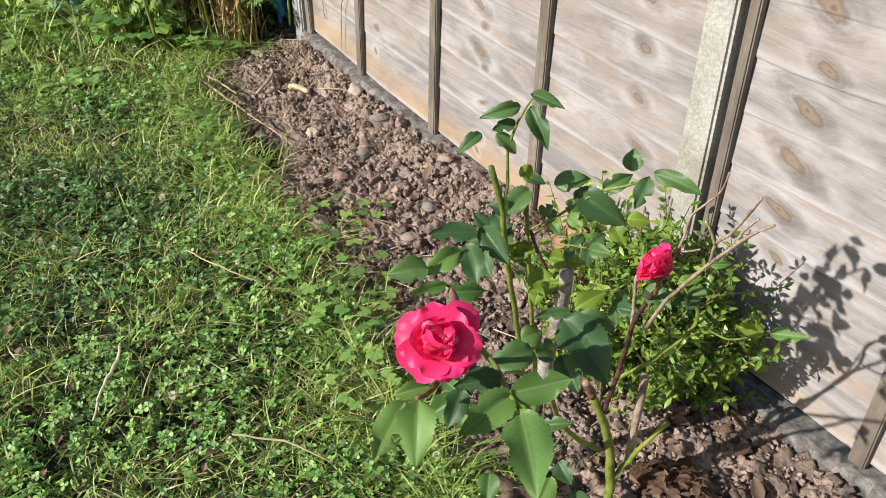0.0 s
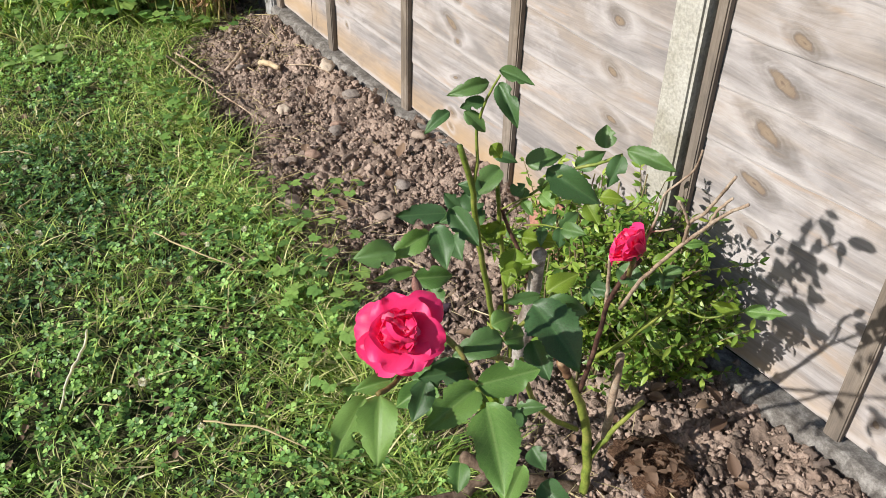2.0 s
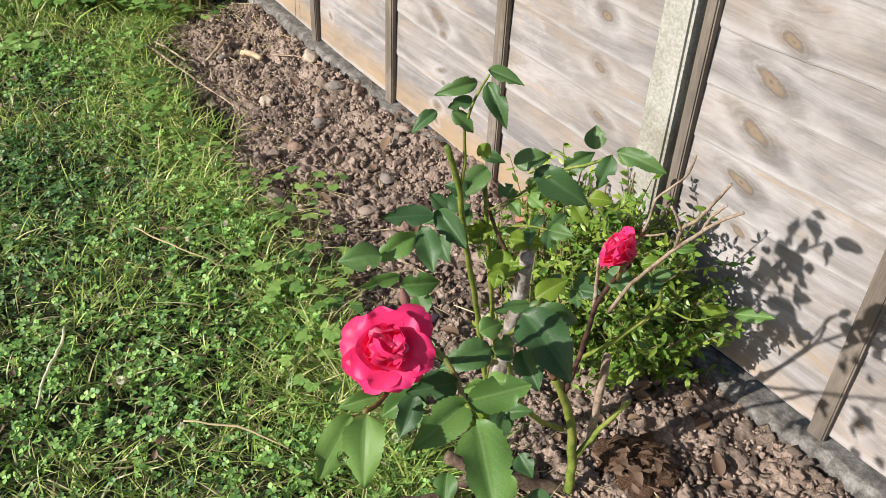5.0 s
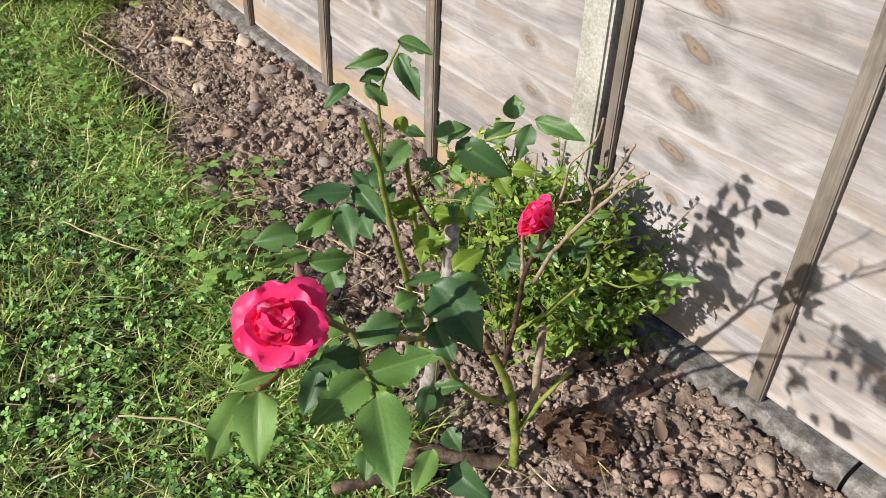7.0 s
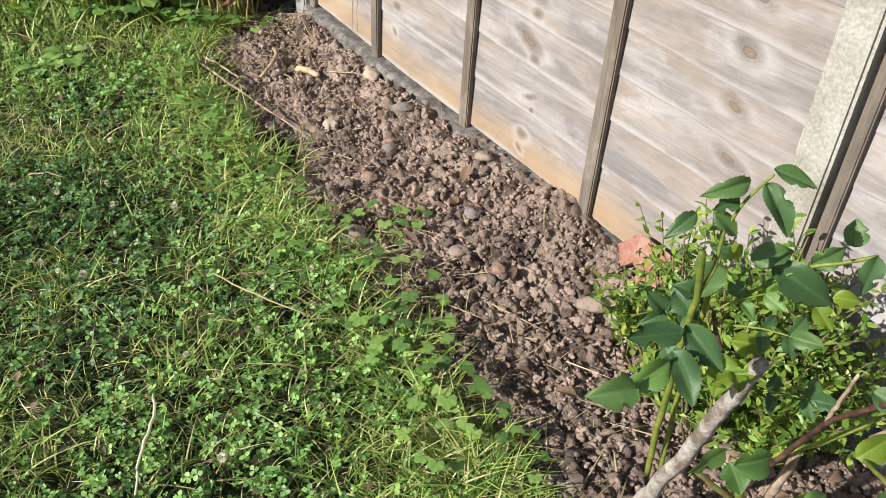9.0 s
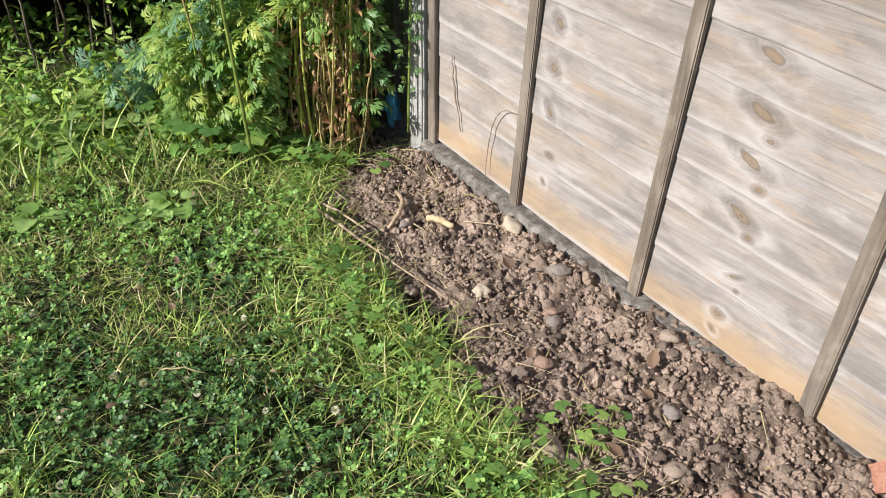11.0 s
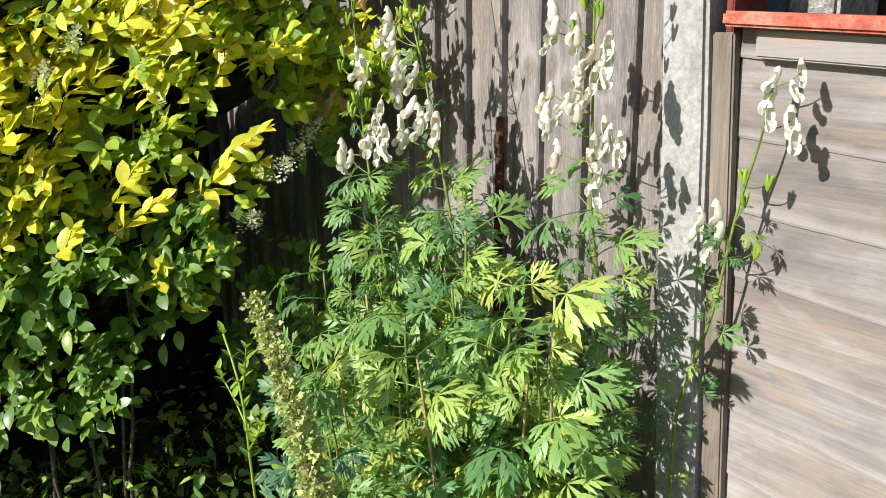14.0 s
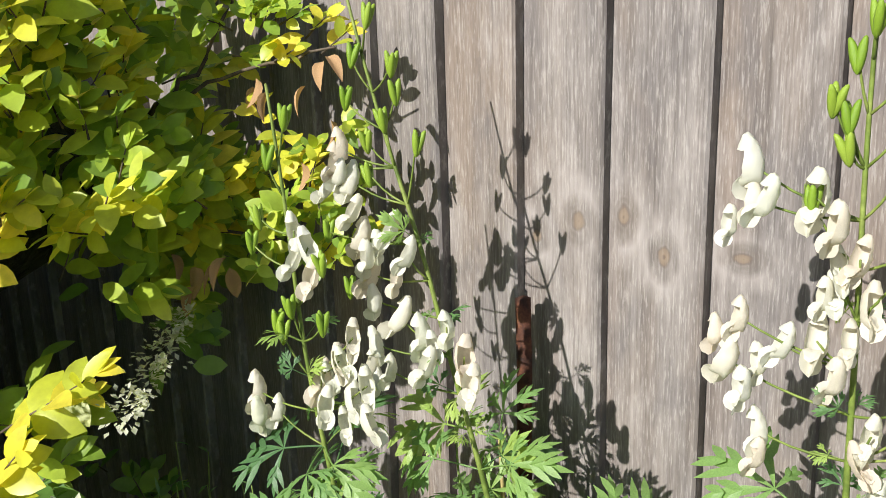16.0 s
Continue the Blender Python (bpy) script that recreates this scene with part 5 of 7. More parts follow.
# leaflets round the large flower
rose_leaf((-0.337, 0.186, 0.725), (-0.314, 0.149, 0.715), 0.021, M_rose_leaf)
rose_leaf((-0.328, 0.192, 0.732), (-0.295, 0.169, 0.718), 0.026, M_rose_leaf)
rose_leaf((-0.346, 0.210, 0.720), (-0.350, 0.185, 0.722), 0.014, M_rose_leaf)
rose_leaf((-0.358, 0.246, 0.690), (-0.341, 0.225, 0.674), 0.019, M_rose_dark)
rose_leaf((-0.317, 0.259, 0.710), (-0.307, 0.211, 0.708), 0.026, M_rose_leaf)
rose_leaf((-0.318, 0.260, 0.711), (-0.299, 0.299, 0.719), 0.025, M_rose_leaf)
rose_leaf((-0.301, 0.255, 0.709), (-0.243, 0.228, 0.709), 0.034, M_rose_leaf)
rose_leaf((-0.331, 0.268, 0.692), (-0.307, 0.270, 0.681), 0.023, M_rose_young)
rose_leaf((-0.347, 0.275, 0.694), (-0.359, 0.239, 0.694), 0.022, M_rose_dark)
rose_leaf((-0.383, 0.334, 0.666), (-0.384, 0.291, 0.671), 0.025, M_rose_dark)
rose_leaf((-0.382, 0.334, 0.665), (-0.377, 0.358, 0.662), 0.022, M_rose_leaf)
rose_leaf((-0.407, 0.392, 0.667), (-0.416, 0.360, 0.668), 0.011, M_rose_dark)
rose_leaf((-0.395, 0.374, 0.674), (-0.330, 0.373, 0.664), 0.044, M_rose_dark)
rose_leaf((-0.401, 0.393, 0.663), (-0.372, 0.420, 0.659), 0.024, M_rose_dark)
rose_leaf((-0.390, 0.373, 0.638), (-0.358, 0.365, 0.622), 0.025, M_rose_dark)
rose_leaf((-0.447, 0.412, 0.482), (-0.419, 0.382, 0.473), 0.019, M_rose_dark)
rose_leaf((-0.361, 0.349, 0.523), (-0.338, 0.313, 0.518), 0.021, M_rose_leaf)
rose_leaf((-0.351, 0.364, 0.499), (-0.309, 0.361, 0.500), 0.031, M_rose_dark)
rose_leaf((-0.394, 0.304, 0.523), (-0.374, 0.287, 0.516), 0.022, M_rose_leaf)
rose_leaf((-0.427, 0.421, 0.434), (-0.402, 0.416, 0.429), 0.024, M_rose_dark)
rose_leaf((-0.412, 0.297, 0.671), (-0.405, 0.273, 0.667), 0.021, M_rose_leaf)
rose_leaf((-0.452, 0.378, 0.607), (-0.446, 0.399, 0.616), 0.022, M_rose_leaf)
rose_leaf((-0.394, 0.330, 0.616), (-0.373, 0.331, 0.600), 0.023, M_rose_leaf)
# leaves on the upper canes
rose_leaf((-0.611, 0.371, 0.596), (-0.622, 0.328, 0.602), 0.032, M_rose_dark)
rose_leaf((-0.631, 0.449, 0.606), (-0.651, 0.396, 0.611), 0.024, M_rose_dark)
rose_leaf((-0.624, 0.429, 0.600), (-0.576, 0.415, 0.585), 0.032, M_rose_dark)
rose_leaf((-0.617, 0.418, 0.601), (-0.609, 0.365, 0.591), 0.026, M_rose_leaf)
rose_leaf((-0.637, 0.460, 0.605), (-0.587, 0.463, 0.582), 0.028, M_rose_dark)
rose_leaf((-0.487, 0.316, 0.666), (-0.469, 0.349, 0.666), 0.022, M_rose_leaf)
rose_leaf((-0.498, 0.322, 0.666), (-0.496, 0.281, 0.673), 0.012, M_rose_leaf)
rose_leaf((-0.501, 0.343, 0.634), (-0.480, 0.338, 0.625), 0.023, M_rose_leaf)
rose_leaf((-0.648, 0.515, 0.739), (-0.652, 0.468, 0.736), 0.018, M_rose_dark)
rose_leaf((-0.632, 0.515, 0.759), (-0.598, 0.536, 0.751), 0.016, M_rose_dark)
rose_leaf((-0.635, 0.517, 0.742), (-0.594, 0.512, 0.713), 0.024, M_rose_dark)
rose_leaf((-0.652, 0.512, 0.718), (-0.656, 0.483, 0.715), 0.016, M_rose_dark)
rose_leaf((-0.659, 0.491, 0.707), (-0.637, 0.508, 0.688), 0.018, M_rose_dark)
rose_leaf((-0.668, 0.478, 0.707), (-0.668, 0.444, 0.694), 0.016, M_rose_dark)
rose_leaf((-0.680, 0.562, 0.602), (-0.672, 0.515, 0.586), 0.031, M_rose_dark)
rose_leaf((-0.693, 0.560, 0.619), (-0.665, 0.575, 0.615), 0.017, M_rose_dark)
rose_leaf((-0.665, 0.570, 0.571), (-0.660, 0.587, 0.583), 0.018, M_rose_dark)
rose_leaf((-0.664, 0.589, 0.609), (-0.637, 0.619, 0.627), 0.028, M_rose_dark)
rose_leaf((-0.652, 0.613, 0.600), (-0.581, 0.636, 0.579), 0.039, M_rose_dark)
rose_leaf((-0.599, 0.653, 0.640), (-0.610, 0.661, 0.665), 0.026, M_rose_dark)
rose_leaf((-0.625, 0.634, 0.609), (-0.602, 0.659, 0.630), 0.025, M_rose_dark)
rose_leaf((-0.577, 0.659, 0.640), (-0.566, 0.630, 0.611), 0.022, M_rose_dark)
rose_leaf((-0.569, 0.657, 0.650), (-0.512, 0.677, 0.649), 0.023, M_rose_dark)
rose_leaf((-0.648, 0.570, 0.499), (-0.620, 0.536, 0.476), 0.033, M_rose_young)
rose_leaf((-0.651, 0.580, 0.510), (-0.614, 0.607, 0.513), 0.032, M_rose_young)
rose_leaf((-0.649, 0.605, 0.550), (-0.642, 0.629, 0.566), 0.025, M_rose_young)
rose_leaf((-0.682, 0.565, 0.497), (-0.696, 0.545, 0.515), 0.028, M_rose_young)
rose_leaf((-0.686, 0.577, 0.512), (-0.682, 0.544, 0.498), 0.028, M_rose_young)
rose_leaf((-0.609, 0.643, 0.562), (-0.580, 0.641, 0.546), 0.022, M_rose_young)
rose_leaf((-0.601, 0.658, 0.570), (-0.577, 0.671, 0.577), 0.020, M_rose_young)
rose_leaf((-0.513, 0.610, 0.536), (-0.471, 0.612, 0.534), 0.027, M_rose_dark)
rose_leaf((-0.419, 0.589, 0.635), (-0.403, 0.605, 0.639), 0.010, M_rose_leaf)
rose_leaf((-0.451, 0.791, 0.430), (-0.407, 0.814, 0.444), 0.019, M_rose_leaf)
rose_leaf((-0.456, 0.788, 0.430), (-0.480, 0.760, 0.433), 0.019, M_rose_young)
rose_leaf((-0.456, 0.446, 0.613), (-0.443, 0.469, 0.636), 0.022, M_rose_young)
rose_leaf((-0.657, 0.528, 0.656), (-0.643, 0.535, 0.643), 0.019, M_rose_young)
rose_leaf((-0.673, 0.530, 0.582), (-0.686, 0.508, 0.599), 0.024, M_rose_dark)
rose_leaf((-0.698, 0.524, 0.572), (-0.662, 0.522, 0.560), 0.027, M_rose_dark)
rose_leaf((-0.668, 0.485, 0.539), (-0.637, 0.475, 0.530), 0.026, M_rose_dark)
rose_leaf((-0.516, 0.671, 0.517), (-0.497, 0.686, 0.534), 0.015, M_rose_young)


def compound_leaf(root, tip, size, material, n=5):
    """A rose leaf: leaflets in pairs along a thin stalk, one at its end."""
    root, tip = Vector(root), Vector(tip)
    way = (tip - root).normalized()
    side = way.cross(Vector((0.1, -0.5, 0.85))).normalized()
    cane("stalk", M_cane, (0.0013, 0.0009), root, (root + tip) / 2 + Vector((0, 0, 0.004)), tip)
    rose_leaf(tip, tip + (way + Vector((0, 0, -0.12))) * size, size * 0.62, material)
    for i in range((n - 1) // 2):
        at = root.lerp(tip, 0.95 - 0.45 * i)
        for s in (-1, 1):
            k = size * (0.86 - 0.16 * i) * (1 + 0.1 * math.sin(7 * at.x + s))
            rose_leaf(at, at + (side * s + way * 0.45 + Vector((0, 0, 0.05 * s))).normalized() * k, k * 0.60, material)


compound_leaf((-0.676, 0.545, 0.50), (-0.700, 0.520, 0.545), 0.036, M_rose_dark)
compound_leaf((-0.655, 0.590, 0.47), (-0.625, 0.560, 0.49), 0.034, M_rose_young)
compound_leaf((-0.660, 0.590, 0.52), (-0.600, 0.600, 0.545), 0.034, M_rose_dark)
compound_leaf((-0.670, 0.560, 0.55), (-0.640, 0.600, 0.575), 0.032, M_rose_leaf)
compound_leaf((-0.645, 0.600, 0.43), (-0.570, 0.630, 0.46), 0.034, M_rose_dark)
compound_leaf((-0.590, 0.540, 0.33), (-0.520, 0.480, 0.37), 0.038, M_rose_dark, 3)
compound_leaf((-0.560, 0.490, 0.43), (-0.500, 0.430, 0.47), 0.036, M_rose_leaf, 3)
compound_leaf((-0.430, 0.345, 0.60), (-0.440, 0.300, 0.585), 0.036, M_rose_leaf, 3)
compound_leaf((-0.520, 0.680, 0.51), (-0.480, 0.650, 0.53), 0.030, M_rose_dark, 3)
rose_flower(rose_bush, (-0.352, 0.222, 0.752), (0.62, -0.40, 0.66), 0.048, "full open deep pink rose flower", 1.08)
rose_flower(rose_bush, (-0.445, 0.562, 0.618), (-0.62, -0.42, 0.42), 0.054, "half-open deep pink rose flower", 0.55, 0.5)
bud((-0.383, 0.254, 0.755), (-0.25, -0.1, 1.0), 0.011, M_bud, "dry pink-brown bud")
bud((-0.396, 0.287, 0.71), (0.5, 0.3, 0.8), 0.011, M_dead_bud, "blackened withered bud")

# ---- small-leaved shrub behind the rose ----
M_shrub = leaf_mat("small shrub leaf", ((0.07, 0.14, 0.025), (0.12, 0.22, 0.035), (0.20, 0.31, 0.05), (0.32, 0.40, 0.075)), gloss=0.38, through_=0.3)
M_shrub_stem = stained("shrub twig", ((0.10, 0.07, 0.04), (0.17, 0.14, 0.07), (0.2, 0.2, 0.08)), 40, 200, 0.8, 0.2)


def shrub(stems, label):
    """A low bush of wiry stems set with many narrow leaves. stems: (base, tip)."""
    bush = new("small_shrub")
    tagged(bush, label, "shrub")
    paths, place, way, size = [], [], [], []
    for i, (a, b) in enumerate(stems):
        a, b = np.array(a), np.array(b)
        line = bend(a, a * 0.45 + b * 0.55 + rng.normal(0, 0.02, 3), b, n=10)
        paths.append((line, (0.0028, 0.0014)))
        for s in rng.uniform(0.25, 1.0, 9):
            q = line[int(s * 9)]
            end = q + rng.normal(0, 1, 3) * (0.05, 0.05, 0.03) + (0, 0, 0.05)
            twig = bend(q, (q + end) / 2 + rng.normal(0, 0.006, 3), end, n=6)
            paths.append((twig, (0.0014, 0.0008)))
            for k in range(6):
                c = twig[k]
                for side in range(3):
                    w = rng.normal(0, 1, 3) * (1, 1, 0.6) + (0.1, -0.2, 0.45)
                    place.append(c), way.append(w), size.append(rng.uniform(0.011, 0.027))
    part("stem", stem_mesh("stem", paths), M_shrub_stem, bush)
    n = len(place)
    me = fast_mesh("foliage", *scattered(leaf_form(3, 0.36, 0.3, 0.15), frames(way, sunward(n, 0.6)), place, np.array(size)))
    part("foliage", me, M_shrub, bush)
    return bush


def shrub_stems(cx, cy, z, spread_x, spread_y, high, n):
    out = []
    for i in range(n):
        a, r = rng.uniform(0, 6.28), rng.uniform(0, 1) ** 0.5
        out.append(((cx + 0.3 * spread_x * r * math.cos(a), cy + 0.3 * spread_y * r * math.sin(a), z - 0.01),
                    (cx + spread_x * r * math.cos(a), min(cy + spread_y * r * math.sin(a), 1.12), z + high * (1.05 - 0.55 * r * r) * rng.uniform(0.8, 1.1))))
    return out


shrub(shrub_stems(-0.83, 0.94, -0.06, 0.24, 0.21, 0.42, 50), "low wiry shrub with small narrow green leaves behind the rose")
shrub(shrub_stems(-0.74, 1.05, -0.06, 0.14, 0.08, 0.28, 16), "small green-leaved shrub seedling against the fence post")

# ---- litter below the rose ----
M_litter = leaf_mat("dead brown leaf", ((0.10, 0.058, 0.038), (0.16, 0.10, 0.066), (0.24, 0.16, 0.105)), "object", gloss=0.7, through_=0.1)
LITTER = [fast_mesh("dead_leaf", *leaf_form(8, 0.62, 0.9, -0.35 + 0.3 * i, 0.03)) for i in range(3)]
for me in LITTER:
    me.materials.append(M_litter)
for i in range(34):
    x, y = (rng.uniform(-0.75, -0.45), rng.uniform(0.85, 1.1)) if i < 14 else (rng.uniform(-2.2, -0.6), rng.uniform(0.62, 1.1))
    ob = new("dead_leaf", LITTER[i % 3])
    ob.location = (x, y, float(soil_z(np.array([x]), np.array([y]))[0]) + 0.012)
    ob.rotation_euler = (rng.uniform(-0.4, 0.4), rng.uniform(-0.4, 0.4), rng.uniform(0, 6.28))
    ob.scale = [rng.uniform(0.02, 0.045)] * 3
    tagged(ob, "curled dead brown leaf lying on the soil", "dead leaf", group="dead leaves on the soil")

for i in range(84):
    x = rng.uniform(-2.9, -0.7) if i < 46 else rng.uniform(-1.5, -0.75)
    y = rng.uniform(-0.3, float(edges_of(x)) - 0.03)
    ob = new("dead_leaf", LITTER[i % 3])
    ob.location = (x, y, float(ground_z(x, y)) + 0.034)
    ob.rotation_euler = (rng.uniform(-0.5, 0.5), rng.uniform(-0.5, 0.5), rng.uniform(0, 6.28))
    ob.scale = [rng.uniform(0.012, 0.024)] * 3
    tagged(ob, "small brown dead leaf lying in the lawn", "dead leaf", group="dead leaves in the lawn")

clump = part("peat_lump", fast_mesh("peat_lump", *rock_form(31.0, 4, 0.6, 0.8)), stained("fibrous peat", ((0.06, 0.03, 0.018), (0.13, 0.07, 0.04), (0.22, 0.13, 0.08)), 30, 150, 0.95, 1.0, 0.004))
clump.matrix_basis = pose(-0.575, 0.865, -0.06, 5, 0, 30) @ Matrix.Diagonal((0.13, 0.10, 0.07, 1))
tagged(clump, "lump of fibrous brown peat beside the rose cane", "peat lump")

flake_n = 90
flake_a, flake_b = rng.uniform(0, 6.28, flake_n), rng.uniform(0, 1.3, flake_n)
flake_d = np.stack([np.cos(flake_a) * np.cos(flake_b), np.sin(flake_a) * np.cos(flake_b), np.sin(flake_b)], 1)
flakes = part("bark_flakes", fast_mesh("bark_flakes", *scattered(leaf_form(3, 0.45, 0.9, 0.3, across=3), frames(rng.normal(0, 1, (flake_n, 3)) * (1, 1, 0.5), flake_d), flake_d * 0.5, rng.uniform(0.12, 0.32, flake_n))), M_litter, clump, "ragged brown bark flakes")
tagged(flakes, kind="stuff").name = "flake_coat"

# ---- broad-lobed weeds along the bed ----
M_weed = leaf_mat("lobed weed leaf", ((0.085, 0.18, 0.05), (0.14, 0.265, 0.065), (0.20, 0.35, 0.085), (0.29, 0.42, 0.11)), by="object", gloss=0.5, through_=0.30)


def lobed_form(lobes=5):
    out = []
    for i in range(lobes):
        a = (i - (lobes - 1) / 2) * 250 / lobes
        out.append(moved((leaf_form(4, 0.62, 0.15, 0.12, 0.12, 0.7, 0.7)[0] * (0.9, 1 - 0.12 * abs(i - 2), 1), *leaf_form(4, 0.62, 0.15, 0.12, 0.12, 0.7, 0.7)[1:]), pose(0, 0, 0, 6, 0, a)))
    return merge(*out)


def weed(x, y, reach, leaves, size, label):
    plant = new("weed")
    tagged(plant, label, "weed", group="young weeds along the bed")
    z = float(soil_z(np.array([x]), np.array([y]))[0]) if y > bed_edge(x) else float(ground_z(x, y))
    place, way = [], []
    for i in range(leaves):
        a, r = i * 2.4 + x * 7, reach * rng.uniform(0.45, 1.0)
        tip = np.array((x + r * math.cos(a), y + r * math.sin(a), z + reach * rng.uniform(0.5, 0.95)))
        part("stalk", stem_mesh("stalk", [(bend((x, y, z - 0.004), ((x + tip[0]) / 2, (y + tip[1]) / 2, z + reach * 0.55), tip, n=6), (0.0013, 0.0009))]), M_cane, plant)
        place.append(tip), way.append((math.cos(a), math.sin(a), -0.15))
    one = lobed_form()
    for p, w in zip(place, way):
        me = fast_mesh("leaf", *scattered(one, frames([w]), [p], np.array([size * rng.uniform(0.7, 1.15)])))
        part("leaf", me, M_weed, plant)
    return plant


for i, (x, y, r, n, s) in enumerate(((-2.40, 0.59, 0.05, 5, 0.026), (-2.35, 0.64, 0.05, 5, 0.024), (-2.11, 0.69, 0.045, 5, 0.024), (-2.05, 0.71, 0.04, 4, 0.026), (-1.655, 0.76, 0.05, 6, 0.022),
                                     (-1.62, 0.82, 0.04, 5, 0.018), (-1.58, 0.735, 0.03, 4, 0.016), (-2.2, 0.62, 0.05, 5, 0.022), (-1.55, 0.60, 0.06, 6, 0.022), (-1.42, 0.66, 0.06, 6, 0.024), (-1.33, 0.655, 0.05, 5, 0.026),
                                     (-1.25, 0.60, 0.06, 6, 0.022), (-1.12, 0.56, 0.06, 6, 0.022), (-1.75, 0.60, 0.05, 5, 0.02), (-2.75, 0.95, 0.05, 4, 0.024), (-2.62, 0.62, 0.06, 6, 0.022), (-2.9, 0.80, 0.06, 6, 0.024), (-1.02, 0.48, 0.06, 6, 0.022), (-0.95, 0.60, 0.05, 5, 0.02))):
    weed(x, y, r * 1.15, n, s * 1.05, "young green weed with scalloped lobed leaves")

for i in range(18):
    x = -2.3 + 1.55 * (i + rng.uniform(0, 1)) / 18
    y = float(edges_of(x)) + rng.normal(-0.015, 0.045)
    weed(x, y, rng.uniform(0.04, 0.07), int(rng.integers(4, 8)), rng.uniform(0.017, 0.027), "young green weed with scalloped lobed leaves")

# ---- monkshood clump ----
M_monk = leaf_mat("monkshood leaf", ((0.105, 0.215, 0.092), (0.148, 0.28, 0.108), (0.21, 0.36, 0.12), (0.285, 0.43, 0.125), (0.37, 0.49, 0.13)), "object", gloss=0.34, through_=0.40, glow=(1.25, 1.3, 0.55))
M_fresh = leaf_mat("fresh cut leaf", ((0.13, 0.27, 0.11), (0.20, 0.37, 0.12), (0.29, 0.46, 0.13), (0.40, 0.53, 0.14), (0.52, 0.55, 0.14)), "object", gloss=0.34, through_=0.38, glow=(1.2, 1.25, 0.6))
M_monk_blue = leaf_mat("bluish cut leaf", ((0.085, 0.19, 0.12), (0.13, 0.26, 0.155), (0.19, 0.33, 0.18)), "object", gloss=0.45, through_=0.22, glow=(1.1, 1.2, 0.7))
M_monk_stem = stained("monkshood stem", ((0.10, 0.15, 0.03), (0.16, 0.22, 0.045), (0.22, 0.27, 0.07)), 30, 150, 0.5, 0.2)
M_dry = leaf_mat("withered leaf", ((0.27, 0.14, 0.07), (0.40, 0.24, 0.12), (0.50, 0.34, 0.19)), gloss=0.75, through_=0.15)
M_dry_stem = stained("yellowed dry stem", ((0.26, 0.19, 0.085), (0.38, 0.31, 0.13), (0.46, 0.42, 0.17)), 30, 160, 0.7, 0.3)
M_yellow_stem = stained("yellow-green stalk", ((0.30, 0.34, 0.07), (0.40, 0.44, 0.09), (0.46, 0.46, 0.12)), 20, 160, 0.55, 0.2)
M_hood = leaf_mat("cream white sepal", ((0.74, 0.76, 0.63), (0.79, 0.79, 0.72), (0.77, 0.76, 0.66), (0.75, 0.66, 0.56), (0.80, 0.80, 0.70)), "object", gloss=0.5, through_=0.36, glow=(1.0, 1.0, 0.92))
M_pod = leaf_mat("green seed pod", ((0.20, 0.34, 0.03), (0.27, 0.42, 0.045), (0.33, 0.46, 0.06)), "object", gloss=0.4, through_=0.25)


def palm_form(seed=0.0, slim=0.16):
    """A palmate leaf cut to its base: five narrow lobes, each split into long pointed teeth."""
    out = []
    body = leaf_form(6, slim, 0.35, 0.42, peak=0.58, tip=1.2, across=3)
    tooth = leaf_form(3, slim * 0.70, 0.25, 0.22, peak=0.42, tip=1.2, across=3)
    for i in range(5):
        a = (i - 2) * 43 + 7 * math.sin(seed + i)
        long_ = (0.62, 0.88, 1.0, 0.88, 0.62)[i] * (1 + 0.09 * math.sin(seed * 2 + i))
        fan = [(body[0] * (long_, long_, long_), body[1], body[2])]
        for side in (-1, 1):
            for at, out_, turn in ((0.36, 0.50, 30), (0.58, 0.36, 26)):
                k = long_ * out_ * (1 + 0.18 * math.sin(seed * 5 + i * 2 + side))
                s = (tooth[0] * (long_, k, k), tooth[1], tooth[2])
                fan.append(moved(s, pose(0, at * long_, -0.28 * at * at * long_, -14, 0, -side * (turn + 6 * math.sin(seed * 3 + i)))))
        out += [moved(p, pose(0, 0, 0, 10 * math.sin(seed + 2 * i), 0, a)) for p in fan]
    return merge(*out)


def palm_leaf(seed, slim, stalk, pitch):
    """A cut leaf on its stalk, which starts at the origin and runs along y."""
    ring = [(math.cos(a) * 0.016, math.sin(a) * 0.016) for a in (0.8, 2.4, 3.9, 5.5)]
    line = bend((0, 0, 0), (0, 0.5 * stalk, 0.10 * stalk), (0, stalk, 0.04 * stalk), n=4)
    v = [(q[0] + x, q[1], q[2] + z) for q in line for x, z in ring]
    f = [(4 * i + j, 4 * i + (j + 1) % 4, 4 * i + 4 + (j + 1) % 4, 4 * i + 4 + j) for i in range(3) for j in range(4)]
    return merge((np.array(v), np.array(f), np.full((16, 2), 0.5)), moved(palm_form(seed, slim), pose(0, stalk, 0.04 * stalk, pitch, 0, 8 * math.sin(seed * 7))))


PALMS = [palm_leaf(0.0, 0.14, 0.8, -14), palm_leaf(1.7, 0.12, 0.6, 4), palm_leaf(3.1, 0.155, 1.0, -26), palm_leaf(4.3, 0.115, 0.5, 12), palm_leaf(5.9, 0.135, 0.9, -6)]
PALM_DATA = {}


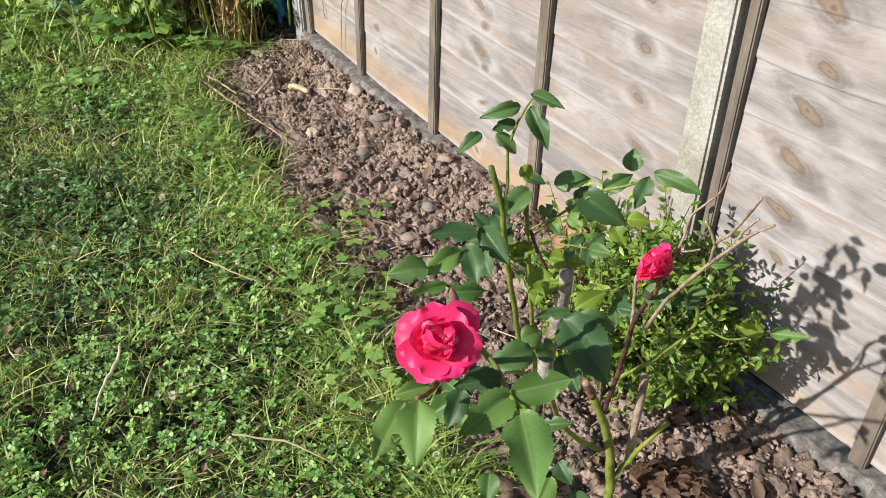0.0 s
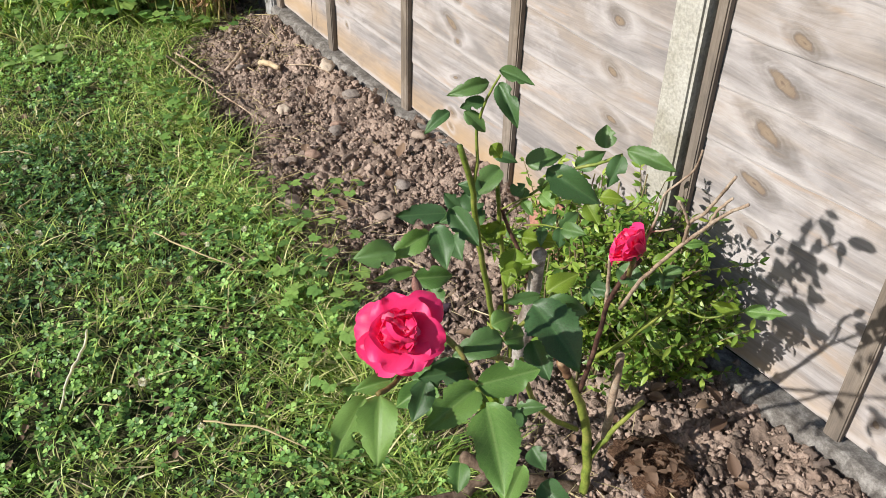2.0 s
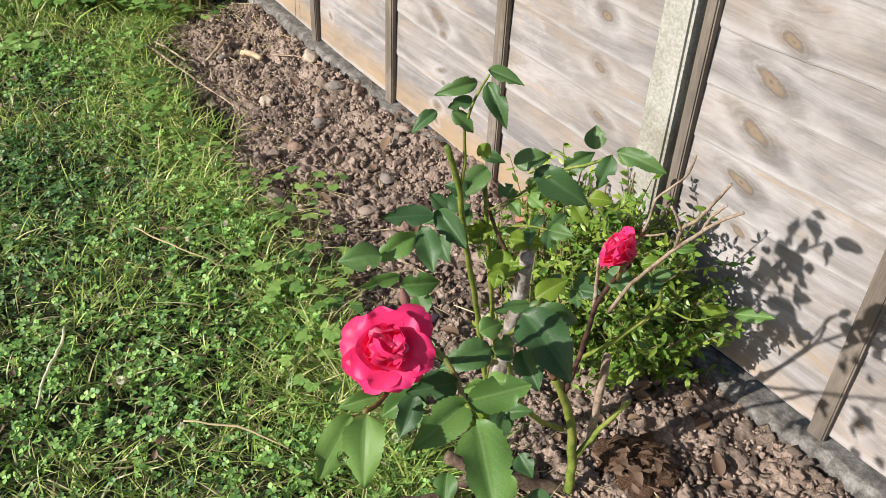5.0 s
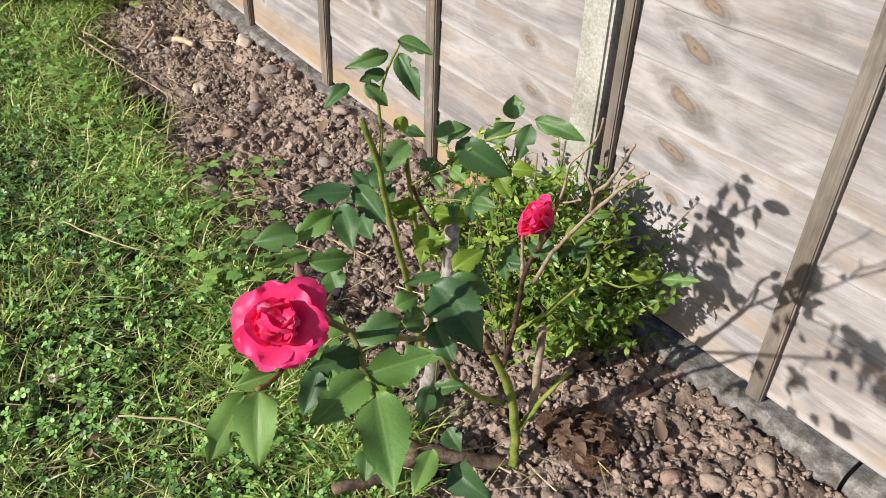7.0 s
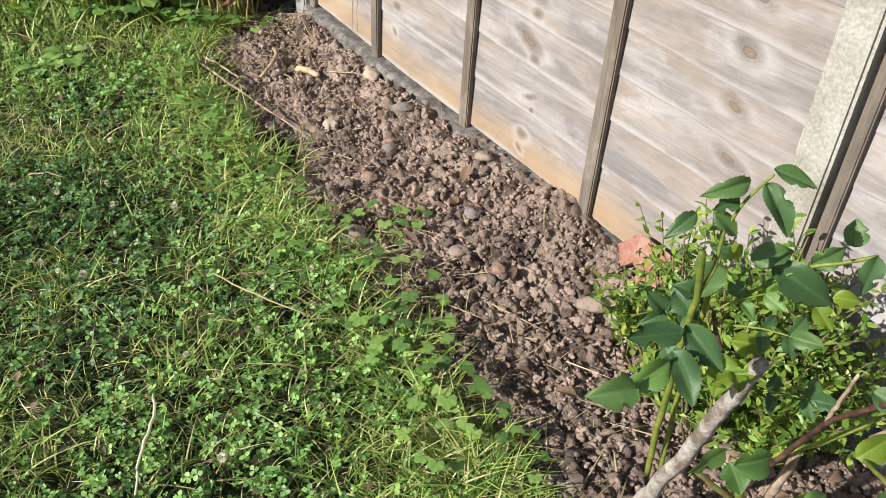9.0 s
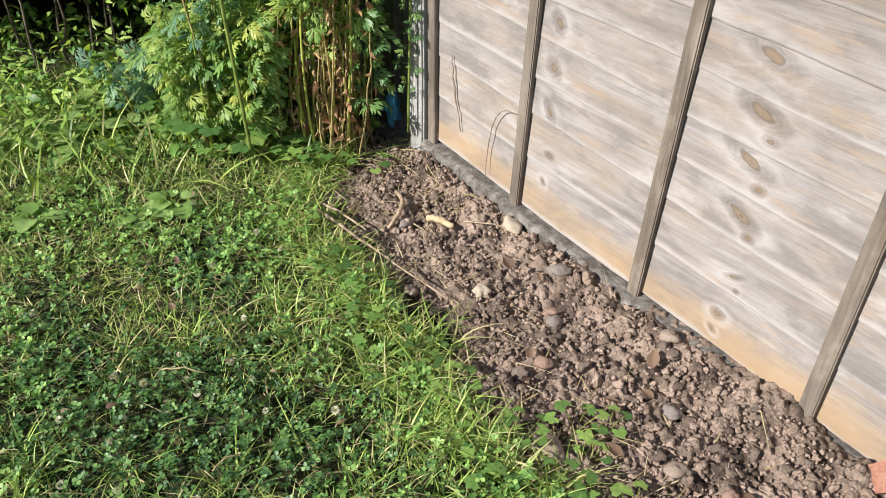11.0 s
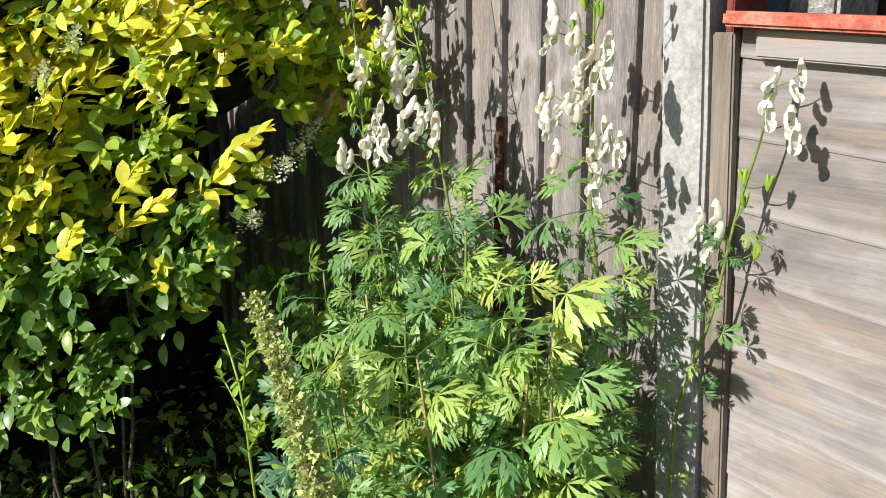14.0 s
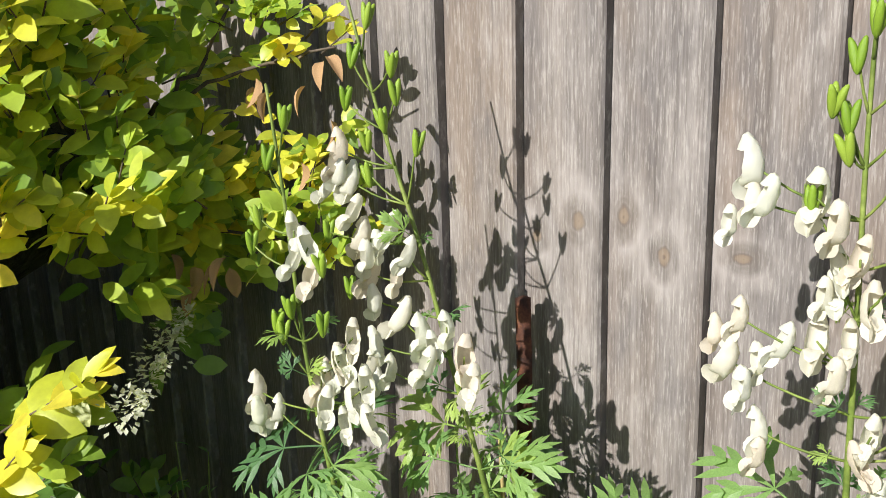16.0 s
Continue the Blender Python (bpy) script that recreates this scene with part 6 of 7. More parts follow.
def leafy(parent, spots, material, low=0.035, high=0.075, drop=-0.15):
    """Cut leaves round a stem. spots: (place, reach); a leaf with a longer reach is larger."""
    for i, (q, reach) in enumerate(spots):
        n = int(rng.integers(0, 5))
        key = (n, material.name)
        if key not in PALM_DATA:
            PALM_DATA[key] = fast_mesh("leaf", *PALMS[n])
            PALM_DATA[key].materials.append(material)
        a = i * 2.4 + rng.uniform(-0.5, 0.5)
        d = np.array((math.cos(a), math.sin(a) - 0.15, rng.uniform(-0.1, 0.75) + drop))
        k = low + (high - low) * rng.uniform(0, 1) ** 1.3
        if q[1] + d[1] * k * 1.5 > 1.13:
            d[1] = -abs(d[1])
        ob = new("leaf", PALM_DATA[key])
        ob.parent = parent
        ob.matrix_basis = Matrix.Translation(q) @ Matrix(frames([d], sunward(1, 0.34) + (0.12, -0.1, 0.0))[0].tolist()).to_4x4() @ Matrix.Diagonal((k, k * rng.uniform(0.9, 1.1), k, 1))


def hood_template(seed=0.0):
    """One hooded flower: a tall narrow helmet open in front with a short beak, two round side wings and two small lower lobes."""
    bm = bmesh.new()
    bmesh.ops.create_uvsphere(bm, u_segments=18, v_segments=14, radius=0.5)
    bmesh.ops.delete(bm, geom=[v for v in bm.verts if v.co.y < -0.20 and v.co.z < 0.16], context="VERTS")
    for v in bm.verts:
        k = 0.5 - v.co.z
        v.co.x *= 0.50 + 0.20 * k
        v.co.y = v.co.y * (0.62 + 0.22 * k) - 0.24 * max(0.0, 0.28 - v.co.z) * (v.co.y < 0.05)
        v.co.z = v.co.z * 1.30 + 0.10
        v.co *= 1 + 0.13 * noise.noise(v.co * 2.4 + Vector((seed, 0, seed))) + 0.13 * noise.noise(v.co * 7 + Vector((0, seed, 0)))
    v = np.array([q.co[:] for q in bm.verts])
    bmesh.ops.triangulate(bm, faces=bm.faces[:])
    f = np.array([[q.index for q in p.verts] + [p.verts[2].index] for p in bm.faces])
    bm.free()
    wing = leaf_form(8, 0.98, 0.30, 0.30, 0.02, peak=0.58, tip=0.5, across=7)
    w = wing[0].copy()
    w[:, 2] += [0.06 * noise.noise((a * 5 + seed, b * 5, 3.0)) for a, b, _ in w]
    parts = []
    for x, turn, tilt, size in ((0.20, -52 + 8 * seed, -52, 0.78), (-0.20, 52 - 5 * seed, -58, 0.74), (0.08, -16, -30 - 6 * seed, 0.50), (-0.08, 18, -22, 0.44)):
        parts.append(moved((w * size, wing[1], wing[2]), pose(x, -0.06, -0.22, tilt, 0, 180 + turn)))
    wv, wf, wu = merge(*parts)
    return v, f, wv, wf, wu


def hood_mesh(seed):
    v, f, wv, wf, wu = hood_template(seed)
    faces = [tuple(dict.fromkeys(q)) for q in f.tolist()] + [tuple(int(i) + len(v) for i in q) for q in wf]
    me = bpy.data.meshes.new("flower")
    me.from_pydata(np.concatenate([v, wv]).tolist(), [], faces)
    me.polygons.foreach_set("use_smooth", [True] * len(me.polygons))
    me.update()
    me.materials.append(M_hood)
    return me


def pod_mesh():
    """Three upright follicles joined at their foot."""
    bm = bmesh.new()
    for i in range(3):
        m = pose(0, 0, 0, 0, 0, 120 * i) @ pose(0.12, 0, 0.45, 0, 16, 0) @ Matrix.Diagonal((0.15, 0.15, 0.5, 1))
        made = bmesh.ops.create_uvsphere(bm, u_segments=8, v_segments=8, radius=1.0, matrix=m)
        for v in made["verts"]:
            if v.co.z > 0.75:
                k = (v.co.z - 0.75) / 0.3
                v.co.x *= 1 + 0.25 * k
                v.co.y *= 1 + 0.25 * k
    me = to_mesh(bm, "seed_pod", True)
    me.materials.append(M_pod)
    return me


HOODS, POD = [hood_mesh(0.0), hood_mesh(1.3), hood_mesh(2.6)], pod_mesh()


def monkshood(*points, bare=False):
    plant = new("monkshood")
    tagged(plant, "tall monkshood with cream hooded flowers and cut green leaves", "monkshood", group="monkshood plants")
    line = bend(*points, n=44)
    part("stem", stem_mesh("stem", [(line, (0.0042, 0.0036, 0.0028, 0.0014))]), M_monk_stem, plant)
    spots = []
    for i, q in enumerate(line[5:38]):
        k = i / 32
        for _ in range(4 if q[2] < 1.12 else 2):
            if q[2] < 1.2 or i % 2:
                spots.append((q, 0.085 * (1 - k) * rng.uniform(0.5, 1.1) + 0.02))
    if bare:
        spots = [(q, r * 0.4) for q, r in spots[::3]]
    big = [s for s in spots if s[0][2] < 1.08]
    small = [s for s in spots if s[0][2] >= 1.08]
    leafy(plant, big, M_monk, *((0.018, 0.034) if bare else (0.036, 0.068)))
    if small:
        leafy(plant, small, M_monk, 0.012, 0.028, 0.1)
    plant["line"] = [float(c) for c in line.ravel()]
    return plant


def held(plant, place):
    """A short stalk from the plant's stem to a flower or pod."""
    line = np.array(plant["line"]).reshape(-1, 3)
    place = np.array(place)
    i = int(np.argmin(np.linalg.norm(line - (place - (0, 0, 0.03)), axis=1)))
    part("flower_stalk", stem_mesh("flower_stalk", [(bend(line[i], line[i] * 0.4 + place * 0.6 + (0, 0, -0.006), place, n=6), (0.0011, 0.0008))]), M_monk_stem, plant)
    return line[i]


def hood(plant, place):
    """A flower at a place, as often as not with a smaller one close below it."""
    root = held(plant, place)
    n = len(plant.children)
    out = Vector((place[0] - root[0], place[1] - root[1] - 0.02, 0))
    for k in range(1 + (n % 3 == 0)):
        ob = new("flower", HOODS[(n + k) % 3])
        ob.parent = plant
        at = Vector(place) + k * Vector((0.017 * math.sin(n * 1.1 + k), -0.006 - 0.006 * math.cos(n), (-0.020 if k < 2 else 0.013) + 0.006 * math.sin(n * 2.3)))
        turn = math.degrees(math.atan2(out.x, -out.y)) + 38 * math.sin((n + k) * 2.7)
        size = (1 - 0.13 * k) * (0.0242 + 0.0036 * math.sin(n * 3.1))
        ob.matrix_basis = Matrix.Translation(at) @ pose(0, 0, 0, -8 + 16 * math.sin((n + k) * 1.9), 12 * math.sin(n + 2 * k), turn) @ Matrix.Diagonal((size * (0.92 + 0.12 * math.sin(n * 4.3)), size * 0.9, size * 1.05, 1))
    return ob


def pods(plant, place):
    held(plant, place)
    n = len(plant.children)
    ob = new("seed_pod", POD)
    ob.parent = plant
    ob.matrix_basis = Matrix.Translation(place) @ pose(0, 0, -0.011, 10 * math.sin(n * 1.3), 10 * math.sin(n * 2.1), n * 40) @ Matrix.Diagonal((0.021, 0.021, 0.025, 1))
    return ob


stalk_a = monkshood((-3.22, 0.86, 0.0), (-3.275, 0.900, 0.874), (-3.323, 0.900, 1.042), (-3.348, 0.900, 1.147), (-3.355, 0.900, 1.200), (-3.365, 0.900, 1.318), (-3.378, 0.900, 1.406))
stalk_b = monkshood((-3.15, 0.97, 0.0), (-3.149, 0.980, 0.808), (-3.211, 0.980, 1.055), (-3.244, 0.980, 1.151), (-3.276, 0.980, 1.262), (-3.308, 0.980, 1.337), (-3.339, 0.980, 1.427), (-3.360, 0.980, 1.497))
stalk_c = monkshood((-2.93, 1.02, 0.0), (-2.877, 1.030, 0.845), (-2.923, 1.030, 1.061), (-2.925, 1.030, 1.204), (-2.929, 1.030, 1.336), (-2.930, 1.030, 1.448), (-2.927, 1.030, 1.481))
stalk_d = monkshood((-2.80, 1.11, 0.1), (-2.826, 1.128, 0.747), (-2.770, 1.128, 0.936), (-2.746, 1.128, 1.088), (-2.717, 1.128, 1.189), (-2.711, 1.128, 1.247), bare=True)
hood(stalk_a, (-3.420, 0.895, 1.115))
hood(stalk_a, (-3.390, 0.895, 1.102))
hood(stalk_a, (-3.324, 0.895, 1.148))
hood(stalk_a, (-3.300, 0.895, 1.170))
hood(stalk_a, (-3.331, 0.895, 1.267))
hood(stalk_a, (-3.281, 0.895, 1.195))
hood(stalk_a, (-3.267, 0.895, 1.155))
hood(stalk_a, (-3.285, 0.895, 1.140))
hood(stalk_a, (-3.348, 0.895, 1.280))
hood(stalk_b, (-3.287, 0.960, 1.196))
hood(stalk_b, (-3.262, 0.960, 1.184))
hood(stalk_b, (-3.232, 0.960, 1.196))
hood(stalk_b, (-3.213, 0.960, 1.173))
hood(stalk_b, (-3.303, 0.960, 1.141))
hood(stalk_b, (-3.331, 0.960, 1.265))
hood(stalk_b, (-3.294, 0.960, 1.277))
hood(stalk_b, (-3.322, 0.960, 1.231))
hood(stalk_b, (-3.275, 0.960, 1.256))
hood(stalk_b, (-3.342, 0.960, 1.317))
hood(stalk_b, (-3.363, 0.960, 1.334))
hood(stalk_b, (-3.354, 0.960, 1.347))
hood(stalk_b, (-3.319, 0.960, 1.163))
hood(stalk_c, (-3.000, 1.020, 1.344))
hood(stalk_c, (-2.997, 1.020, 1.319))
hood(stalk_c, (-2.955, 1.020, 1.323))
hood(stalk_c, (-3.003, 1.020, 1.231))
hood(stalk_c, (-3.011, 1.020, 1.197))
hood(stalk_c, (-2.971, 1.020, 1.217))
hood(stalk_c, (-2.948, 1.020, 1.223))
hood(stalk_c, (-2.925, 1.020, 1.284))
hood(stalk_c, (-2.898, 1.020, 1.284))
hood(stalk_c, (-2.916, 1.020, 1.253))
hood(stalk_c, (-2.890, 1.020, 1.187))
hood(stalk_c, (-2.909, 1.020, 1.162))
hood(stalk_c, (-2.985, 1.020, 1.147))
hood(stalk_c, (-2.883, 1.020, 1.176))
hood(stalk_c, (-2.859, 1.020, 1.170))
hood(stalk_c, (-2.904, 1.020, 1.112))
hood(stalk_c, (-2.937, 1.020, 1.277))
hood(stalk_c, (-2.891, 1.020, 1.299))
hood(stalk_d, (-2.710, 1.128, 1.257))
hood(stalk_d, (-2.673, 1.128, 1.266))
hood(stalk_d, (-2.713, 1.128, 1.236))
hood(stalk_d, (-2.804, 1.128, 1.062))
hood(stalk_d, (-2.778, 1.128, 1.073))
hood(stalk_d, (-2.775, 1.128, 1.038))
hood(stalk_d, (-2.682, 1.128, 1.206))
pods(stalk_a, (-3.377, 0.890, 1.193))
pods(stalk_a, (-3.353, 0.890, 1.211))
pods(stalk_a, (-3.313, 0.890, 1.202))
pods(stalk_a, (-3.308, 0.890, 1.256))
pods(stalk_a, (-3.388, 0.890, 1.289))
pods(stalk_a, (-3.368, 0.890, 1.184))
pods(stalk_a, (-3.373, 0.890, 1.343))
pods(stalk_a, (-3.346, 0.890, 1.378))
pods(stalk_a, (-3.403, 0.890, 1.264))
pods(stalk_b, (-3.344, 0.970, 1.428))
pods(stalk_b, (-3.295, 0.970, 1.419))
pods(stalk_b, (-3.290, 0.970, 1.395))
pods(stalk_b, (-3.354, 0.970, 1.390))
pods(stalk_b, (-3.305, 0.970, 1.371))
pods(stalk_b, (-3.269, 0.970, 1.352))
pods(stalk_b, (-3.327, 0.970, 1.352))
pods(stalk_b, (-3.326, 0.970, 1.322))
pods(stalk_b, (-3.388, 0.970, 1.262))
pods(stalk_b, (-3.361, 0.970, 1.209))
pods(stalk_b, (-3.323, 0.970, 1.461))
pods(stalk_c, (-2.938, 1.020, 1.376))
pods(stalk_c, (-2.899, 1.020, 1.415))
pods(stalk_c, (-2.895, 1.020, 1.388))
pods(stalk_c, (-2.949, 1.020, 1.387))
pods(stalk_c, (-2.936, 1.020, 1.356))
pods(stalk_c, (-2.958, 1.020, 1.320))
pods(stalk_c, (-2.905, 1.020, 1.344))
pods(stalk_c, (-2.936, 1.020, 1.415))
pods(stalk_c, (-2.927, 1.020, 1.437))
pods(stalk_d, (-2.740, 1.128, 1.127))
pods(stalk_d, (-2.705, 1.128, 1.124))
pods(stalk_d, (-2.737, 1.128, 1.096))
pods(stalk_d, (-2.714, 1.128, 1.030))


def leafy_clump(x, y, top, n, material, label, low=0.044, high=0.082, lean=(0, 0), spread=0.04, from_=0.3):
    """Leafy shoots with no flowers."""
    plant = new("monkshood")
    tagged(plant, label, "monkshood", group="monkshood plants")
    spots = []
    for k in range(n):
        a = rng.uniform(0, 6.28)
        base = np.array((x + 0.5 * spread * math.cos(a), y + 0.5 * spread * math.sin(a), -0.01))
        tip = np.array((x + lean[0] + 2.2 * spread * math.cos(a), min(y + lean[1] + 2.2 * spread * math.sin(a), 1.08), top * rng.uniform(0.82, 1.05)))
        line = bend(base, (base + tip) / 2 + rng.normal(0, 0.01, 3), tip, n=18)
        part("stem", stem_mesh("stem", [(line, (0.0042, 0.0035, 0.002))]), M_monk_stem if k % 3 else M_dry_stem, plant)
        for q in line:
            if q[2] > from_ * top:
                for _ in range(3 if rng.uniform() < 0.4 else 2):
                    spots.append((q, rng.uniform(0.03, 0.10)))
    leafy(plant, spots, material, low, high)
    return plant


for x, y, top, n, lean in ((-3.10, 0.80, 0.88, 4, (-0.03, -0.03)), (-3.01, 0.90, 0.86, 4, (0.0, -0.02)), (-2.96, 1.00, 0.92, 4, (0.0, 0)), (-3.22, 0.92, 0.98, 4, (0, 0)),
                          (-3.05, 0.98, 0.98, 4, (0, 0)), (-2.97, 0.93, 0.62, 2, (0.03, -0.02)), (-3.14, 1.02, 1.02, 3, (0, 0)), (-3.30, 0.86, 0.92, 3, (-0.02, 0))):
    leafy_clump(x, y, top, n, M_fresh if x > -3.12 else M_monk, "leafy green monkshood shoots with deeply cut leaves", lean=lean, from_=0.62 if x > -3.0 else 0.36)
leafy_clump(-3.16, 0.62, 0.64, 4, M_monk_blue, "blue-green shoots with finely cut leaves", 0.028, 0.05, (0.03, -0.04), from_=0.6)
leafy_clump(-3.50, 0.50, 0.24, 3, M_monk_blue, "low blue-green shoots with finely cut leaves", 0.035, 0.06, (0.0, -0.02))
M_lime = leaf_mat("yellow-green cut leaf", ((0.15, 0.27, 0.085), (0.22, 0.36, 0.105), (0.31, 0.44, 0.12), (0.42, 0.49, 0.13)), "object", gloss=0.40, through_=0.40)
for x, y, top, n, lean in ((-3.12, 0.62, 0.40, 4, (0.03, -0.05)), (-3.07, 0.70, 0.44, 4, (0.02, -0.05)), (-3.22, 0.66, 0.46, 5, (0, -0.04)), (-3.3, 0.70, 0.40, 4, (0, -0.03))):
    leafy_clump(x, y, top, n, M_lime, "yellow-green low shoots with cut leaves", 0.036, 0.062, lean, from_=0.25)


def withered(x, y, n, label):
    """Yellowed bare stems with shrivelled leaves hanging on them."""
    plant = new("withered_stems")
    tagged(plant, label, "withered stems")
    place, way, size = [], [], []
    for i in range(n):
        a, r = rng.uniform(0, 6.28), rng.uniform(0.3, 1.0)
        base = np.array((x + 0.08 * r * math.cos(a), y + 0.07 * r * math.sin(a), 0.0))
        tip = base + (rng.normal(0, 0.035), rng.normal(0, 0.03), rng.uniform(0.34, 0.62))
        line = bend(base, (base + tip) / 2 + rng.normal(0, 0.016, 3), tip, n=10, jitter=0.002, seed=i)
        part("stem", stem_mesh("stem", [(line, (0.0046, 0.003) if i % 4 == 0 else (0.0030, 0.0016))]), M_yellow_stem if i % 4 == 0 else M_dry_stem, plant)
        for q in line[2:]:
            for _ in range(1 + (i % 3 == 1)):
                place.append(q + rng.normal(0, 0.012, 3)), way.append(rng.normal(0, 1, 3) * (0.6, 0.6, 0.3) + (0, 0, -0.8)), size.append(rng.uniform(0.014, 0.042))
    k = len(place)
    part("dead_leaves", fast_mesh("dead_leaves", *scattered(leaf_form(4, 0.4, 1.2, 0.5), frames(way, roll=rng.uniform(0, 6, k)), place, np.array(size))), M_dry, plant, "shrivelled brown leaves").name = "dead_foliage"
    return plant


withered(-2.94, 0.90, 24, "yellowed monkshood stems with shrivelled brown leaves")
withered(-2.92, 0.94, 12, "yellow-green upright stalks with a few brown leaves")
withered(-3.04, 0.82, 14, "dry yellow stems with brown withered leaves")
withered(-2.95, 1.04, 6, "dry brown monkshood stems beside the concrete post")
leafy_clump(-3.14, 0.72, 0.50, 5, M_fresh, "fresh green shoots with cut leaves before the withered stems", 0.045, 0.075, (0.02, -0.04), from_=0.3)
leafy_clump(-2.95, 0.86, 0.70, 2, M_fresh, "fresh green shoots with cut leaves over the withered stems", 0.05, 0.085, (0.03, -0.04), from_=0.75)

for x, y, r, n, size in ((-3.14, 0.66, 0.15, 7, 0.06), (-3.08, 0.74, 0.14, 7, 0.055), (-3.22, 0.72, 0.16, 7, 0.06), (-3.00, 0.72, 0.10, 6, 0.045), (-3.30, 0.64, 0.13, 6, 0.055), (-2.93, 0.80, 0.08, 6, 0.03), (-2.88, 0.86, 0.07, 6, 0.028)):
    weed(x, y, r, n, size, "pale green weed with broad scalloped leaves before the shoots")

# ---- seed spike ----
M_spike = leaf_mat("seed husks", ((0.27, 0.36, 0.12), (0.38, 0.46, 0.17), (0.52, 0.56, 0.26), (0.50, 0.45, 0.25)), gloss=0.7, through_=0.3)
spike = tagged(new("seed_spike"), "tall yellowish green seed spike leaning over the weeds", "seed spike")
spine = bend((-2.95, 0.66, 0.0), (-2.94, 0.62, 0.40), (-2.955, 0.60, 0.68), (-3.035, 0.60, 0.825), (-3.144, 0.60, 0.954), n=48)
part("stem", stem_mesh("stem", [(spine, (0.006, 0.005, 0.003))]), M_monk_stem, spike)
tuft_p, tuft_w, tuft_s = [], [], []
husk_from = int(np.argmax(spine[:, 2] > 0.66))
for i, q in enumerate(spine[husk_from:]):
    k = i / (len(spine) - husk_from)
    for _ in range(110):
        d = rng.normal(0, 1, 3) + (0, 0, 0.25)
        d /= np.linalg.norm(d)
        tuft_p.append(q + d * (0.017 - 0.009 * k ** 2) * rng.uniform(0.35, 1.0) + rng.normal(0, 0.004, 3)), tuft_w.append(d), tuft_s.append(rng.uniform(0.008, 0.016) * (1.1 - 0.45 * k))
part("husk_coat", fast_mesh("husk_coat", *scattered(leaf_form(2, 0.75, 0.5, 0.2), frames(tuft_w, sunward(len(tuft_w), 0.7)), tuft_p, np.array(tuft_s))), M_spike, spike, "bristly pale seed husks")
sprig = tagged(new("weed"), "upright pale green weed sprig with narrow leaves", "weed")
lines_ = [bend((-3.07, 0.58, 0.0), (-3.08, 0.56, 0.55), (-3.086, 0.55, 0.763), (-3.088, 0.55, 0.853), (-3.148, 0.55, 0.915), n=26), bend((-3.086, 0.55, 0.763), (-3.05, 0.55, 0.80), (-3.022, 0.548, 0.832), n=8),
          bend((-3.086, 0.55, 0.80), (-3.13, 0.55, 0.83), (-3.189, 0.552, 0.845), n=8), bend((-3.088, 0.55, 0.853), (-3.075, 0.55, 0.89), (-3.066, 0.55, 0.92), n=7)]
for j, line in enumerate(lines_):
    part("stem", stem_mesh("stem", [(line, (0.0026, 0.0016) if j == 0 else (0.0015, 0.001))]), M_pod, sprig)
    for i, q in enumerate(line[8 if j == 0 else 2:]):
        for m in range(2 if q[2] > 0.75 else 1):
            a = i * 2.4 + m * 3.1
            me = fast_mesh("leaf", *scattered(leaf_form(4, 0.34, 0.4, 0.2), frames([(math.cos(a), math.sin(a), 1.1)]), [q], np.array([rng.uniform(0.012, 0.026) if q[2] > 0.75 else rng.uniform(0.025, 0.05)])))
            part("leaf", me, M_pod if q[2] > 0.78 else M_weed, sprig)

# ---- rusty bar and blue bag by the fence ----
M_rust = stained("rusty iron", ((0.030, 0.014, 0.010), (0.075, 0.028, 0.016), (0.14, 0.055, 0.028)), 45, 200, 0.75, 0.5)
bar = part("iron_bar", stem_mesh("iron_bar", [(bend((-3.245, 1.105, 0.0), (-3.27, 1.14, 0.6), (-3.288, 1.160, 1.165), n=14, jitter=0.0012, seed=3), (0.0085, 0.009))]), M_rust)
tagged(bar, "rusty brown iron bar leaning against the grey boards", "iron bar")
M_bag = stained("blue plastic", ((0.015, 0.09, 0.20), (0.03, 0.17, 0.32), (0.08, 0.3, 0.45)), 30, 90, 0.3, 0.5, 0.006)
bag = part("plastic_bag", fast_mesh("plastic_bag", *rock_form(41.0, 4, 1.0, 0.9)), M_bag)
bag.matrix_basis = pose(-2.905, 1.115, 0.14) @ Matrix.Diagonal((0.055, 0.045, 0.10, 1))
tagged(bag, "crumpled blue plastic bag behind the stems", "plastic bag")

# ---- golden hedge ----
M_gold = leaf_mat("golden hedge leaf", ((0.42, 0.50, 0.055), (0.58, 0.60, 0.06), (0.72, 0.68, 0.07), (0.80, 0.68, 0.09)), gloss=0.38, through_=0.42)
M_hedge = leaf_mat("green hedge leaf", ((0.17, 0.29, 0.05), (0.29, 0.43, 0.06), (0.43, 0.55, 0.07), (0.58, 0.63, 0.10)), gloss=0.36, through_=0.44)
# Darker copy of the green leaf, standing in for shade low in the hedge.
M_hedge_shade = leaf_mat("shaded hedge leaf", ((0.09, 0.19, 0.05), (0.145, 0.27, 0.06), (0.21, 0.35, 0.07), (0.31, 0.44, 0.085)), gloss=0.36, through_=0.42)
M_branch = stained("hedge branch bark", ((0.05, 0.038, 0.028), (0.10, 0.078, 0.058), (0.17, 0.135, 0.10)), 30, 150, 0.9, 0.4)
M_panicle = leaf_mat("white hedge blossom", ((0.58, 0.60, 0.50), (0.68, 0.69, 0.62), (0.42, 0.48, 0.30)), gloss=0.6)


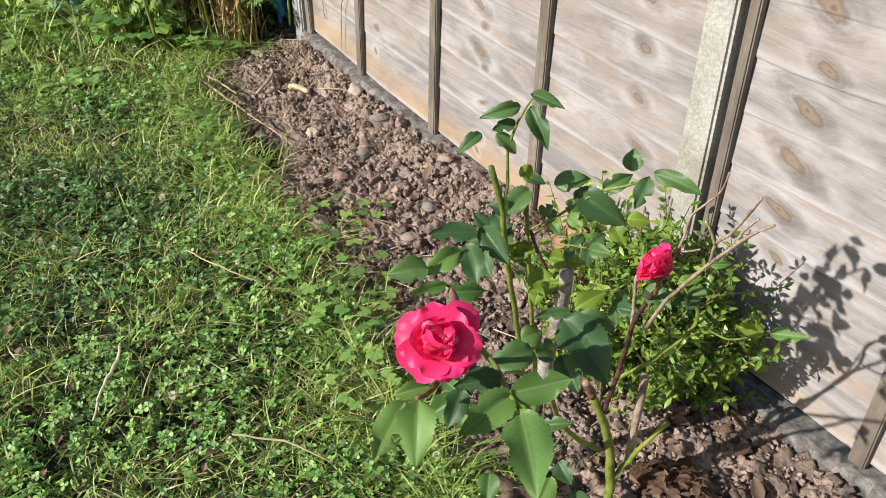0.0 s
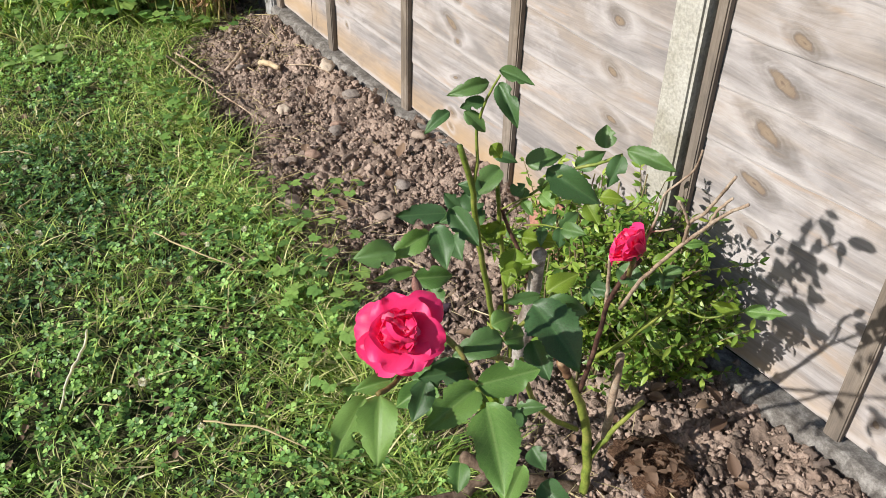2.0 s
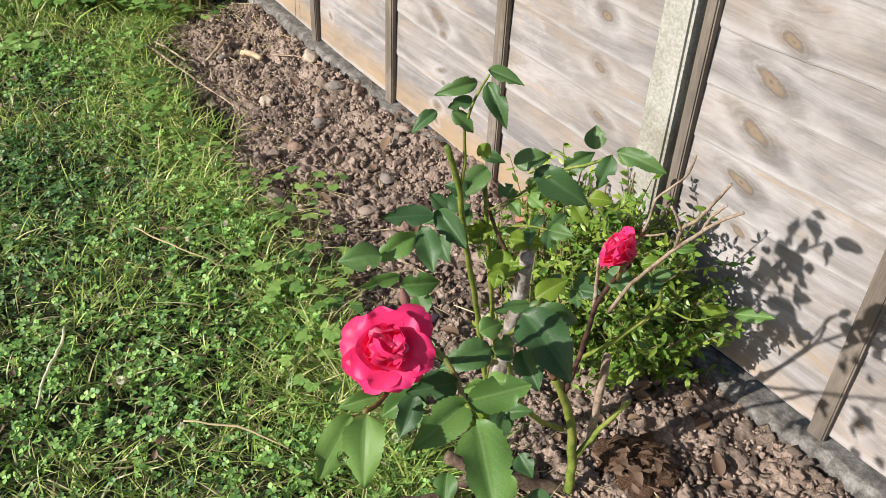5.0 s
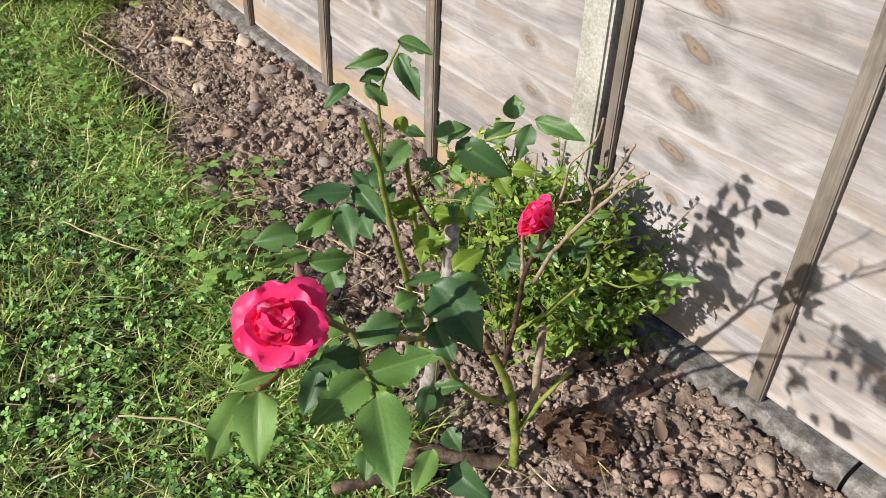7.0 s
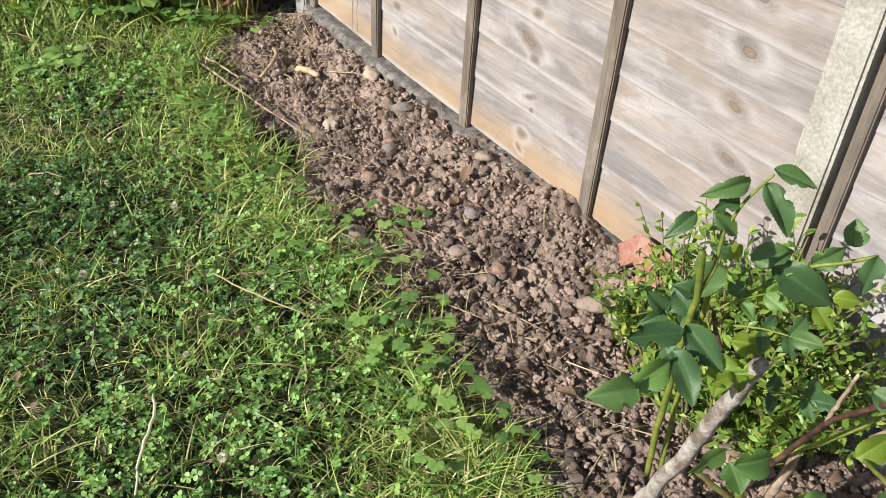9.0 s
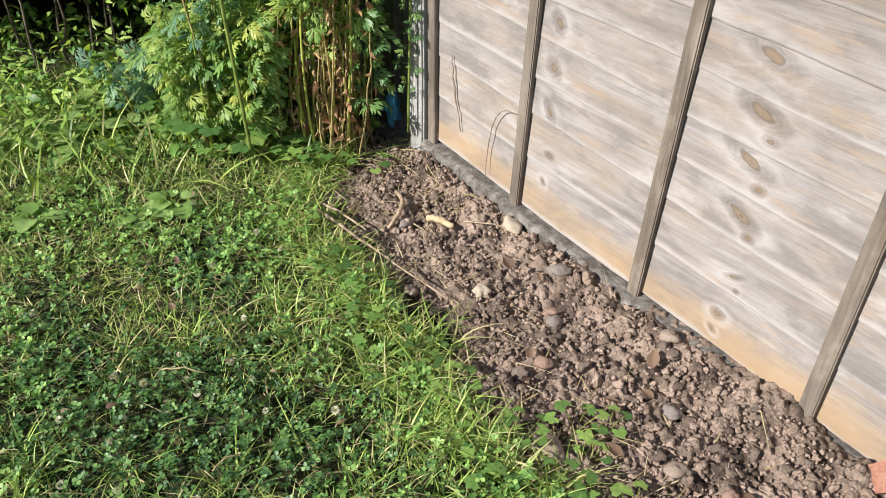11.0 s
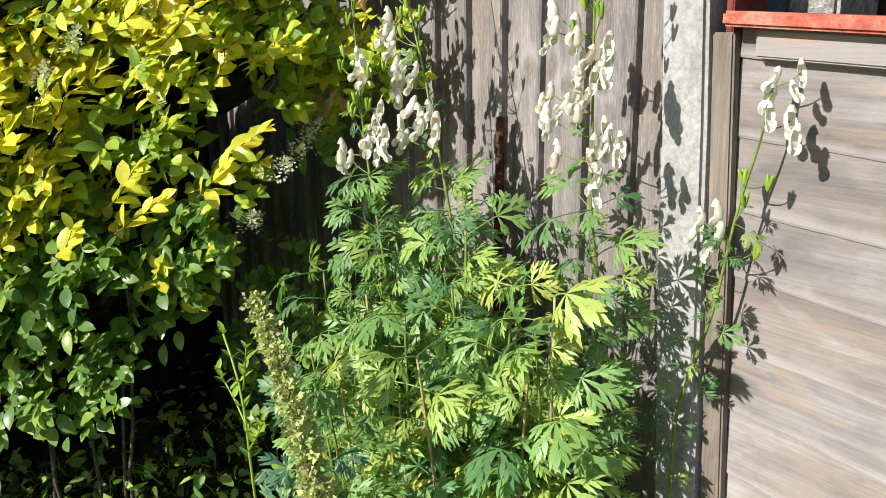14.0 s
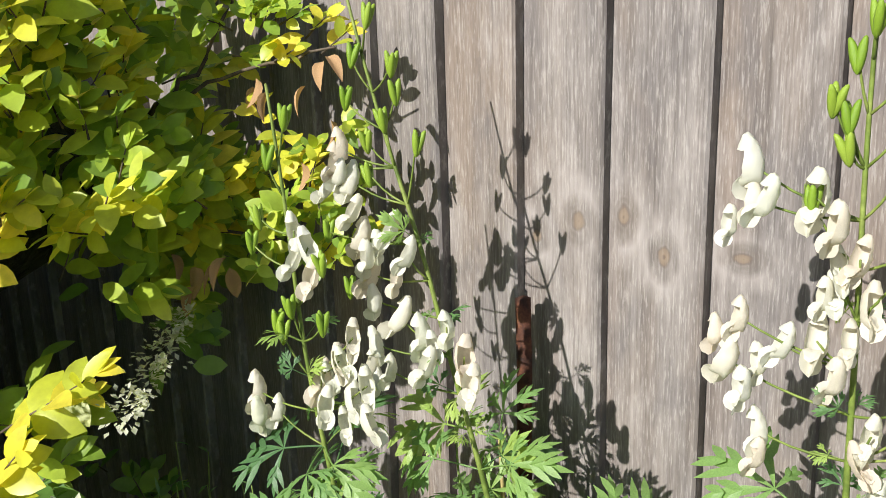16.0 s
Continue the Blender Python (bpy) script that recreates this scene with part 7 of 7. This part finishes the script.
def hedge_x(y, z):
    """x of the hedge's face at a place along it: it runs back from the fence and curls in at its end."""
    x = np.interp(y, [-0.9, -0.4, -0.1, 0.2, 0.5, 0.72, 0.82, 0.9, 1.05], [-4.78, -4.54, -4.30, -4.02, -3.80, -3.67, -3.63, -3.62, -3.62])
    x = x + np.interp(y, [0.68, 0.82, 0.92, 1.05], [0.0, 0.03, 0.03, 0.02]) * np.interp(z, [1.10, 1.20], [0.0, 1.0])
    x = x - 0.06 * np.interp(y, [0.70, 0.80], [0.0, 1.0]) * math.exp(-((z - 1.17) / 0.09) ** 2)
    x = x + np.interp(z, [0.3, 0.45, 0.7, 0.9, 1.1, 1.3, 1.5, 1.7, 1.95], [-0.14, -0.08, -0.02, 0.0, 0.01, 0.0, -0.06, -0.18, -0.34])
    return x + 0.035 * math.sin(y * 9 + z * 6) + 0.035 * math.sin(z * 21 - y * 6)


hedge = tagged(new("hedge"), "golden privet hedge with yellow shoots over dark green leaves", "hedge")
place, way, size, gold = [], [], [], []
shoots = []


def shoot(root, d, n, big, yellow, twig=True):
    """A leafy shoot: opposite pairs of leaves along a thin twig, smaller and closer towards its tip."""
    d = d / np.linalg.norm(d)
    side = np.cross(d, rng.normal(0, 1, 3))
    side /= np.linalg.norm(side)
    up = np.cross(side, d)
    q = np.array(root, float)
    pts = [q.copy()]
    for i in range(n):
        d = d + np.array((0, 0, 0.03)) + rng.normal(0, 0.05, 3)
        d /= np.linalg.norm(d)
        k = 1 - 0.5 * (i / n) ** 1.5
        q = q + d * big * 0.40 * k
        pts.append(q.copy())
        a = side if i % 2 else up
        for s in (-1, 1):
            place.append(q.copy()), way.append(a * s + d * (0.9 + 0.6 * i / n) + np.array((0, -0.1, 0.1))), size.append(big * k * rng.uniform(0.75, 1.12)), gold.append(yellow)
    place.append(q.copy()), way.append(d), size.append(big * 0.5), gold.append(yellow)
    if twig:
        shoots.append((np.array(pts), (0.0013, 0.0007)))


def lies(y, z):
    """Whether a place lies in the hedge's outline: its foot rises towards the fence, its shoulder falls."""
    foot = np.interp(y, [-0.8, 0.3, 0.41, 0.56, 0.64, 0.72, 0.79, 0.84, 0.92, 1.0, 1.1], [0.38, 0.42, 0.48, 0.56, 0.63, 0.76, 0.93, 1.03, 1.07, 1.10, 1.15]) + 0.03 * math.sin(y * 23)
    return foot < z < np.interp(y, [-0.2, 0.3, 0.45, 0.68, 0.78, 1.1], [1.95, 1.52, 1.40, 1.40, 1.52, 1.64])


def hollow(y, z):
    """Gaps between the tiers of foliage, most on the shoulder by the fence."""
    return noise.noise((y * 7.0, z * 11.0, 8.0)) < (-0.07 if y > 0.70 and 1.02 < z < 1.40 else -0.24)


def golden(y, z):
    """The share of yellow shoots: most on the sunny upper face, few in the crook by the fence."""
    return np.interp(z, [0.72, 0.9, 1.15], [0.0, 0.22, 0.58]) * np.interp(y, [0.45, 0.62, 0.8], [1.0, 0.6, 0.55]) * (1.0 if y < 0.74 else np.interp(y, [0.74, 0.86], [1.0, 0.45]))


for i in range(3500):
    y, z = rng.uniform(-0.8, 1.1), rng.uniform(0.4, 1.6)
    if not lies(y, z) or (y < 0.0 and i % 2) or hollow(y, z):
        continue
    deep = rng.uniform(0, 1) ** 2.2 * 0.17
    clump = noise.noise((y * 6.0, z * 6.0, 2.0))
    root = np.array((float(hedge_x(y, z)) - deep - 0.06 + 0.06 * clump, y, z))
    d = np.array((0.65, 0.05, 0.5)) + rng.normal(0, 0.38, 3)
    yellow = deep < 0.05 and rng.uniform() < golden(y, z) * (1.0 + 1.6 * clump)
    big = rng.uniform(0.040, 0.060) * np.interp(z, [0.5, 0.9], [0.85, 1.0])
    shoot(root, d, int(rng.integers(2, 5)), big * (1.08 if yellow else 1.0), yellow, i % 3 == 0)
for i in range(5200):
    y, z = rng.uniform(-0.8, 1.08), rng.uniform(0.3, 1.95)
    if not lies(y, z + 0.02) or hollow(y, z) or rng.uniform() > np.interp(y, [0.0, 0.4], [0.4, 1]):
        continue
    x = float(hedge_x(y, z)) - rng.uniform(0.01, 0.16)
    place.append(np.array((x, y, z))), way.append(np.array((0.75, 0.0, -0.15)) + rng.normal(0, 0.55, 3))
    size.append(rng.uniform(0.040, 0.060)), gold.append(bool(rng.uniform() < 0.10 * golden(y, z)))
for i in range(52):
    y = rng.uniform(0.0, 0.66)
    z = rng.uniform(0.93 if y < 0.5 else 1.24, 1.46 if y < 0.35 else 1.33)
    shoot((float(hedge_x(y, z)) - 0.04, y, z), np.array((0.45, 0.3, 0.5)) + rng.normal(0, 0.2, 3), 6, rng.uniform(0.050, 0.064), True)
for x, y, z in ((-3.56, 0.52, 0.96), (-3.50, 0.50, 1.02), (-3.50, 0.62, 1.30), (-3.52, 0.54, 1.32), (-3.62, 0.42, 0.90), (-3.47, 0.69, 1.09), (-3.50, 0.66, 1.02)):
    shoot((x - 0.11, y + 0.02, z), np.array((0.5, 0.4, 0.5)) + rng.normal(0, 0.12, 3), 6, 0.058, True)
# pale rosettes in tiers on the sunny shoulder by the fence
for i in range(64):
    y, tier = rng.uniform(0.76, 1.03), int(rng.integers(0, 4))
    z = (1.27, 1.37, 1.46, 1.54)[tier] + rng.normal(0, 0.016)
    shoot((float(hedge_x(y, z)) + rng.uniform(-0.03, 0.03), y - 0.02, z), np.array((0.35, -0.45, 0.6)) + rng.normal(0, 0.25, 3), 3, rng.uniform(0.040, 0.054), rng.uniform() < 0.45)
# a pale spray that hangs before the boards and a smaller one above it
for i in range(46):
    k = rng.uniform(0, 1)
    x, z = -3.60 + 0.19 * rng.uniform(0, 1), 1.19 + 0.19 * k
    shoot((x - 0.03, rng.uniform(1.00, 1.09), z - 0.02), np.array((0.5, -0.25, 0.35)) + rng.normal(0, 0.4, 3), 3, rng.uniform(0.026, 0.035), k > 0.25 and rng.uniform() < 0.42, i % 2 == 0)
for i in range(16):
    x, z = rng.uniform(-3.60, -3.47), rng.uniform(1.415, 1.475)
    shoot((x - 0.03, rng.uniform(1.02, 1.08), z), np.array((0.6, -0.2, 0.25)) + rng.normal(0, 0.35, 3), 3, rng.uniform(0.028, 0.038), x > -3.53 and z < 1.455)
for line in (((-3.80, 0.98, 1.34), (-3.68, 1.02, 1.40), (-3.56, 1.05, 1.43), (-3.46, 1.06, 1.44)), ((-3.82, 0.97, 1.24), (-3.68, 1.03, 1.26), (-3.55, 1.05, 1.27), (-3.46, 1.05, 1.33)), ((-3.72, 0.99, 1.37), (-3.64, 1.03, 1.44), (-3.60, 1.05, 1.54)), ((-3.78, 1.00, 1.20), (-3.66, 1.03, 1.23), (-3.56, 1.05, 1.22))):
    shoots.append((bend(*line, n=12, jitter=0.004, seed=5), (0.0032, 0.0024, 0.0014)))
# shaded sprouts on the ground behind
for i in range(190):
    y, x = rng.uniform(0.84, 1.08), rng.uniform(-4.0, -3.40)
    z = rng.uniform(0.30, 0.80 - 0.25 * (x + 3.95))
    shoot((x, y, z), np.array((0.3, -0.4, 0.6)) + rng.normal(0, 0.4, 3), 3, rng.uniform(0.034, 0.05), False)
gold = np.array(gold)
place, way, size = np.array(place), np.array(way), np.array(size)
# Leaves low down and in the crook take the shade-painted tone.
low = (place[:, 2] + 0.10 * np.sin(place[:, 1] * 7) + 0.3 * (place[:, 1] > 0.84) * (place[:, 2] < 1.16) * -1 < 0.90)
HEDGE_LEAF = leaf_form(5, 0.50, 0.24, 0.2, peak=0.48, tip=0.9, across=3)
for skin, name, k in ((M_gold, "golden_foliage", gold), (M_hedge, "green_foliage", ~gold & ~low), (M_hedge_shade, "old_foliage", ~gold & low)):
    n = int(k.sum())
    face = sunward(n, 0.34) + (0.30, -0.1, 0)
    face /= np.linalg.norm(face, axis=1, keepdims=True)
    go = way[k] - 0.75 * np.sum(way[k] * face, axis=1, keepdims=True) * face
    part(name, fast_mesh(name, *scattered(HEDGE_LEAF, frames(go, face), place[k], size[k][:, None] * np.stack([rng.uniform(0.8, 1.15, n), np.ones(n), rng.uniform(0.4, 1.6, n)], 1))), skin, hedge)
tagged(part("twigs", stem_mesh("twigs", shoots), M_branch, hedge), kind="stuff").name = "twig_work"
for i in range(16):
    y, z = rng.uniform(-0.5, 0.9), rng.uniform(0.8, 1.35)
    foot = (-4.15 + rng.normal(0, 0.08), y * 0.8 + 0.1, -0.03)
    tip = (float(hedge_x(y, z)) - 0.12, y, z)
    part("branch", stem_mesh("branch", [(bend(foot, ((foot[0] + tip[0]) / 2 - 0.1, (foot[1] + tip[1]) / 2, 0.45), tip, n=10, jitter=0.008, seed=i), (0.006, 0.004, 0.002))]), M_branch, hedge)
# Solid near-black bodies paint in the hedge's inner shade and block light.
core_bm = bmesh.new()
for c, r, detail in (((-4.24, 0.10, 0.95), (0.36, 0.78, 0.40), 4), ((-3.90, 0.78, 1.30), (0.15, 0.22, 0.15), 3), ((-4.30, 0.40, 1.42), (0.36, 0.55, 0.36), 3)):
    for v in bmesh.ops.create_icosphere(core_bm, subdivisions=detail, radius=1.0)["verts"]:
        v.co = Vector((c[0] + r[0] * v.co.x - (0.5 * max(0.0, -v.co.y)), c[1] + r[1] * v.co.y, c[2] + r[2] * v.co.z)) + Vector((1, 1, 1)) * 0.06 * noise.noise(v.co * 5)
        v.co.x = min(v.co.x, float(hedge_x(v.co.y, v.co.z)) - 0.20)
part("inner_growth", to_mesh(core_bm, "inner_growth", True), stained("hedge inside in painted shade", ((0.010, 0.012, 0.005), (0.026, 0.028, 0.013), (0.052, 0.044, 0.026)), 30, 120, 0.95, 1.0, 0.02), hedge, "solid near-black body for the shaded inside of the hedge")


def panicle(x, y, z, long_=0.045):
    """A loose spray of tiny four-petalled flowers."""
    p, w = [], []
    for i in range(110):
        k = rng.uniform(0, 1)
        d = rng.normal(0, 1, 3)
        p.append(np.array((x + long_ * k, y + 0.3 * long_ * k, z + 0.7 * long_ * k)) + d * 0.011 * (1.15 - k)), w.append(d + (0.5, -0.5, 0.5))
    part("blossom", fast_mesh("blossom", *scattered(leaf_form(2, 0.7, 0.3, 0.1), frames(w), p, rng.uniform(0.006, 0.011, 110))), M_panicle, hedge, "spray of tiny white blossom")


for q in ((-3.66, 0.94, 1.115), (-3.66, 0.92, 1.09), (-3.64, 0.89, 1.07), (-3.62, 0.85, 1.05), (-3.60, 0.62, 1.36), (-3.68, 0.50, 1.30), (-3.62, 0.78, 0.95), (-3.72, 0.45, 1.24), (-3.80, 0.36, 1.28)):
    panicle(*q)
WITHERED = fast_mesh("withered_leaf", *leaf_form(6, 0.4, 1.1, 0.5))
WITHERED.materials.append(M_dry)
for i, (x, y, z) in enumerate(((-3.56, 1.03, 1.41), (-3.58, 1.04, 1.40), (-3.54, 1.03, 1.395), (-3.50, 1.05, 1.40), (-3.47, 1.05, 1.425), (-3.45, 1.04, 1.43), (-3.44, 1.03, 1.365), (-3.48, 1.02, 1.32), (-3.64, 0.98, 1.19), (-3.645, 0.98, 1.165), (-3.60, 0.99, 1.20), (-3.575, 0.98, 1.21), (-3.585, 0.99, 1.195), (-3.69, 0.98, 1.20))):
    ob = new("withered_leaf", WITHERED)
    ob.parent = hedge
    ob.matrix_basis = pose(x, y, z, -80 + 12 * (i % 6), 10, 50 * i) @ Matrix.Diagonal((0.042 if z < 1.25 else 0.034,) * 3 + (1,))

# ---- undergrowth at the foot of the hedge ----
M_under = leaf_mat("undergrowth leaf", ((0.09, 0.19, 0.05), (0.15, 0.30, 0.065), (0.23, 0.39, 0.08), (0.34, 0.49, 0.11), (0.44, 0.54, 0.16)), gloss=0.45, through_=0.35)
M_dock = leaf_mat("broad weed leaf", ((0.18, 0.31, 0.08), (0.25, 0.40, 0.11), (0.33, 0.47, 0.17)), "object", 0.5, 0.0, 0.5, 0.3, (0.3, 0.4, 0.16))


def rosette(x, y, leaves, long_, wide, label, rise=0.5, skin=None):
    """Broad leaves spreading from one root."""
    plant = tagged(new("broad_leaf_weed"), label, "weed", group="broad-leaved weeds")
    z = float(ground_z(x, y))
    for i in range(leaves):
        a = i * 2.4 + x * 5
        d = np.array((math.cos(a), math.sin(a), rise * rng.uniform(0.6, 1.3)))
        d /= np.linalg.norm(d)
        stalk = long_ * rng.uniform(0.4, 0.8)
        tip = np.array((x, y, z)) + d * stalk
        part("stalk", stem_mesh("stalk", [(bend((x, y, z - 0.005), np.array((x, y, z)) + d * stalk * 0.5 + (0, 0, 0.01), tip, n=5), (0.002, 0.0015))]), M_monk_stem, plant)
        me = fast_mesh("leaf", *scattered(leaf_form(8, wide, 0.25, 0.35, 0.02, 0.4, 0.7), frames([d * (1, 1, 0.2)]), [tip], np.array([long_ * rng.uniform(0.8, 1.15)])))
        part("leaf", me, skin or M_dock, plant)
    return plant


rosette(-2.883, 0.383, 7, 0.062, 0.85, "low broad-leaved weed with pale rounded leaves in the lawn", 1.5)
rosette(-2.85, 0.30, 5, 0.055, 0.8, "pale rounded weed leaves in the lawn", 1.5)
rosette(-2.996, 0.048, 8, 0.062, 0.85, "low broad-leaved weed in the lawn grass", 1.5)
rosette(-3.36, 0.61, 6, 0.12, 0.6, "large light green leaves at the edge of the lawn", 1.1)
rosette(-3.38, 0.30, 5, 0.11, 0.65, "broad dull green weed leaves below the hedge", 1.0)
rosette(-3.50, 0.16, 6, 0.10, 0.5, "dark broad weed leaves below the hedge", 1.0)
rosette(-3.62, 0.38, 6, 0.11, 0.5, "blue-green leaning weed leaves below the hedge", 1.8)
rosette(-3.52, 0.48, 6, 0.10, 0.45, "broad green weed leaves below the hedge", 1.6)
for x, y, k in ((-3.46, 0.66, 1.25), (-3.55, 0.74, 1.3), (-3.62, 0.60, 1.2), (-3.42, 0.78, 1.3), (-3.74, 0.70, 1.1), (-3.50, 0.56, 0.9), (-3.27, 0.60, 1.0), (-3.20, 0.70, 0.9), (-3.38, 0.56, 0.8), (-3.10, 0.62, 0.7)):
    weed(x, y, 0.13 * k, 7, 0.055 * k, "pale green weed with broad scalloped leaves before the shoots")
rosette(-3.25, 0.70, 5, 0.10, 0.6, "light green lobed leaves below the shoots", 1.5)


def undergrowth(n, form, lo, hi, reach):
    p, w, s = [], [], []
    for i in range(n):
        x, y = rng.uniform(-4.7, -2.85), rng.uniform(-0.6, 1.1)
        k = np.clip((-2.95 - 0.55 * max(0, 0.75 - y) - x) / 0.35, 0, 1)
        if rng.uniform() > k * (0.35 if x < -3.4 and y > 0.6 else 1.0) or noise.noise((x * 7, y * 7, reach * 2)) < -0.02:
            continue
        h = rng.uniform(0.015, 0.07 + 0.13 * k * (y > 0.55) + 0.06 * k) * reach
        p.append((x, y, h)), w.append(rng.normal(0, 1, 3) * (1, 1, 0.4) + (0.4, -0.2, 0.0)), s.append(rng.uniform(lo, hi))
    n = len(p)
    return scattered(form, frames(w, sunward(n, 0.5)), p, np.array(s))


LOBED = palm_form(0.7, 0.3)
tagged(part("undergrowth", fast_mesh("undergrowth", *merge(undergrowth(3600, leaf_form(6, 0.6, 0.3, 0.3, 0.10, 0.4, 1.0, across=3), 0.016, 0.05, 1.0), undergrowth(500, LOBED, 0.03, 0.055, 0.9),
       undergrowth(2200, leaf_form(4, 0.22, 0.3, 0.4, across=3), 0.025, 0.07, 1.25))), M_under), "tangled low green weeds at the foot of the hedge", "undergrowth", kind="stuff")


def tall_grass():
    n = 900
    x = rng.uniform(-3.9, -2.75, n)
    y = rng.uniform(0.0, 1.1, n)
    ok = x < -2.85 - 0.4 * np.clip(0.75 - y, 0, 1)
    p = np.stack([x, y, np.zeros(n)], 1)[ok]
    return scattered(blade_form(5, 0.028, 0.5), frames(leaning(len(p), 45, 85), roll=rng.uniform(-1, 1, len(p))), p, rng.uniform(0.08, 0.26, len(p)))


tagged(part("long_grass", fast_mesh("long_grass", *tall_grass()), M_grass), "long grass blades among the weeds", "long grass", kind="stuff")


def wiry(x, y, top, n):
    plant = tagged(new("wiry_weed"), "wiry dark green weed with thin tangled stems", "weed")
    paths, p, w = [], [], []
    for i in range(n):
        a = rng.uniform(0, 6.28)
        line = bend((x, y, 0.2), (x + 0.06 * math.cos(a), y + 0.04 * math.sin(a), 0.2 + top * 0.4), (x + 0.12 * math.cos(a), y + 0.06 * math.sin(a), 0.2 + top * rng.uniform(0.6, 1)), n=12, jitter=0.004, seed=i)
        paths.append((line, (0.0014, 0.0008)))
        for q in line[3:]:
            p.append(q), w.append(rng.normal(0, 1, 3) + (0, 0, 0.6))
    paths.append((bend((x, y, -0.01), (x, y, 0.1), (x, y, 0.21), n=6), (0.004, 0.003)))
    part("stem", stem_mesh("stem", paths[-1:]), M_monk_stem, plant)
    tagged(part("tangle", stem_mesh("tangle", paths[:-1]), M_monk_stem, plant), kind="stuff")
    part("foliage", fast_mesh("foliage", *scattered(leaf_form(3, 0.16, 0.3, 0.3), frames(w), p, rng.uniform(0.012, 0.03, len(p)))), M_monk, plant)


wiry(-3.45, 0.98, 0.75, 22)
wiry(-3.36, 1.02, 0.62, 12)
wiry(-3.66, 1.00, 0.72, 20)
wiry(-3.56, 0.97, 0.70, 18)

# ---- darker hedge along the back ----
back_hedge = tagged(new("hedge"), "dark green hedge closing the back of the garden", "hedge")
place, way, size, gold, shoots = [], [], [], [], []
for i in range(420):
    y, z = rng.uniform(-2.6, 0.9), rng.uniform(0.1, 1.9)
    shoot((-4.75 + 0.06 * math.sin(y * 7) + rng.uniform(-0.1, 0.03), y, z), np.array((0.7, -0.3, 0.4)) + rng.normal(0, 0.35, 3), 5, rng.uniform(0.05, 0.075), False)
place, way, size = np.array(place), np.array(way), np.array(size)
part("foliage", fast_mesh("foliage", *scattered(leaf_form(4, 0.5, 0.28, 0.2, across=3), frames(way, sunward(len(way), 0.45)), place, size)), M_hedge, back_hedge)
# Near-black box, painted shade for the inside of this hedge too.
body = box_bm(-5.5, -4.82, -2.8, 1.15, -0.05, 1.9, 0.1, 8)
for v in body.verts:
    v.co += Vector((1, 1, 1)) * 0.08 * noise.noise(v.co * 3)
part("inner_growth", to_mesh(body, "inner_growth", True), bpy.data.materials["hedge inside in painted shade"], back_hedge, "solid near-black body for the shaded inside of the hedge")
